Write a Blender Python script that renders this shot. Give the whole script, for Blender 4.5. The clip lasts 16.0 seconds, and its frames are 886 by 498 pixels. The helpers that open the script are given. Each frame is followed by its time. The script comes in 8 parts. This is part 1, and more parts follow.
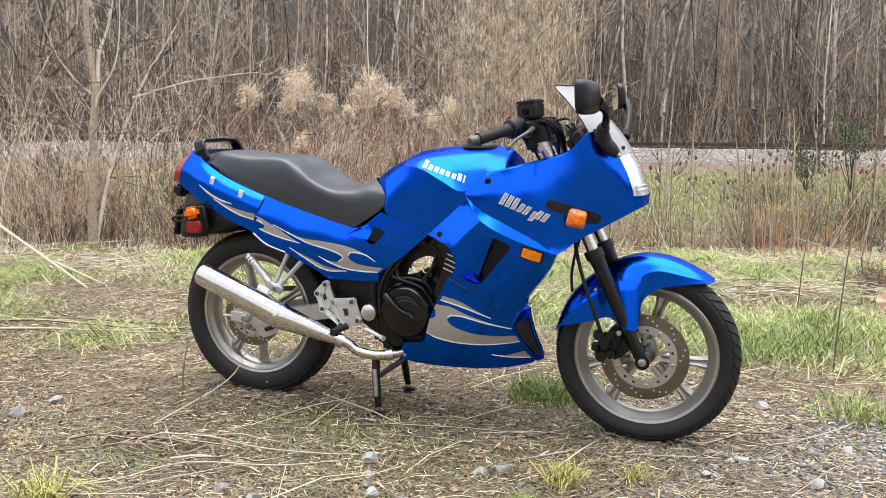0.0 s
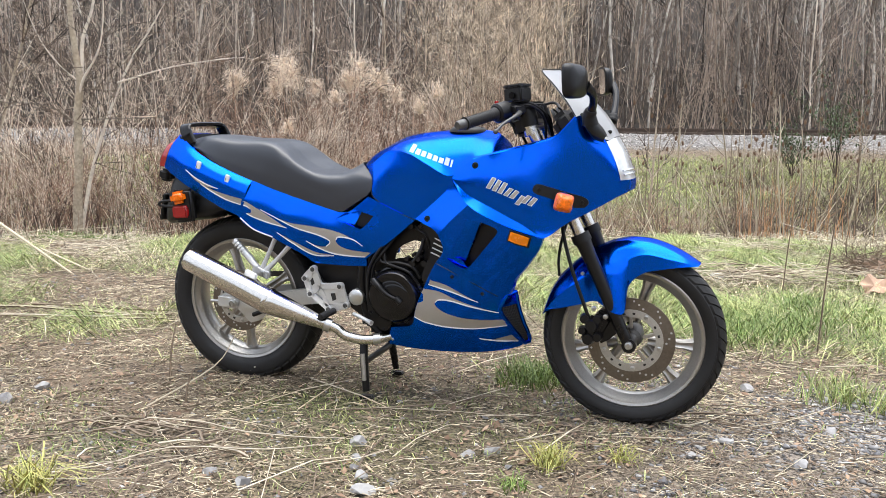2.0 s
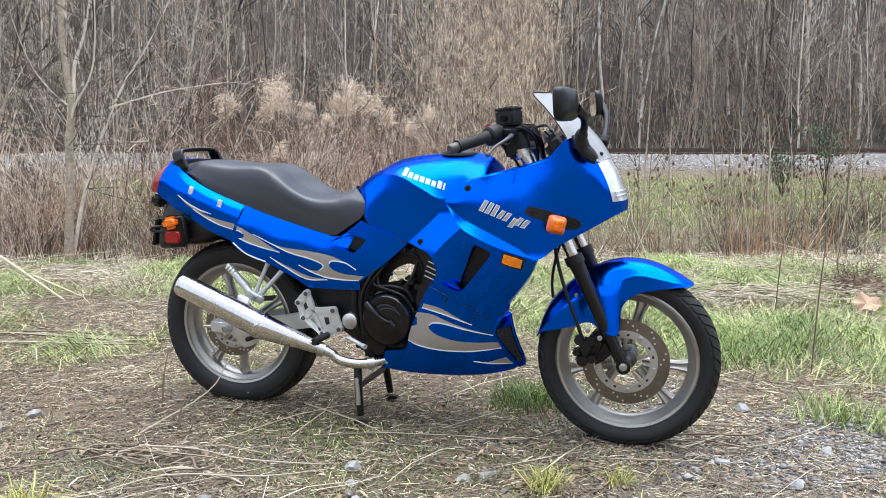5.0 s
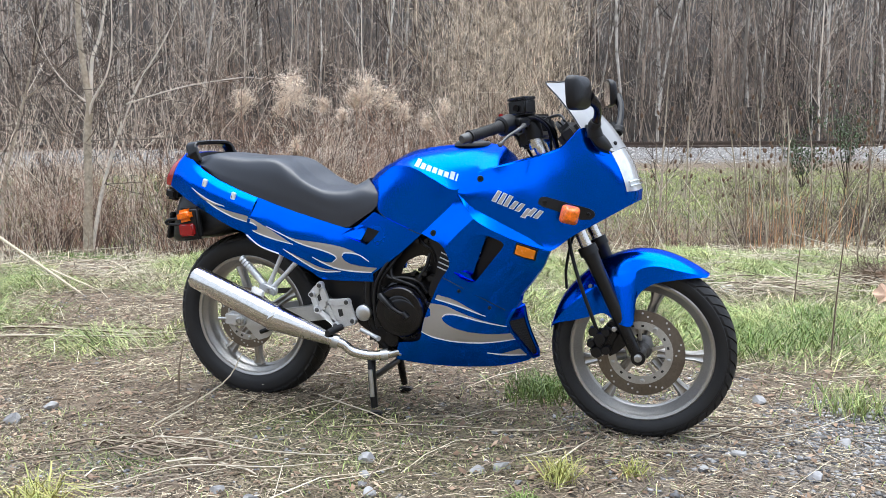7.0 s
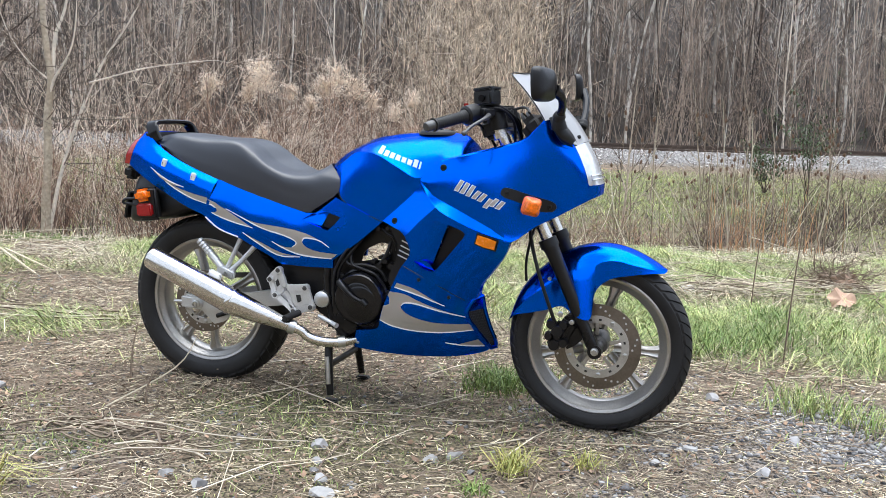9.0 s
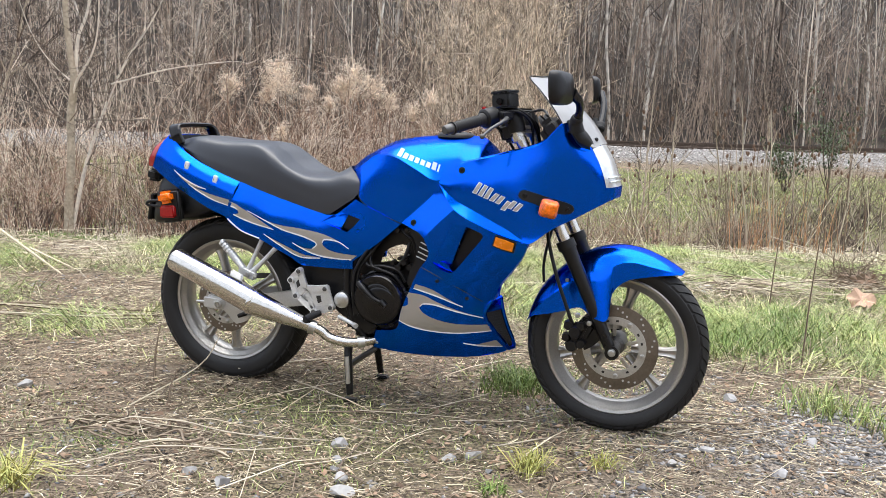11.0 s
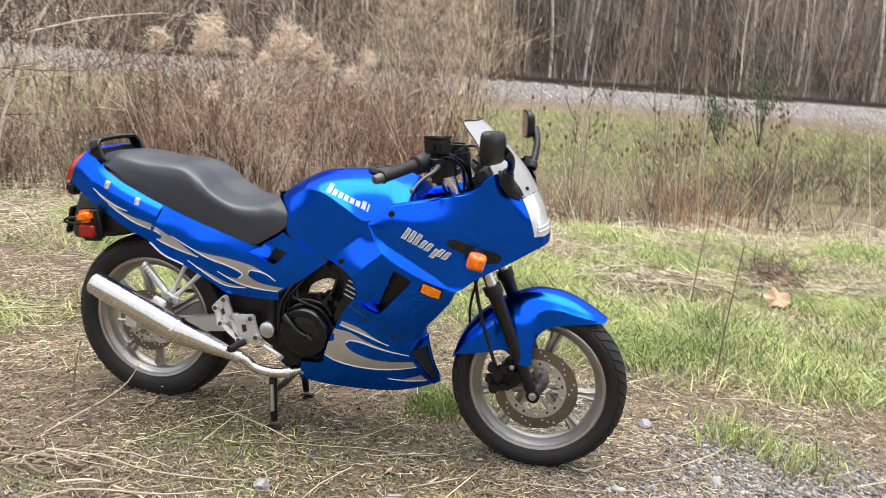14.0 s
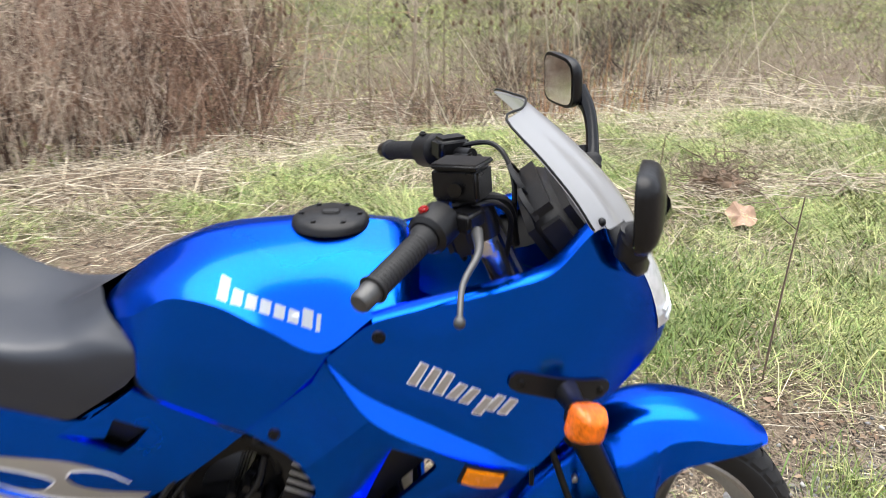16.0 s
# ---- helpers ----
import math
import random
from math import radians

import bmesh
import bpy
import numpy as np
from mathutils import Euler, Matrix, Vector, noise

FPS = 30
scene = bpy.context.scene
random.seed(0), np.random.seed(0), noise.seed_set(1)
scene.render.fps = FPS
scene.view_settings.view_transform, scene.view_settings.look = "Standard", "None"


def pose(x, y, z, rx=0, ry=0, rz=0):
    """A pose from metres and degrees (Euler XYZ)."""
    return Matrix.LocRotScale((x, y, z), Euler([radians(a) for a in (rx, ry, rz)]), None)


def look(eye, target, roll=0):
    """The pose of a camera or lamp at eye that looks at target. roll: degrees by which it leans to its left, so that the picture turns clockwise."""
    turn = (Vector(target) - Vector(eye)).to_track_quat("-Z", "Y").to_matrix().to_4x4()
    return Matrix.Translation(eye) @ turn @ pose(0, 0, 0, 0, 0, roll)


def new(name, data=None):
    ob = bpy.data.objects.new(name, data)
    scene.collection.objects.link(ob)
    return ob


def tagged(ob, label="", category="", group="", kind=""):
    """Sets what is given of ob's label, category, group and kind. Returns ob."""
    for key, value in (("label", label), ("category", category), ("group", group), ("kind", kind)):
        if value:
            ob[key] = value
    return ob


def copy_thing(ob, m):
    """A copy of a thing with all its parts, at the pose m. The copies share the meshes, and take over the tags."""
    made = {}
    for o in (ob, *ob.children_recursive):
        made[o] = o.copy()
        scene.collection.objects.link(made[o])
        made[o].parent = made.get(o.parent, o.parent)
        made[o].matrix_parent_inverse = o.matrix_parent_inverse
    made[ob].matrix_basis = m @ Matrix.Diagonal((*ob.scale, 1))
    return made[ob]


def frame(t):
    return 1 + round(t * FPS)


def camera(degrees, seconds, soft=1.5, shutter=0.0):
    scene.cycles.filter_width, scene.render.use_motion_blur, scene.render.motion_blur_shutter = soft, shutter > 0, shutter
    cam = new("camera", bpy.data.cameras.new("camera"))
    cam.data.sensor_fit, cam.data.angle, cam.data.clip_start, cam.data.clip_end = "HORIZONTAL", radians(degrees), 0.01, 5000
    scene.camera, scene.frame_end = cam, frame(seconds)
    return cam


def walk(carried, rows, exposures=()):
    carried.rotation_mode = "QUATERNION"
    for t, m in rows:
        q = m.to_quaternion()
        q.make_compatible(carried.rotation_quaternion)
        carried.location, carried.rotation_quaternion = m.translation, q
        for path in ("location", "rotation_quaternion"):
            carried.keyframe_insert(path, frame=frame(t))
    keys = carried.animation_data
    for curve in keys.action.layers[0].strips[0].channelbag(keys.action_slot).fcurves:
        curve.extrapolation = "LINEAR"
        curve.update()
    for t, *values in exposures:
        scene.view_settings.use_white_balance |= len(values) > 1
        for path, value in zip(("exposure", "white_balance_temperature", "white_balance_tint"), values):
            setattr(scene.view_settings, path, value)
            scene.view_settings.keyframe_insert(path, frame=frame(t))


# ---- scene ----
cam = camera(56.3, 16.0, 0.6, 0.4)
PATH = [
    (0, (1.628, -2.635, 0.969), (0.976, -0.767, 0.677), 0.6),
    (0.5, (1.626, -2.636, 0.97), (0.978, -0.768, 0.668), 0.2),
    (1, (1.624, -2.627, 0.964), (0.996, -0.754, 0.648), 0.6),
    (1.5, (1.622, -2.631, 0.968), (1.003, -0.756, 0.648), 0.9),
    (2, (1.63, -2.639, 0.963), (1.008, -0.766, 0.639), 0.6),
    (2.5, (1.64, -2.632, 0.964), (1.025, -0.757, 0.638), 0.5),
    (3, (1.654, -2.643, 0.972), (1.044, -0.764, 0.663), 0.3),
    (3.5, (1.649, -2.636, 0.973), (1.047, -0.751, 0.685), -0.2),
    (4, (1.649, -2.633, 0.979), (1.062, -0.74, 0.714), -0.4),
    (4.5, (1.644, -2.634, 0.978), (1.057, -0.741, 0.714), -0.2),
    (5, (1.628, -2.639, 0.968), (1.02, -0.753, 0.695), 0.1),
    (7.5, (1.641, -2.625, 0.948), (0.987, -0.756, 0.663), -0.2),
    (8, (1.645, -2.624, 0.941), (0.997, -0.752, 0.667), 0.4),
    (8.5, (1.661, -2.622, 0.943), (1.055, -0.736, 0.667), 1.2),
    (9, (1.654, -2.614, 0.933), (1.084, -0.72, 0.638), 1.9),
    (11.5, (1.659, -2.643, 0.952), (1.042, -0.765, 0.651), 1.8),
    (12, (1.654, -2.637, 0.954), (1.035, -0.756, 0.673), 2.0),
    (12.5, (1.661, -2.638, 0.956), (1.052, -0.751, 0.693), 2.1),
    (13, (1.692, -2.709, 0.962), (1.091, -0.821, 0.692), 2.5),
    (13.5, (1.678, -2.649, 1.043), (1.107, -0.762, 0.708), 4.6),
    (14, (1.647, -2.564, 1.31), (1.201, -0.672, 0.837), 4.5),
    (14.5, (1.514, -2.48, 1.459), (1.163, -0.608, 0.847), 0.8),
    (15, (1.302, -2.104, 1.443), (1.005, -0.205, 0.891), 2.0),
    (15.5, (1.075, -1.688, 1.39), (0.93, 0.191, 0.722), 1.8),
    (16, (0.979, -1.23, 1.369), (1.034, 0.616, 0.602), 0.9),
]
E0 = 0.63  # stops; the phone cools its white balance a little in mid-clip
walk(cam, [(t, look(eye, target, roll)) for t, eye, target, roll in PATH],
     [(0, E0, 6680, 10), (1.5, E0, 6560, 10), (3, E0 - 0.05, 6150, 9), (8, E0 - 0.08, 5950, 8), (9.5, E0 - 0.06, 6100, 9), (12, E0 - 0.03, 6620, 10), (14.3, E0 - 0.02, 6800, 10), (15, E0 - 0.02, 6520, 10), (16, E0 - 0.06, 6520, 10)])

# ---- world, sun, exposure ----
world = bpy.data.worlds.new("overcast_sky")
scene.world = world
world.use_nodes = True
wn = world.node_tree
sky = wn.nodes.new("ShaderNodeTexSky")
sky.sky_type = "NISHITA"
sky.sun_disc = False
SUN_EL, SUN_AZ = 85.0, 10.0
sky.sun_elevation, sky.sun_rotation = radians(SUN_EL), radians(SUN_AZ)
sky.dust_density, sky.ozone_density = 4.0, 0.6
haze = wn.nodes.new("ShaderNodeMixRGB")
haze.inputs[0].default_value = 0.80
haze.inputs[2].default_value = (9.2, 9.8, 11.0, 1)
wn.links.new(sky.outputs[0], haze.inputs[1])
wn.links.new(haze.outputs[0], wn.nodes["Background"].inputs[0])
wn.nodes["Background"].inputs[1].default_value = 0.106

sun = new("sun", bpy.data.lights.new("sun", "SUN"))
sun.data.energy, sun.data.angle, sun.data.color = 3.3, radians(72), (1.0, 0.97, 0.93)
_az = radians(SUN_AZ)
sun.matrix_world = look((math.sin(_az) * 40, math.cos(_az) * 40, 40 * math.tan(radians(SUN_EL))), (0, 0, 0))


# ---- materials ----
def material(name, base, rough=0.6, metal=0.0, vary=0.25, grain=60.0, stain=4.0, bump=0.0, coat=0.0, island=0.0, tint=None, upright=0.0, **more):
    """A surface: base colour varied at two scales, by grain and stains, with relief."""
    m = bpy.data.materials.new(name)
    m.use_nodes = True
    nt = m.node_tree
    p = nt.nodes["Principled BSDF"]
    co = nt.nodes.new("ShaderNodeTexCoord")
    n1, n2 = nt.nodes.new("ShaderNodeTexNoise"), nt.nodes.new("ShaderNodeTexNoise")
    n1.inputs["Scale"].default_value, n2.inputs["Scale"].default_value = grain, stain
    n1.inputs["Detail"].default_value = n2.inputs["Detail"].default_value = 5
    mul = nt.nodes.new("ShaderNodeMath")
    mul.operation = "ADD"
    for n in (n1, n2):
        nt.links.new(co.outputs["Object"], n.inputs["Vector"])
    if upright:  # streaks that run up the stems
        mp = nt.nodes.new("ShaderNodeMapping")
        mp.inputs["Scale"].default_value = (1, 1, upright)
        nt.links.new(co.outputs["Object"], mp.inputs["Vector"])
        nt.links.new(mp.outputs[0], n2.inputs["Vector"])
    nt.links.new(n1.outputs["Fac"], mul.inputs[0])
    nt.links.new(n2.outputs["Fac"], mul.inputs[1])
    ramp = nt.nodes.new("ShaderNodeMapRange")
    ramp.inputs["From Min"].default_value, ramp.inputs["From Max"].default_value = 0.65, 1.35
    ramp.inputs["To Min"].default_value, ramp.inputs["To Max"].default_value = 1 - vary, 1 + vary
    nt.links.new(mul.outputs[0], ramp.inputs["Value"])
    val = ramp.outputs[0]
    col = nt.nodes.new("ShaderNodeMixRGB")
    col.inputs[1].default_value = (*base, 1)
    col.inputs[2].default_value = (*(tint or base), 1)
    col.inputs[0].default_value = 0.0
    geo = nt.nodes.new("ShaderNodeNewGeometry")
    if tint and island:
        nt.links.new(geo.outputs["Random Per Island"], col.inputs[0])
    elif tint:
        r2 = nt.nodes.new("ShaderNodeMapRange")
        r2.inputs["From Min"].default_value, r2.inputs["From Max"].default_value = 0.4, 0.62
        nt.links.new(n2.outputs["Fac"], r2.inputs["Value"])
        nt.links.new(r2.outputs[0], col.inputs[0])
    if island:
        m2 = nt.nodes.new("ShaderNodeMath")
        m2.operation = "MULTIPLY_ADD"
        wn2 = nt.nodes.new("ShaderNodeTexWhiteNoise")
        wn2.noise_dimensions = "1D"
        nt.links.new(geo.outputs["Random Per Island"], wn2.inputs["W"])
        nt.links.new(wn2.outputs["Value"], m2.inputs[0])
        m2.inputs[1].default_value, m2.inputs[2].default_value = 2 * island, 1 - island
        m3 = nt.nodes.new("ShaderNodeMath")
        m3.operation = "MULTIPLY"
        nt.links.new(m2.outputs[0], m3.inputs[0])
        nt.links.new(val, m3.inputs[1])
        val = m3.outputs[0]
    sc = nt.nodes.new("ShaderNodeVectorMath")
    sc.operation = "SCALE"
    nt.links.new(col.outputs[0], sc.inputs[0])
    nt.links.new(val, sc.inputs["Scale"])
    nt.links.new(sc.outputs[0], p.inputs["Base Color"])
    rr = nt.nodes.new("ShaderNodeMapRange")
    rr.inputs["From Min"].default_value, rr.inputs["From Max"].default_value = 0.3, 0.7
    rr.inputs["To Min"].default_value, rr.inputs["To Max"].default_value = max(rough - 0.08, 0.02), min(rough + 0.08, 1)
    nt.links.new(n2.outputs["Fac"], rr.inputs["Value"])
    nt.links.new(rr.outputs[0], p.inputs["Roughness"])
    p.inputs["Metallic"].default_value = metal
    p.inputs["Coat Weight"].default_value = coat
    p.inputs["Coat Roughness"].default_value = 0.04
    for key, value in more.items():
        p.inputs[key.replace("_", " ")].default_value = value
    if bump:
        b = nt.nodes.new("ShaderNodeBump")
        b.inputs["Strength"].default_value, b.inputs["Distance"].default_value = 0.6, bump
        nt.links.new(n1.outputs["Fac"], b.inputs["Height"])
        nt.links.new(b.outputs[0], p.inputs["Normal"])
    return m


BLUE = material("blue_metallic_paint", (0.0, 0.108, 0.84), 0.22, 1.0, 0.05, 900, 3, coat=0.16, Specular_Tint=(0.05, 0.40, 1.0, 1.0))
BLACK = material("black_plastic", (0.006, 0.006, 0.007), 0.42, 0, 0.25, 300, 12, bump=0.0003, Specular_IOR_Level=0.35)
SATIN = material("black_engine_paint", (0.005, 0.005, 0.006), 0.33, 0.0, 0.3, 250, 9, bump=0.0004, Specular_IOR_Level=0.35)
GLOSS = material("gloss_black_casing", (0.004, 0.004, 0.005), 0.16, 0.0, 0.2, 250, 9, coat=0.12, Specular_IOR_Level=0.35)
RUBBER = material("tyre_rubber", (0.008, 0.008, 0.009), 0.62, 0, 0.3, 120, 9, bump=0.0006)
VINYL = material("black_seat_vinyl", (0.008, 0.0115, 0.021), 0.42, 0, 0.15, 500, 5, bump=0.0003, Sheen_Weight=0.10, Sheen_Roughness=0.35, Sheen_Tint=(0.65, 0.8, 1.0, 1.0), Specular_IOR_Level=0.9)
ALLOY = material("champagne_cast_alloy", (0.43, 0.415, 0.39), 0.36, 0.9, 0.14, 200, 9, bump=0.0002)
SILVER = material("silver_painted_aluminium", (0.62, 0.63, 0.64), 0.38, 0.6, 0.1, 260, 8, bump=0.0003)
CHROME = material("brushed_steel", (0.64, 0.62, 0.58), 0.22, 1.0, 0.08, 90, 5)
DISC = material("worn_disc_steel", (0.19, 0.165, 0.14), 0.4, 0.9, 0.2, 160, 9)
CARRIER = material("dull_grey_carrier", (0.52, 0.515, 0.50), 0.40, 0.8, 0.15, 220, 9)
STEEL = material("zinc_bolt_steel", (0.55, 0.55, 0.54), 0.35, 0.95, 0.15, 300, 20)
FLAME = material("silver_flame_decal", (0.42, 0.40, 0.38), 0.35, 0.55, 0.06, 700, 6, coat=0.6)
WHITE = material("white_decal_line", (0.78, 0.79, 0.82), 0.35, 0.0, 0.05, 300, 9, coat=0.4)
MARK = material("silver_white_decal", (0.40, 0.43, 0.47), 0.35, 0.2, 0.05, 300, 9, coat=0.4)
AMBER = material("amber_lens", (0.84, 0.165, 0.003), 0.2, 0, 0.45, 160, 45, coat=0.25)
HOOK = material("pale_zinc_hook", (0.82, 0.82, 0.82), 0.35, 0.3, 0.1, 300, 20)
ORANGE = material("orange_reflector", (0.95, 0.27, 0.0), 0.25, 0, 0.12, 900, 60, coat=0.6)
RED = material("red_lens", (0.30, 0.006, 0.008), 0.2, 0, 0.25, 200, 20, coat=0.3)
LENS = material("headlight_glass", (0.72, 0.75, 0.78), 0.08, 0.25, 0.2, 80, 14, coat=1.0)
MIRROR = material("mirror_glass", (0.85, 0.86, 0.87), 0.03, 1.0, 0.02, 50, 5)
HUB = material("dark_cast_hub", (0.11, 0.105, 0.10), 0.5, 0.6, 0.2, 200, 9)
LEVER = material("dull_grey_aluminium", (0.11, 0.11, 0.11), 0.45, 0.7, 0.15, 300, 20)
GRILLE = material("dark_grille_mesh", (0.025, 0.025, 0.026), 0.5, 0.3, 0.2, 300, 20)


def hazed_acrylic(name, tint, milk, rough=0.12):
    """Clear sheet with a milky haze from scratches, and a gloss that grows at grazing angles."""
    m = bpy.data.materials.new(name)
    m.use_nodes = True
    nt = m.node_tree
    out = nt.nodes["Material Output"]
    clear, white, back, gloss, haze_mix, body, mix, fr = (nt.nodes.new("ShaderNode" + k) for k in ("BsdfTransparent", "BsdfDiffuse", "BsdfTranslucent", "BsdfGlossy", "MixShader", "MixShader", "MixShader", "Fresnel"))
    clear.inputs[0].default_value = (*tint, 1)
    white.inputs[0].default_value = back.inputs[0].default_value = (0.72, 0.73, 0.75, 1)
    haze_mix.inputs[0].default_value, body.inputs[0].default_value = 0.5, milk
    gloss.inputs["Roughness"].default_value = rough
    fr.inputs["IOR"].default_value = 1.6
    nt.links.new(white.outputs[0], haze_mix.inputs[1])
    nt.links.new(back.outputs[0], haze_mix.inputs[2])
    nt.links.new(clear.outputs[0], body.inputs[1])
    nt.links.new(haze_mix.outputs[0], body.inputs[2])
    nt.links.new(fr.outputs[0], mix.inputs[0])
    nt.links.new(body.outputs[0], mix.inputs[1])
    nt.links.new(gloss.outputs[0], mix.inputs[2])
    nt.links.new(mix.outputs[0], out.inputs[0])
    return m


SMOKE = hazed_acrylic("hazed_clear_acrylic", (0.66, 0.68, 0.70), 0.66)

BARK = material("grey_brown_bark", (0.20, 0.17, 0.14), 0.9, 0, 0.35, 30, 3, bump=0.004)
PALEBARK = material("pale_grey_bark", (0.86, 0.80, 0.72), 0.9, 0, 0.35, 18, 3.2, bump=0.004, tint=(0.20, 0.165, 0.135))
# dark ends of TWIG and REDTWIG stand in for shade among packed twigs
TWIG = material("brown_twigs", (0.016, 0.011, 0.0085), 0.9, 0, 0.4, 12, 2.2, tint=(0.19, 0.14, 0.105))
PALESTEM = material("bleached_twigs", (0.90, 0.77, 0.63), 0.9, 0, 0.3, 12, 2.2, tint=(0.62, 0.50, 0.39))
# near-black base puts the shade inside the woods into the twigs' colour
FARTWIG = material("far_shade_dark_twigs", (0.013, 0.0095, 0.0075), 0.95, 0, 0.5, 3, 2.6, tint=(0.155, 0.117, 0.092), upright=0.05)
MIDTWIG = material("far_brown_twigs", (0.56, 0.44, 0.35), 0.95, 0, 0.5, 3, 2.6, tint=(0.20, 0.15, 0.117), upright=0.05)
PALETWIG = material("far_pale_twigs", (0.84, 0.74, 0.63), 0.95, 0, 0.3, 3, 2.6, tint=(0.58, 0.48, 0.39), upright=0.05)
TANTWIG = material("tan_sapling_twigs", (0.22, 0.165, 0.115), 0.9, 0, 0.35, 30, 5, tint=(0.86, 0.71, 0.54))
REDTWIG = material("russet_brush_twigs", (0.045, 0.022, 0.015), 0.9, 0, 0.4, 12, 3.0, tint=(0.40, 0.255, 0.18))
PLUME = material("dry_seed_plumes", (0.97, 0.87, 0.74), 0.95, 0, 0.25, 60, 9, island=0.3, tint=(0.66, 0.50, 0.38))
STRAW = material("dry_straw", (0.74, 0.64, 0.46), 0.85, 0, 0.25, 40, 3, island=0.55, tint=(0.10, 0.068, 0.045))
PALE = material("bleached_stalk", (0.70, 0.63, 0.50), 0.8, 0, 0.2, 60, 8, island=0.3, tint=(0.45, 0.37, 0.26))
CANE = material("orange_brown_cane", (0.62, 0.34, 0.17), 0.85, 0, 0.3, 60, 8, island=0.3, tint=(0.34, 0.19, 0.10))
BROWNSTALK = material("brown_dead_stalk", (0.30, 0.235, 0.17), 0.85, 0, 0.3, 60, 8, island=0.3, tint=(0.15, 0.11, 0.08))
TANBARK = material("tan_grey_bark", (0.52, 0.44, 0.34), 0.9, 0, 0.5, 40, 7, bump=0.003, tint=(0.34, 0.275, 0.205))
LIMB = material("pale_limb_bark", (0.72, 0.64, 0.55), 0.9, 0, 0.3, 40, 7, bump=0.001)
GRASS = material("green_grass_blades", (0.13, 0.23, 0.045), 0.6, 0, 0.3, 30, 2, island=0.6, tint=(0.47, 0.46, 0.20))
FIELD = material("faded_field_grass", (0.13, 0.20, 0.045), 0.7, 0, 0.45, 10, 0.7, island=0.5, tint=(0.46, 0.46, 0.18))
DEADLEAF = material("dead_brown_leaf", (0.15, 0.092, 0.057), 0.85, 0, 0.35, 40, 5, island=0.5, tint=(0.36, 0.255, 0.175))
TANLEAF = material("tan_fallen_leaf", (0.47, 0.31, 0.22), 0.8, 0, 0.25, 60, 9, bump=0.001)
STONE = material("grey_limestone", (0.34, 0.335, 0.325), 0.85, 0, 0.3, 60, 9, bump=0.002, island=0.4, tint=(0.20, 0.195, 0.20))
GRAVEL = material("mixed_grey_gravel", (0.38, 0.37, 0.36), 0.85, 0, 0.3, 60, 9, bump=0.002, island=0.4, tint=(0.09, 0.09, 0.098))
BALLAST = material("grey_ballast", (0.46, 0.44, 0.42), 0.9, 0, 0.3, 30, 2, island=0.4, tint=(0.30, 0.27, 0.25))
TEASEL = material("brown_teasel_heads", (0.15, 0.092, 0.058), 0.95, 0, 0.3, 200, 20, bump=0.002)
EVERGREEN = material("dark_green_leaves", (0.055, 0.085, 0.03), 0.6, 0, 0.3, 30, 2, island=0.4)
RAIL = material("rusty_rail_steel", (0.10, 0.072, 0.056), 0.7, 0.3, 0.3, 40, 4)


def soil_material():
    """Leaf litter, dry grass, moss green, gravel and shade-dark woods floor, laid out by the plan."""
    m = bpy.data.materials.new("litter_gravel_and_shade_soil")
    m.use_nodes = True
    nt = m.node_tree
    p = nt.nodes["Principled BSDF"]
    co = nt.nodes.new("ShaderNodeTexCoord")

    def noise_tex(scale, detail=6):
        n = nt.nodes.new("ShaderNodeTexNoise")
        n.inputs["Scale"].default_value, n.inputs["Detail"].default_value = scale, detail
        nt.links.new(co.outputs["Object"], n.inputs["Vector"])
        return n

    def mix(fac, a, b):
        x = nt.nodes.new("ShaderNodeMixRGB")
        for k, v in ((0, fac), (1, a), (2, b)):
            if isinstance(v, tuple):
                x.inputs[k].default_value = (*v, 1)
            else:
                nt.links.new(v, x.inputs[k])
        return x.outputs[0]

    def step(n, lo, hi):
        r = nt.nodes.new("ShaderNodeMapRange")
        r.inputs["From Min"].default_value, r.inputs["From Max"].default_value = lo, hi
        nt.links.new(n, r.inputs["Value"])
        return r.outputs[0]

    fine, mid, big = noise_tex(110, 8), noise_tex(13), noise_tex(1.3)
    litter = mix(step(fine.outputs["Fac"], 0.43, 0.57), (0.030, 0.022, 0.015), (0.27, 0.205, 0.14))
    litter = mix(step(mid.outputs["Fac"], 0.45, 0.7), litter, (0.21, 0.16, 0.11))
    green = nt.nodes.new("ShaderNodeVertexColor")
    green.layer_name = "cover"
    sep = nt.nodes.new("ShaderNodeSeparateColor")
    nt.links.new(green.outputs[0], sep.inputs[0])
    # the dark green-soil tone paints in shade between the grass clumps
    g = mix(step(fine.outputs["Fac"], 0.42, 0.58), (0.030, 0.032, 0.013), (0.17, 0.17, 0.07))
    c = mix(sep.outputs[1], litter, g)
    rock = mix(step(fine.outputs["Fac"], 0.43, 0.57), (0.06, 0.055, 0.05), (0.32, 0.305, 0.29))
    c = mix(sep.outputs[2], c, rock)
    # far darker than leaf litter: stands in for shade the sparse twigs don't cast
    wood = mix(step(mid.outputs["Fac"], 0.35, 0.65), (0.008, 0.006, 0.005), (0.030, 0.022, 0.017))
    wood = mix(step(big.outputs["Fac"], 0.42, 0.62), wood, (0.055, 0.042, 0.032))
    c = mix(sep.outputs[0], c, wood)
    nt.links.new(c, p.inputs["Base Color"])
    p.inputs["Roughness"].default_value = 0.95
    b = nt.nodes.new("ShaderNodeBump")
    b.inputs["Strength"].default_value, b.inputs["Distance"].default_value = 0.8, 0.02
    nt.links.new(fine.outputs["Fac"], b.inputs["Height"])
    nt.links.new(b.outputs[0], p.inputs["Normal"])
    return m


SOIL = soil_material()


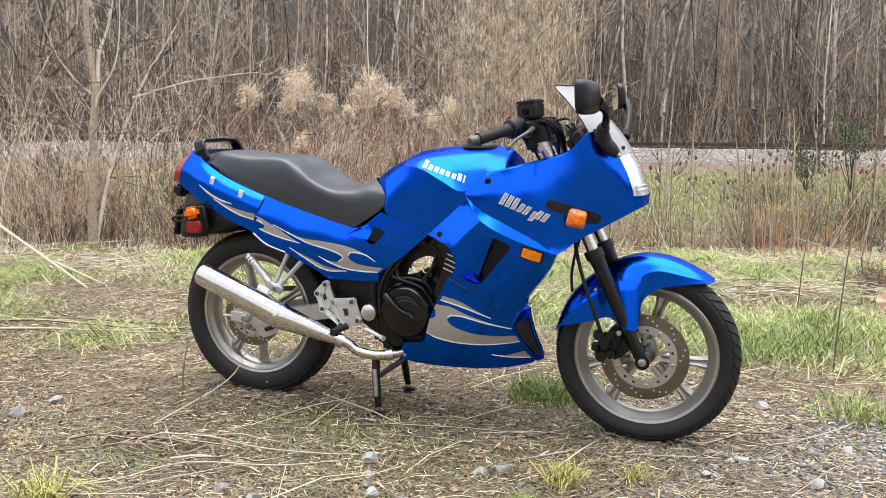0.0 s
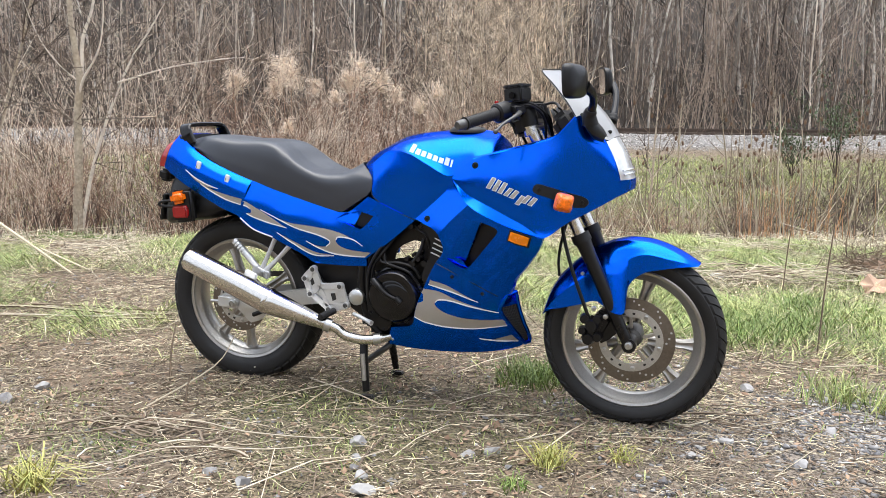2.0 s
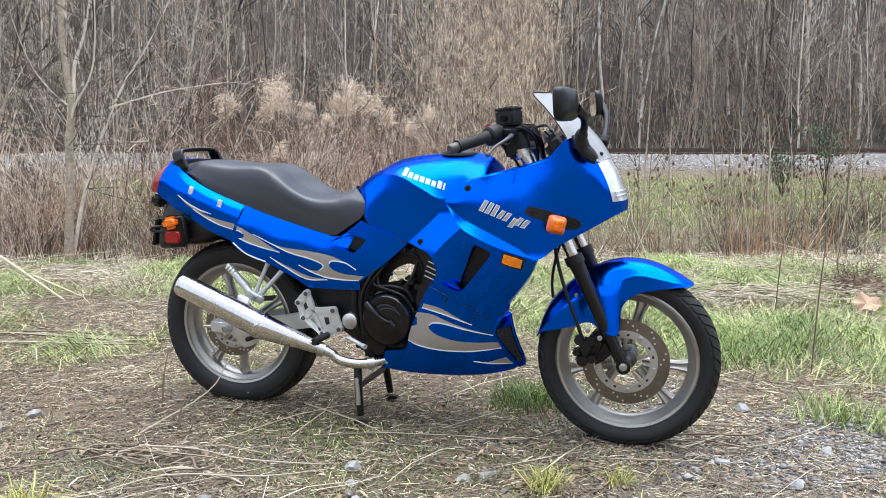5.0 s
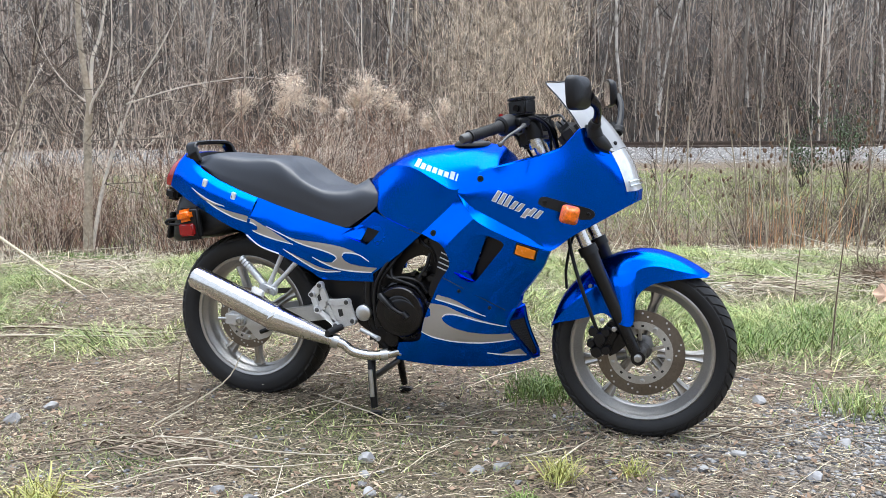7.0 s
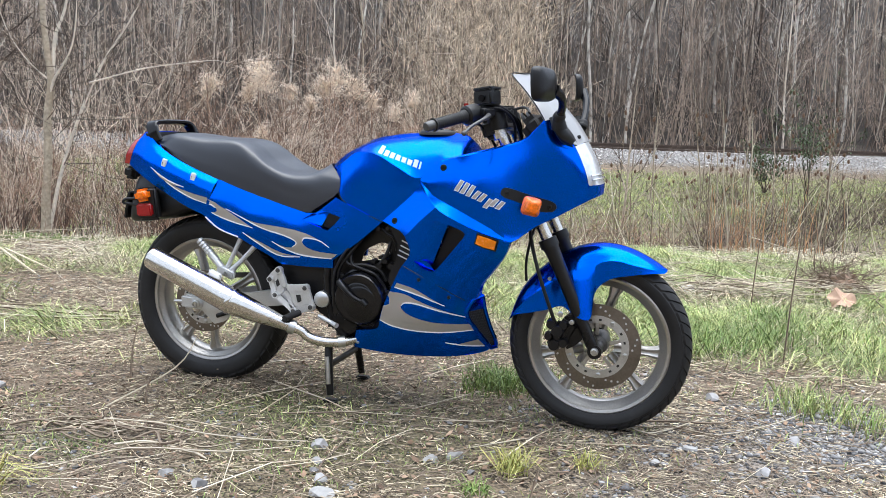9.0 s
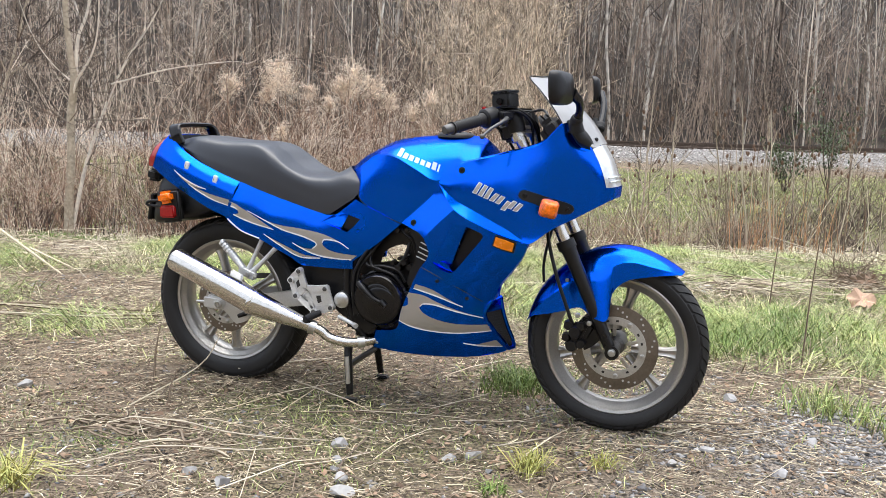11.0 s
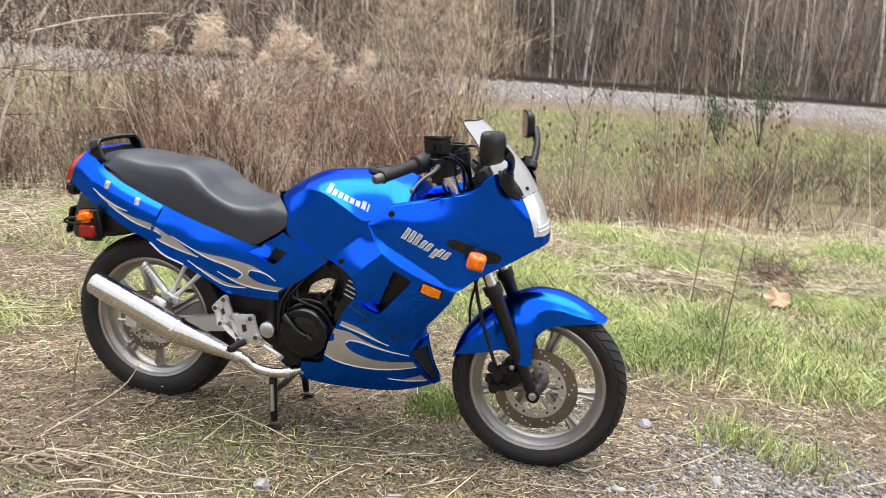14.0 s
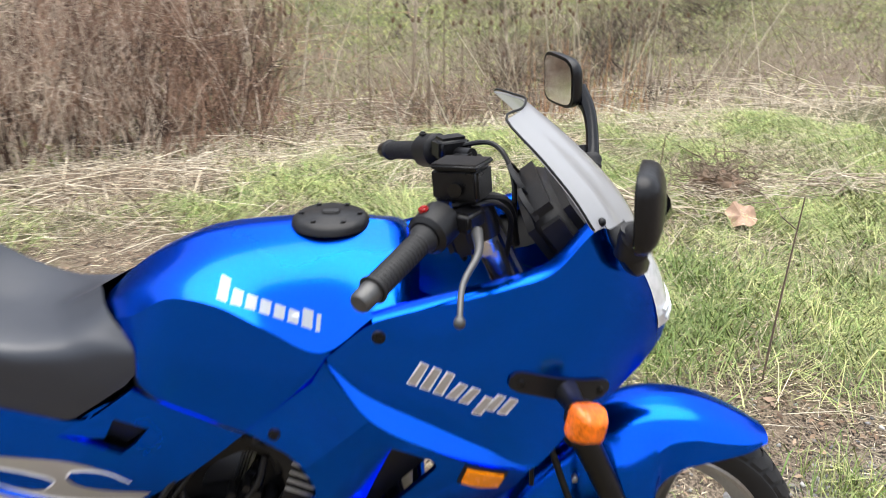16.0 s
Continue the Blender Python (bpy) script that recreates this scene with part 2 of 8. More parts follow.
# ---- shape helpers ----
def part(name, bm, mat, parent=None, label="", smooth=40, solid=0.0):
    """Links a bmesh as one mesh object, under a thing or a part."""
    me = bpy.data.meshes.new(name)
    bmesh.ops.recalc_face_normals(bm, faces=bm.faces)
    for f in bm.faces:
        f.smooth = True
    for e in bm.edges:
        e.smooth = len(e.link_faces) == 2 and e.calc_face_angle(0) < radians(smooth)
    bm.to_mesh(me)
    bm.free()
    me.materials.append(mat)
    ob = new(name, me)
    if parent:
        ob.parent = parent
    if solid:
        mod = ob.modifiers.new("thickness", "SOLIDIFY")
        mod.thickness, mod.offset = solid, -1
    return tagged(ob, label)


def thing(name, x, y, z, label, category, group=""):
    ob = new(name)
    ob.location = (x, y, z)
    return tagged(ob, label, category, group)


def np_mesh(name, verts, faces, mat):
    """A mesh of many equal-sided faces from arrays."""
    me = bpy.data.meshes.new(name)
    v, f = np.asarray(verts, np.float32), np.asarray(faces, np.int32)
    k = f.shape[1]
    me.vertices.add(len(v))
    me.vertices.foreach_set("co", v.ravel())
    me.loops.add(f.size)
    me.loops.foreach_set("vertex_index", f.ravel())
    me.polygons.add(len(f))
    me.polygons.foreach_set("loop_start", np.arange(0, f.size, k, dtype=np.int32))
    me.update(calc_edges=True)
    me.materials.append(mat)
    return me


def catmull(pts, n=6):
    """A smooth open curve through points of any dimension."""
    p = [np.array(q, float) for q in pts]
    if len(p) < 3:
        return [p[0] + (p[-1] - p[0]) * i / n for i in range(n + 1)]
    p = [2 * p[0] - p[1]] + p + [2 * p[-1] - p[-2]]
    out = []
    for i in range(1, len(p) - 2):
        a, b, c, d = p[i - 1:i + 3]
        for j in range(n):
            t = j / n
            out.append(0.5 * (2 * b + (c - a) * t + (2 * a - 5 * b + 4 * c - d) * t * t + (3 * b - a - 3 * c + d) * t ** 3))
    return out + [p[-2]]


def outline(*curves, n=6):
    """A closed loop of smooth curves that meet in sharp corners."""
    out = []
    for c in curves:
        out += catmull(c, n)[:-1]
    return out


def inside(x, z, loop):
    r, j = False, len(loop) - 1
    for i in range(len(loop)):
        a, b = loop[i], loop[j]
        if (a[1] > z) != (b[1] > z) and x < (b[0] - a[0]) * (z - a[1]) / (b[1] - a[1]) + a[0]:
            r = not r
        j = i
    return r


def fill(loop, holes=(), res=0.02):
    """Triangles that fill a loop in the x-z plane, leaving holes: points, triangles and the loops' indices."""
    from mathutils.geometry import delaunay_2d_cdt
    pts, edges = [], []
    for lp in (loop, *holes):
        s = len(pts)
        pts += [Vector((q[0], q[1])) for q in lp]
        edges += [(s + i, s + (i + 1) % len(lp)) for i in range(len(lp))]
    lo, hi = np.min(loop, axis=0), np.max(loop, axis=0)
    rim = np.array([q for lp in (loop, *holes) for q in lp])
    for i, x in enumerate(np.arange(lo[0], hi[0], res)):
        for z in np.arange(lo[1] + (i % 2) * res / 2, hi[1], res):
            if inside(x, z, loop) and not any(inside(x, z, h) for h in holes) and np.min(np.hypot(rim[:, 0] - x, rim[:, 1] - z)) > res * 0.45:
                pts.append(Vector((x, z)))
    v, _, f, *_ = delaunay_2d_cdt(pts, edges, [], 0, 1e-6)
    keep = []
    for t in f:
        cx, cz = sum(v[i][0] for i in t) / 3, sum(v[i][1] for i in t) / 3
        if inside(cx, cz, loop) and not any(inside(cx, cz, h) for h in holes):
            keep.append(t)
    return v, keep


def plate_spline(ctrl):
    """A smooth half-width y over the x-z plane through the given (x, z, y)."""
    c = np.array(ctrl, float)
    r = np.hypot(c[:, None, 0] - c[None, :, 0], c[:, None, 1] - c[None, :, 1])
    k = np.where(r > 0, r * r * np.log(np.maximum(r, 1e-9)), 0) + np.eye(len(c)) * 2e-4
    q = np.c_[np.ones(len(c)), c[:, :2]]
    a = np.block([[k, q], [q.T, np.zeros((3, 3))]])
    w = np.linalg.solve(a, np.r_[c[:, 2], 0, 0, 0])

    def at(x, z):
        d = np.hypot(c[:, 0] - x, c[:, 1] - z)
        return float(np.where(d > 0, d * d * np.log(np.maximum(d, 1e-9)), 0) @ w[:-3] + w[-3] + w[-2] * x + w[-1] * z)
    return at


def panel(loop, half, holes=(), side=-1, lip=0.012, res=0.02):
    """A moulded panel: its outline, its half-width and a lip turned inwards round every edge."""
    v, f = fill(loop, holes, res)
    bm = bmesh.new()
    vs = [bm.verts.new((q[0], side * half(q[0], q[1]), q[1])) for q in v]
    for t in f:
        bm.faces.new([vs[i] for i in t])
    border = [e for e in bm.edges if len(e.link_faces) == 1]
    ring = list({q for e in border for q in e.verts})
    for depth in (0.3, 0.7):
        out = bmesh.ops.extrude_edge_only(bm, edges=border)
        new_v = [g for g in out["geom"] if isinstance(g, bmesh.types.BMVert)]
        for q in new_v:
            q.co.y -= side * lip * depth
        border = [g for g in out["geom"] if isinstance(g, bmesh.types.BMEdge) and len(g.link_faces) == 1]
    return bm


def net(rows, n=5, m=5, kinks=(), mirror=False, bm=None, flip=False):
    """A smooth skin through a net of points: rows along, each a list across. kinks: places across where the skin has a crease."""
    lines = []
    for r in rows:
        stops = [0, *kinks, len(r) - 1]
        line = []
        for a, b in zip(stops, stops[1:]):
            line += catmull(r[a:b + 1], m)[:-1]
        lines.append(line + [np.array(r[-1], float)])
    cols = [catmull([ln[i] for ln in lines], n) for i in range(len(lines[0]))]
    bm = bm or bmesh.new()
    for s in ((1, -1) if mirror else ((-1,) if flip else (1,))):
        g = [[bm.verts.new((q[0], q[1] * s, q[2])) for q in c] for c in cols]
        for i in range(len(g) - 1):
            for j in range(len(g[0]) - 1):
                try:
                    bm.faces.new((g[i][j], g[i + 1][j], g[i + 1][j + 1], g[i][j + 1]))
                except ValueError:
                    pass
    bmesh.ops.remove_doubles(bm, verts=bm.verts, dist=0.0004)
    return bm


def thicken(bm, t):
    bmesh.ops.recalc_face_normals(bm, faces=bm.faces)
    bmesh.ops.solidify(bm, geom=bm.faces[:], thickness=t)
    return bm


def tube(pts, radius, n=10, smooth=4, bm=None, cap=True):
    """A round bar along points; radius one number or one for each point."""
    rs = radius if isinstance(radius, (list, tuple)) else [radius] * len(pts)
    path = catmull([(*p, r) for p, r in zip(pts, rs)], smooth) if len(pts) > 2 and smooth > 1 else [np.array((*p, r), float) for p, r in zip(pts, rs)]
    bm = bm or bmesh.new()
    up, rings = None, []
    for i, q in enumerate(path):
        d = Vector(path[min(i + 1, len(path) - 1)][:3]) - Vector(path[max(i - 1, 0)][:3])
        d.normalize()
        if up is None:
            up = d.orthogonal()
        up = (up - d * up.dot(d)).normalized()
        w = d.cross(up)
        rings.append([bm.verts.new(Vector(q[:3]) + (up * math.cos(a) + w * math.sin(a)) * max(q[3], 1e-4)) for a in (k * 2 * math.pi / n for k in range(n))])
    for a, b in zip(rings, rings[1:]):
        for k in range(n):
            bm.faces.new((a[k], a[(k + 1) % n], b[(k + 1) % n], b[k]))
    if cap:
        bm.faces.new(rings[0])
        bm.faces.new(rings[-1])
    return bm


def revolve(profile, centre=(0, 0, 0), n=48, bm=None, closed=False):
    """Turns (radius, y) about an axle along y."""
    bm = bm or bmesh.new()
    cx, cy, cz = centre
    g = [[bm.verts.new((cx + r * math.cos(a), cy + y, cz + r * math.sin(a))) for r, y in profile] for a in (k * 2 * math.pi / n for k in range(n))]
    m = len(profile)
    for k in range(n):
        for j in range(m if closed else m - 1):
            bm.faces.new((g[k][j], g[(k + 1) % n][j], g[(k + 1) % n][(j + 1) % m], g[k][(j + 1) % m]))
    bmesh.ops.remove_doubles(bm, verts=bm.verts, dist=1e-5)
    return bm


def prism(loop, y0, y1, bevel=0.002, bm=None):
    """A plate cut to an outline in the x-z plane, from y0 to y1, with eased edges."""
    bm = bm or bmesh.new()
    a = [bm.verts.new((q[0], y0, q[1])) for q in loop]
    b = [bm.verts.new((q[0], y1, q[1])) for q in loop]
    k = len(loop)
    faces = [bm.faces.new(a), bm.faces.new(b)]
    for i in range(k):
        faces.append(bm.faces.new((a[i], a[(i + 1) % k], b[(i + 1) % k], b[i])))
    if bevel:
        es = list({e for f in faces[:2] for e in f.edges})
        bmesh.ops.bevel(bm, geom=es, offset=bevel, segments=2, affect="EDGES", clamp_overlap=True)
    return bm


def block(size, at=(0, 0, 0), turn=(0, 0, 0), bevel=0.004, bm=None, taper=1.0):
    """A box with rounded edges; taper narrows its top."""
    bm = bm or bmesh.new()
    made = bmesh.ops.create_cube(bm, size=1)["verts"]
    for v in made:
        k = taper if v.co.z > 0 else 1
        v.co = Vector((v.co.x * size[0] * k, v.co.y * size[1] * k, v.co.z * size[2]))
    es = list({e for v in made for e in v.link_edges})
    if bevel:
        res = bmesh.ops.bevel(bm, geom=es, offset=bevel, segments=3, affect="EDGES", clamp_overlap=True)
        made = list({v for f in res["faces"] for v in f.verts} | {v for v in made if v.is_valid})
    bmesh.ops.transform(bm, matrix=pose(*at, *turn), verts=made)
    return bm


def join(*bms):
    """Several shapes of one part."""
    first = bms[0]
    for other in bms[1:]:
        me = bpy.data.meshes.new("tmp")
        other.to_mesh(me)
        other.free()
        first.from_mesh(me)
        bpy.data.meshes.remove(me)
    return first


# ---- the ground ----
rng = np.random.default_rng(7)
OX, OY, DX, DY = 1.628, -2.635, -0.3295, 0.9441  # first standpoint and heading: s runs ahead, q across


def plan(q, s):
    return OX + DX * s + DY * q, OY + DY * s - DX * q


def ahead(x, y):
    return DY * (x - OX) - DX * (y - OY), DX * (x - OX) + DY * (y - OY)


# below s -12: unseen hill, added to darken the bike's lower reflections
KNOTS_S = [-400, -60, -28, -12, 5.6, 6.3, 7.6, 9.5, 20, 24.5, 26, 28.8, 32.5, 33.6, 36, 60, 140, 500]
KNOTS_Z = [28, 20, 9.5, 0, 0, -0.02, -0.22, -0.36, -0.36, -0.30, -0.26, 0.30, 0.33, 0.20, 0.6, 13.0, 60, 70]


def lumps(x, y, k):
    return (np.sin(x * k * 1.3 + 1.7 * np.sin(y * k * 0.7)) + np.sin(y * k * 1.1 + 2.1 * np.sin(x * k * 0.9 + 1)) + np.sin((x + y) * k * 0.6)) / 3


def height(x, y):
    q, s = ahead(x, y)
    z = np.interp(s, KNOTS_S, KNOTS_Z)
    # side banks added out of view; they set how low reflected sky reaches
    z = z + np.clip((np.abs(q) - 26) * 0.2, 0, 4) * np.clip((14 - s) / 6, 0, 1)
    near = np.clip(1 - np.hypot(x - 0.9, y) / 1.6, 0, 1)
    z = z + (lumps(x, y, 2.1) * 0.018 + lumps(x + 3, y, 7.0) * 0.006) * (1 - near * 0.8)
    return z - 0.018 + np.clip((s - 8) / 20, 0, 1) * lumps(x, y, 0.5) * 0.06


def cover(x, y):
    """Shares of woods floor (litter with shade in its colour), green and gravel at a place."""
    q, s = ahead(x, y)
    n = lumps(x, y, 1.7) * 0.5 + lumps(x + 9, y - 4, 4.3) * 0.35
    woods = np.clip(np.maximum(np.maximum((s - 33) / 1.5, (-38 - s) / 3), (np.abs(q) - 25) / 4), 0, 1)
    # the thicket's floor takes the same shade-dark colour
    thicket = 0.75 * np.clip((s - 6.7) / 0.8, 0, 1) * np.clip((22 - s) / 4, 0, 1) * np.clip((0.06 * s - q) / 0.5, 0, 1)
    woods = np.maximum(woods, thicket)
    lawn = np.clip((q - 0.25 + 0.25 * n) / 0.5, 0, 1) * np.clip((s - 3.4 + 0.25 * n + 0.4 * np.clip(q - 0.7, 0, 1.2)) / 0.6, 0, 1) * np.clip((7.0 - s) / 1.0, 0, 1)
    left = np.clip((n + 0.22) / 0.35, 0, 1) * np.clip((s - 3.0) / 0.9, 0, 1) * np.clip((6.8 - s) / 0.8, 0, 1) * 0.85
    field = np.clip((s - 9) / 4, 0, 1) * np.clip((25 - s) / 2, 0, 1) * np.clip(0.6 + n * 1.0, 0, 1)
    moss = np.clip((n + 0.08) / 0.35, 0, 1) * np.clip((3.1 - s) / 0.5, 0, 1) * np.clip((0.6 - q) / 0.7, 0.12, 1) * 0.6
    left = left * np.clip((-0.55 - q) / 0.4, 0, 1)
    for cq, cs, r in ((-1.65, 3.75, 0.6), (-2.3, 4.2, 0.6), (-0.45, 2.65, 0.32), (-1.0, 2.35, 0.3), (-0.45, 5.5, 0.55), (0.15, 5.6, 0.6)):
        left = np.maximum(left, 0.85 * np.clip(1.2 - np.hypot(q - cq, (s - cs) * 1.6) / r + 0.9 * n, 0, 1))
    green = np.maximum(np.maximum(lawn, left), np.maximum(field, moss))
    stony = np.clip((lumps(x - 2, y + 5, 2.6) * 0.6 + 0.25 + 0.5 * n) / 0.35, 0, 1)
    gravel = stony * (np.clip(1 - np.hypot(q - 1.25, (s - 2.75) * 1.5) / 0.95, 0, 1) + np.clip(1 - np.hypot(q + 1.5, (s - 2.85) * 2) / 0.6, 0, 1) + 0.35 * np.clip((2.7 - s) / 0.7, 0, 1) * np.clip((s - 0.8) / 0.7, 0, 1))
    gravel = np.maximum(gravel, 0.95 * np.clip(1.5 - np.hypot(q - 1.4, (s - 2.5) * 1.5) / 0.5 + 0.5 * n, 0, 1))
    bank = np.clip((s - 26.4 + 0.4 * n) / 1.0, 0, 1) * np.clip((33.4 - s) / 0.5, 0, 1)
    return woods, green * (1 - bank), np.clip(np.maximum(np.clip(gravel, 0, 0.9), bank), 0, 1)


def ground_sheet():
    qs = np.unique(np.r_[np.linspace(-400, -60, 9), np.linspace(-60, -7, 30), np.linspace(-7, 7, 176), np.linspace(7, 60, 30), np.linspace(60, 400, 9)])
    ss = np.unique(np.r_[np.linspace(-400, -20, 9), np.linspace(-20, 0.5, 12), np.linspace(0.5, 8, 110), np.linspace(8, 36, 85), np.linspace(36, 80, 20), np.linspace(80, 500, 10)])
    q, s = np.meshgrid(qs, ss)
    x, y = plan(q, s)
    z = height(x, y)
    m, n = len(ss), len(qs)
    i = (np.arange(m - 1)[:, None] * n + np.arange(n - 1)).ravel()
    me = np_mesh("ground", np.c_[x.ravel(), y.ravel(), z.ravel()], np.c_[i, i + 1, i + n + 1, i + n], SOIL)
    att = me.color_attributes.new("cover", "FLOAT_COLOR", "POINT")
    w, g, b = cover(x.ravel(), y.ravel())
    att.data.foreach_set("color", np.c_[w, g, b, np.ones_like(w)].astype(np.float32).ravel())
    for p in me.polygons:
        p.use_smooth = True
    return tagged(new("ground", me), "litter-strewn gravel ground with dry straw, thin green grass and woods shade painted dark", "ground", kind="structure")


ground_sheet()


# ---- growing things: sticks and blades in bulk ----
def sticks(p0, p1, r0, r1, sides=3):
    """Thin tapered rods between pairs of points."""
    d = p1 - p0
    d = d / np.maximum(np.linalg.norm(d, axis=1, keepdims=True), 1e-9)
    ref = np.where(np.abs(d[:, 2:3]) > 0.9, np.array([[1.0, 0, 0]]), np.array([[0, 0, 1.0]]))
    u = np.cross(d, ref)
    u /= np.maximum(np.linalg.norm(u, axis=1, keepdims=True), 1e-9)
    w = np.cross(d, u)
    n = len(p0)
    v = np.empty((n, 2 * sides, 3))
    for k in range(sides):
        a = 2 * math.pi * k / sides
        o = u * math.cos(a) + w * math.sin(a)
        v[:, k] = p0 + o * r0[:, None]
        v[:, sides + k] = p1 + o * r1[:, None]
    base = np.arange(n)[:, None] * 2 * sides
    f = np.concatenate([base + np.array([[k, (k + 1) % sides, sides + (k + 1) % sides, sides + k]]) for k in range(sides)])
    return v.reshape(-1, 3), f


def grow(start, way, length, r, depth, gen, out, wander=0.25, kids=4, spread=0.7, lift=0.05, segs=5, shrink=0.55, thin=0.0008):
    """A branch that wanders and bears smaller ones."""
    p, d = np.array(start, float), np.array(way, float)
    d /= np.linalg.norm(d)
    step = length / segs
    for i in range(segs):
        d = d + gen.normal(0, wander, 3) * 0.5 + np.array([0, 0, lift])
        d /= np.linalg.norm(d)
        p2 = p + d * step
        ra, rb = r * (1 - i / segs * 0.75), r * (1 - (i + 1) / segs * 0.75)
        out.append((*p, *p2, ra, rb))
        if depth > 0 and i > 0:
            for _ in range(gen.poisson(kids / segs)):
                side = gen.normal(0, 1, 3)
                side -= d * side.dot(d)
                side /= np.linalg.norm(side)
                grow(p2, d * (1 - spread) + side * spread, length * shrink * gen.uniform(0.6, 1.1), max(rb * 0.6, thin), depth - 1, gen, out, wander * 1.15, kids, spread, lift, max(3, segs - 1), shrink, thin)
        p = p2


def bunch(segments):
    a = np.array(segments)
    return a[:, 0:3], a[:, 3:6], a[:, 6], a[:, 7]


def sparser(plants, share, seed=8):
    """Fewer, thicker twigs on plants that stand far off; stems stay whole."""
    gen, lean = np.random.default_rng(seed), []
    for p0, p1, r0, r1 in plants:
        fine = r0 < np.quantile(r0, 0.8)
        keep = ~fine | (gen.uniform(size=len(r0)) < share)
        k = np.where(fine, share ** -0.6, 1.0)[keep]
        lean.append((p0[keep], p1[keep], r0[keep] * k, r1[keep] * k))
    return lean


def scatter(protos, places, gen, sides=3, keep=None):
    """Copies of grown shapes, turned and scaled, as one heap of rods."""
    vs, fs, k = [], [], 0
    for i, (x, y, z, size) in enumerate(places):
        p0, p1, r0, r1 = protos[i % len(protos)]
        a = gen.uniform(0, 2 * math.pi)
        m = np.array([[math.cos(a), -math.sin(a), 0], [math.sin(a), math.cos(a), 0], [0, 0, 1]]) * size
        v, f = sticks(p0 @ m.T + (x, y, z), p1 @ m.T + (x, y, z), r0 * size, r1 * size, sides)
        vs.append(v)
        fs.append(f + k)
        k += len(v)
    return np.concatenate(vs), np.concatenate(fs)


def blades(x, y, z, tall, wide, lean, gen, flow=None):
    """Bent flat leaves of grass; flow gives the way they lie."""
    n = len(x)
    a, b = gen.uniform(0, 2 * math.pi, n), gen.uniform(0, 2 * math.pi, n)
    if flow is not None:
        a = flow + gen.normal(0, 0.8, n)
    base = np.c_[x, y, z]
    side = np.c_[np.cos(b), np.sin(b), np.zeros(n)] * wide[:, None] / 2
    out = np.c_[np.cos(a), np.sin(a), np.zeros(n)] * (tall * lean)[:, None]
    up = np.c_[np.zeros(n), np.zeros(n), tall]
    mid = base + out * 0.35 + up * 0.62
    tip = base + out + up * np.clip(1.1 - lean * 0.55, 0.25, 1)[:, None]
    v = np.stack([base - side, base + side, mid + side * 0.8, mid - side * 0.8, tip], 1).reshape(-1, 3)
    i = np.arange(n)[:, None] * 5
    return v, np.concatenate([i + np.array([[0, 1, 2]]), i + np.array([[0, 2, 3]]), i + np.array([[3, 2, 4]])])


def stuff(name, v, f, mat, label, category):
    return tagged(new(name, np_mesh(name, v, f, mat)), label, category, kind="stuff")


def spots(n, q0, q1, s0, s1, share, gen):
    """Random places in a stretch of the plan, thinned by a share."""
    q, s = gen.uniform(q0, q1, n), gen.uniform(s0, s1, n)
    x, y = plan(q, s)
    keep = gen.uniform(0, 1, n) < share(x, y, q, s)
    return x[keep], y[keep]


# lawn of lying blades: dark green and faded tussocks with straw between
def tussock(x, y):
    return np.clip(0.45 + 0.75 * lumps(x + 2, y, 4.6) + 0.45 * lumps(x, y - 3, 11.0), 0, 1)


gx, gy = spots(230000, -4.5, 4.5, 3.0, 7.2, lambda x, y, q, s: cover(x, y)[1] ** 1.2 * (0.22 + 0.78 * tussock(x, y)), rng)
n = len(gx)
clump = 0.4 + 0.95 * tussock(gx, gy)
stuff("green_grass", *blades(gx, gy, height(gx, gy) - 0.004, rng.uniform(0.04, 0.13, n) * clump, rng.uniform(0.002, 0.0052, n), rng.uniform(0.9, 3.4, n), rng, 5 * lumps(gx, gy, 2.2) + 3 * lumps(gx + 1, gy, 6)), GRASS, "fine yellow-green winter grass lying over in tufts", "grass")
gx, gy = spots(46000, -4.5, 4.5, 3.2, 7.2, lambda x, y, q, s: cover(x, y)[1] * np.clip(1.1 - 1.2 * tussock(x, y), 0.12, 1), rng)
n = len(gx)
stuff("dead_grass", *blades(gx, gy, height(gx, gy) - 0.003, rng.uniform(0.03, 0.13, n), rng.uniform(0.0018, 0.0042, n), rng.uniform(1.0, 3.2, n), rng), STRAW, "matted dead straw blades between the tufts", "grass")
gx, gy = spots(90000, -3.2, 3.2, 1.6, 4.6, lambda x, y, q, s: 0.05 + 0.30 * np.clip(2.2 * lumps(x - 1, y + 4, 2.6) - 0.5, 0, 1) + 0.6 * cover(x, y)[1] * (0.3 + 0.7 * tussock(x, y)), rng)
n = len(gx)
stuff("green_grass", *blades(gx, gy, height(gx, gy) - 0.003, rng.uniform(0.015, 0.05, n), rng.uniform(0.0015, 0.0035, n), rng.uniform(0.5, 1.6, n), rng), GRASS, "short sparse green grass among the litter", "grass")


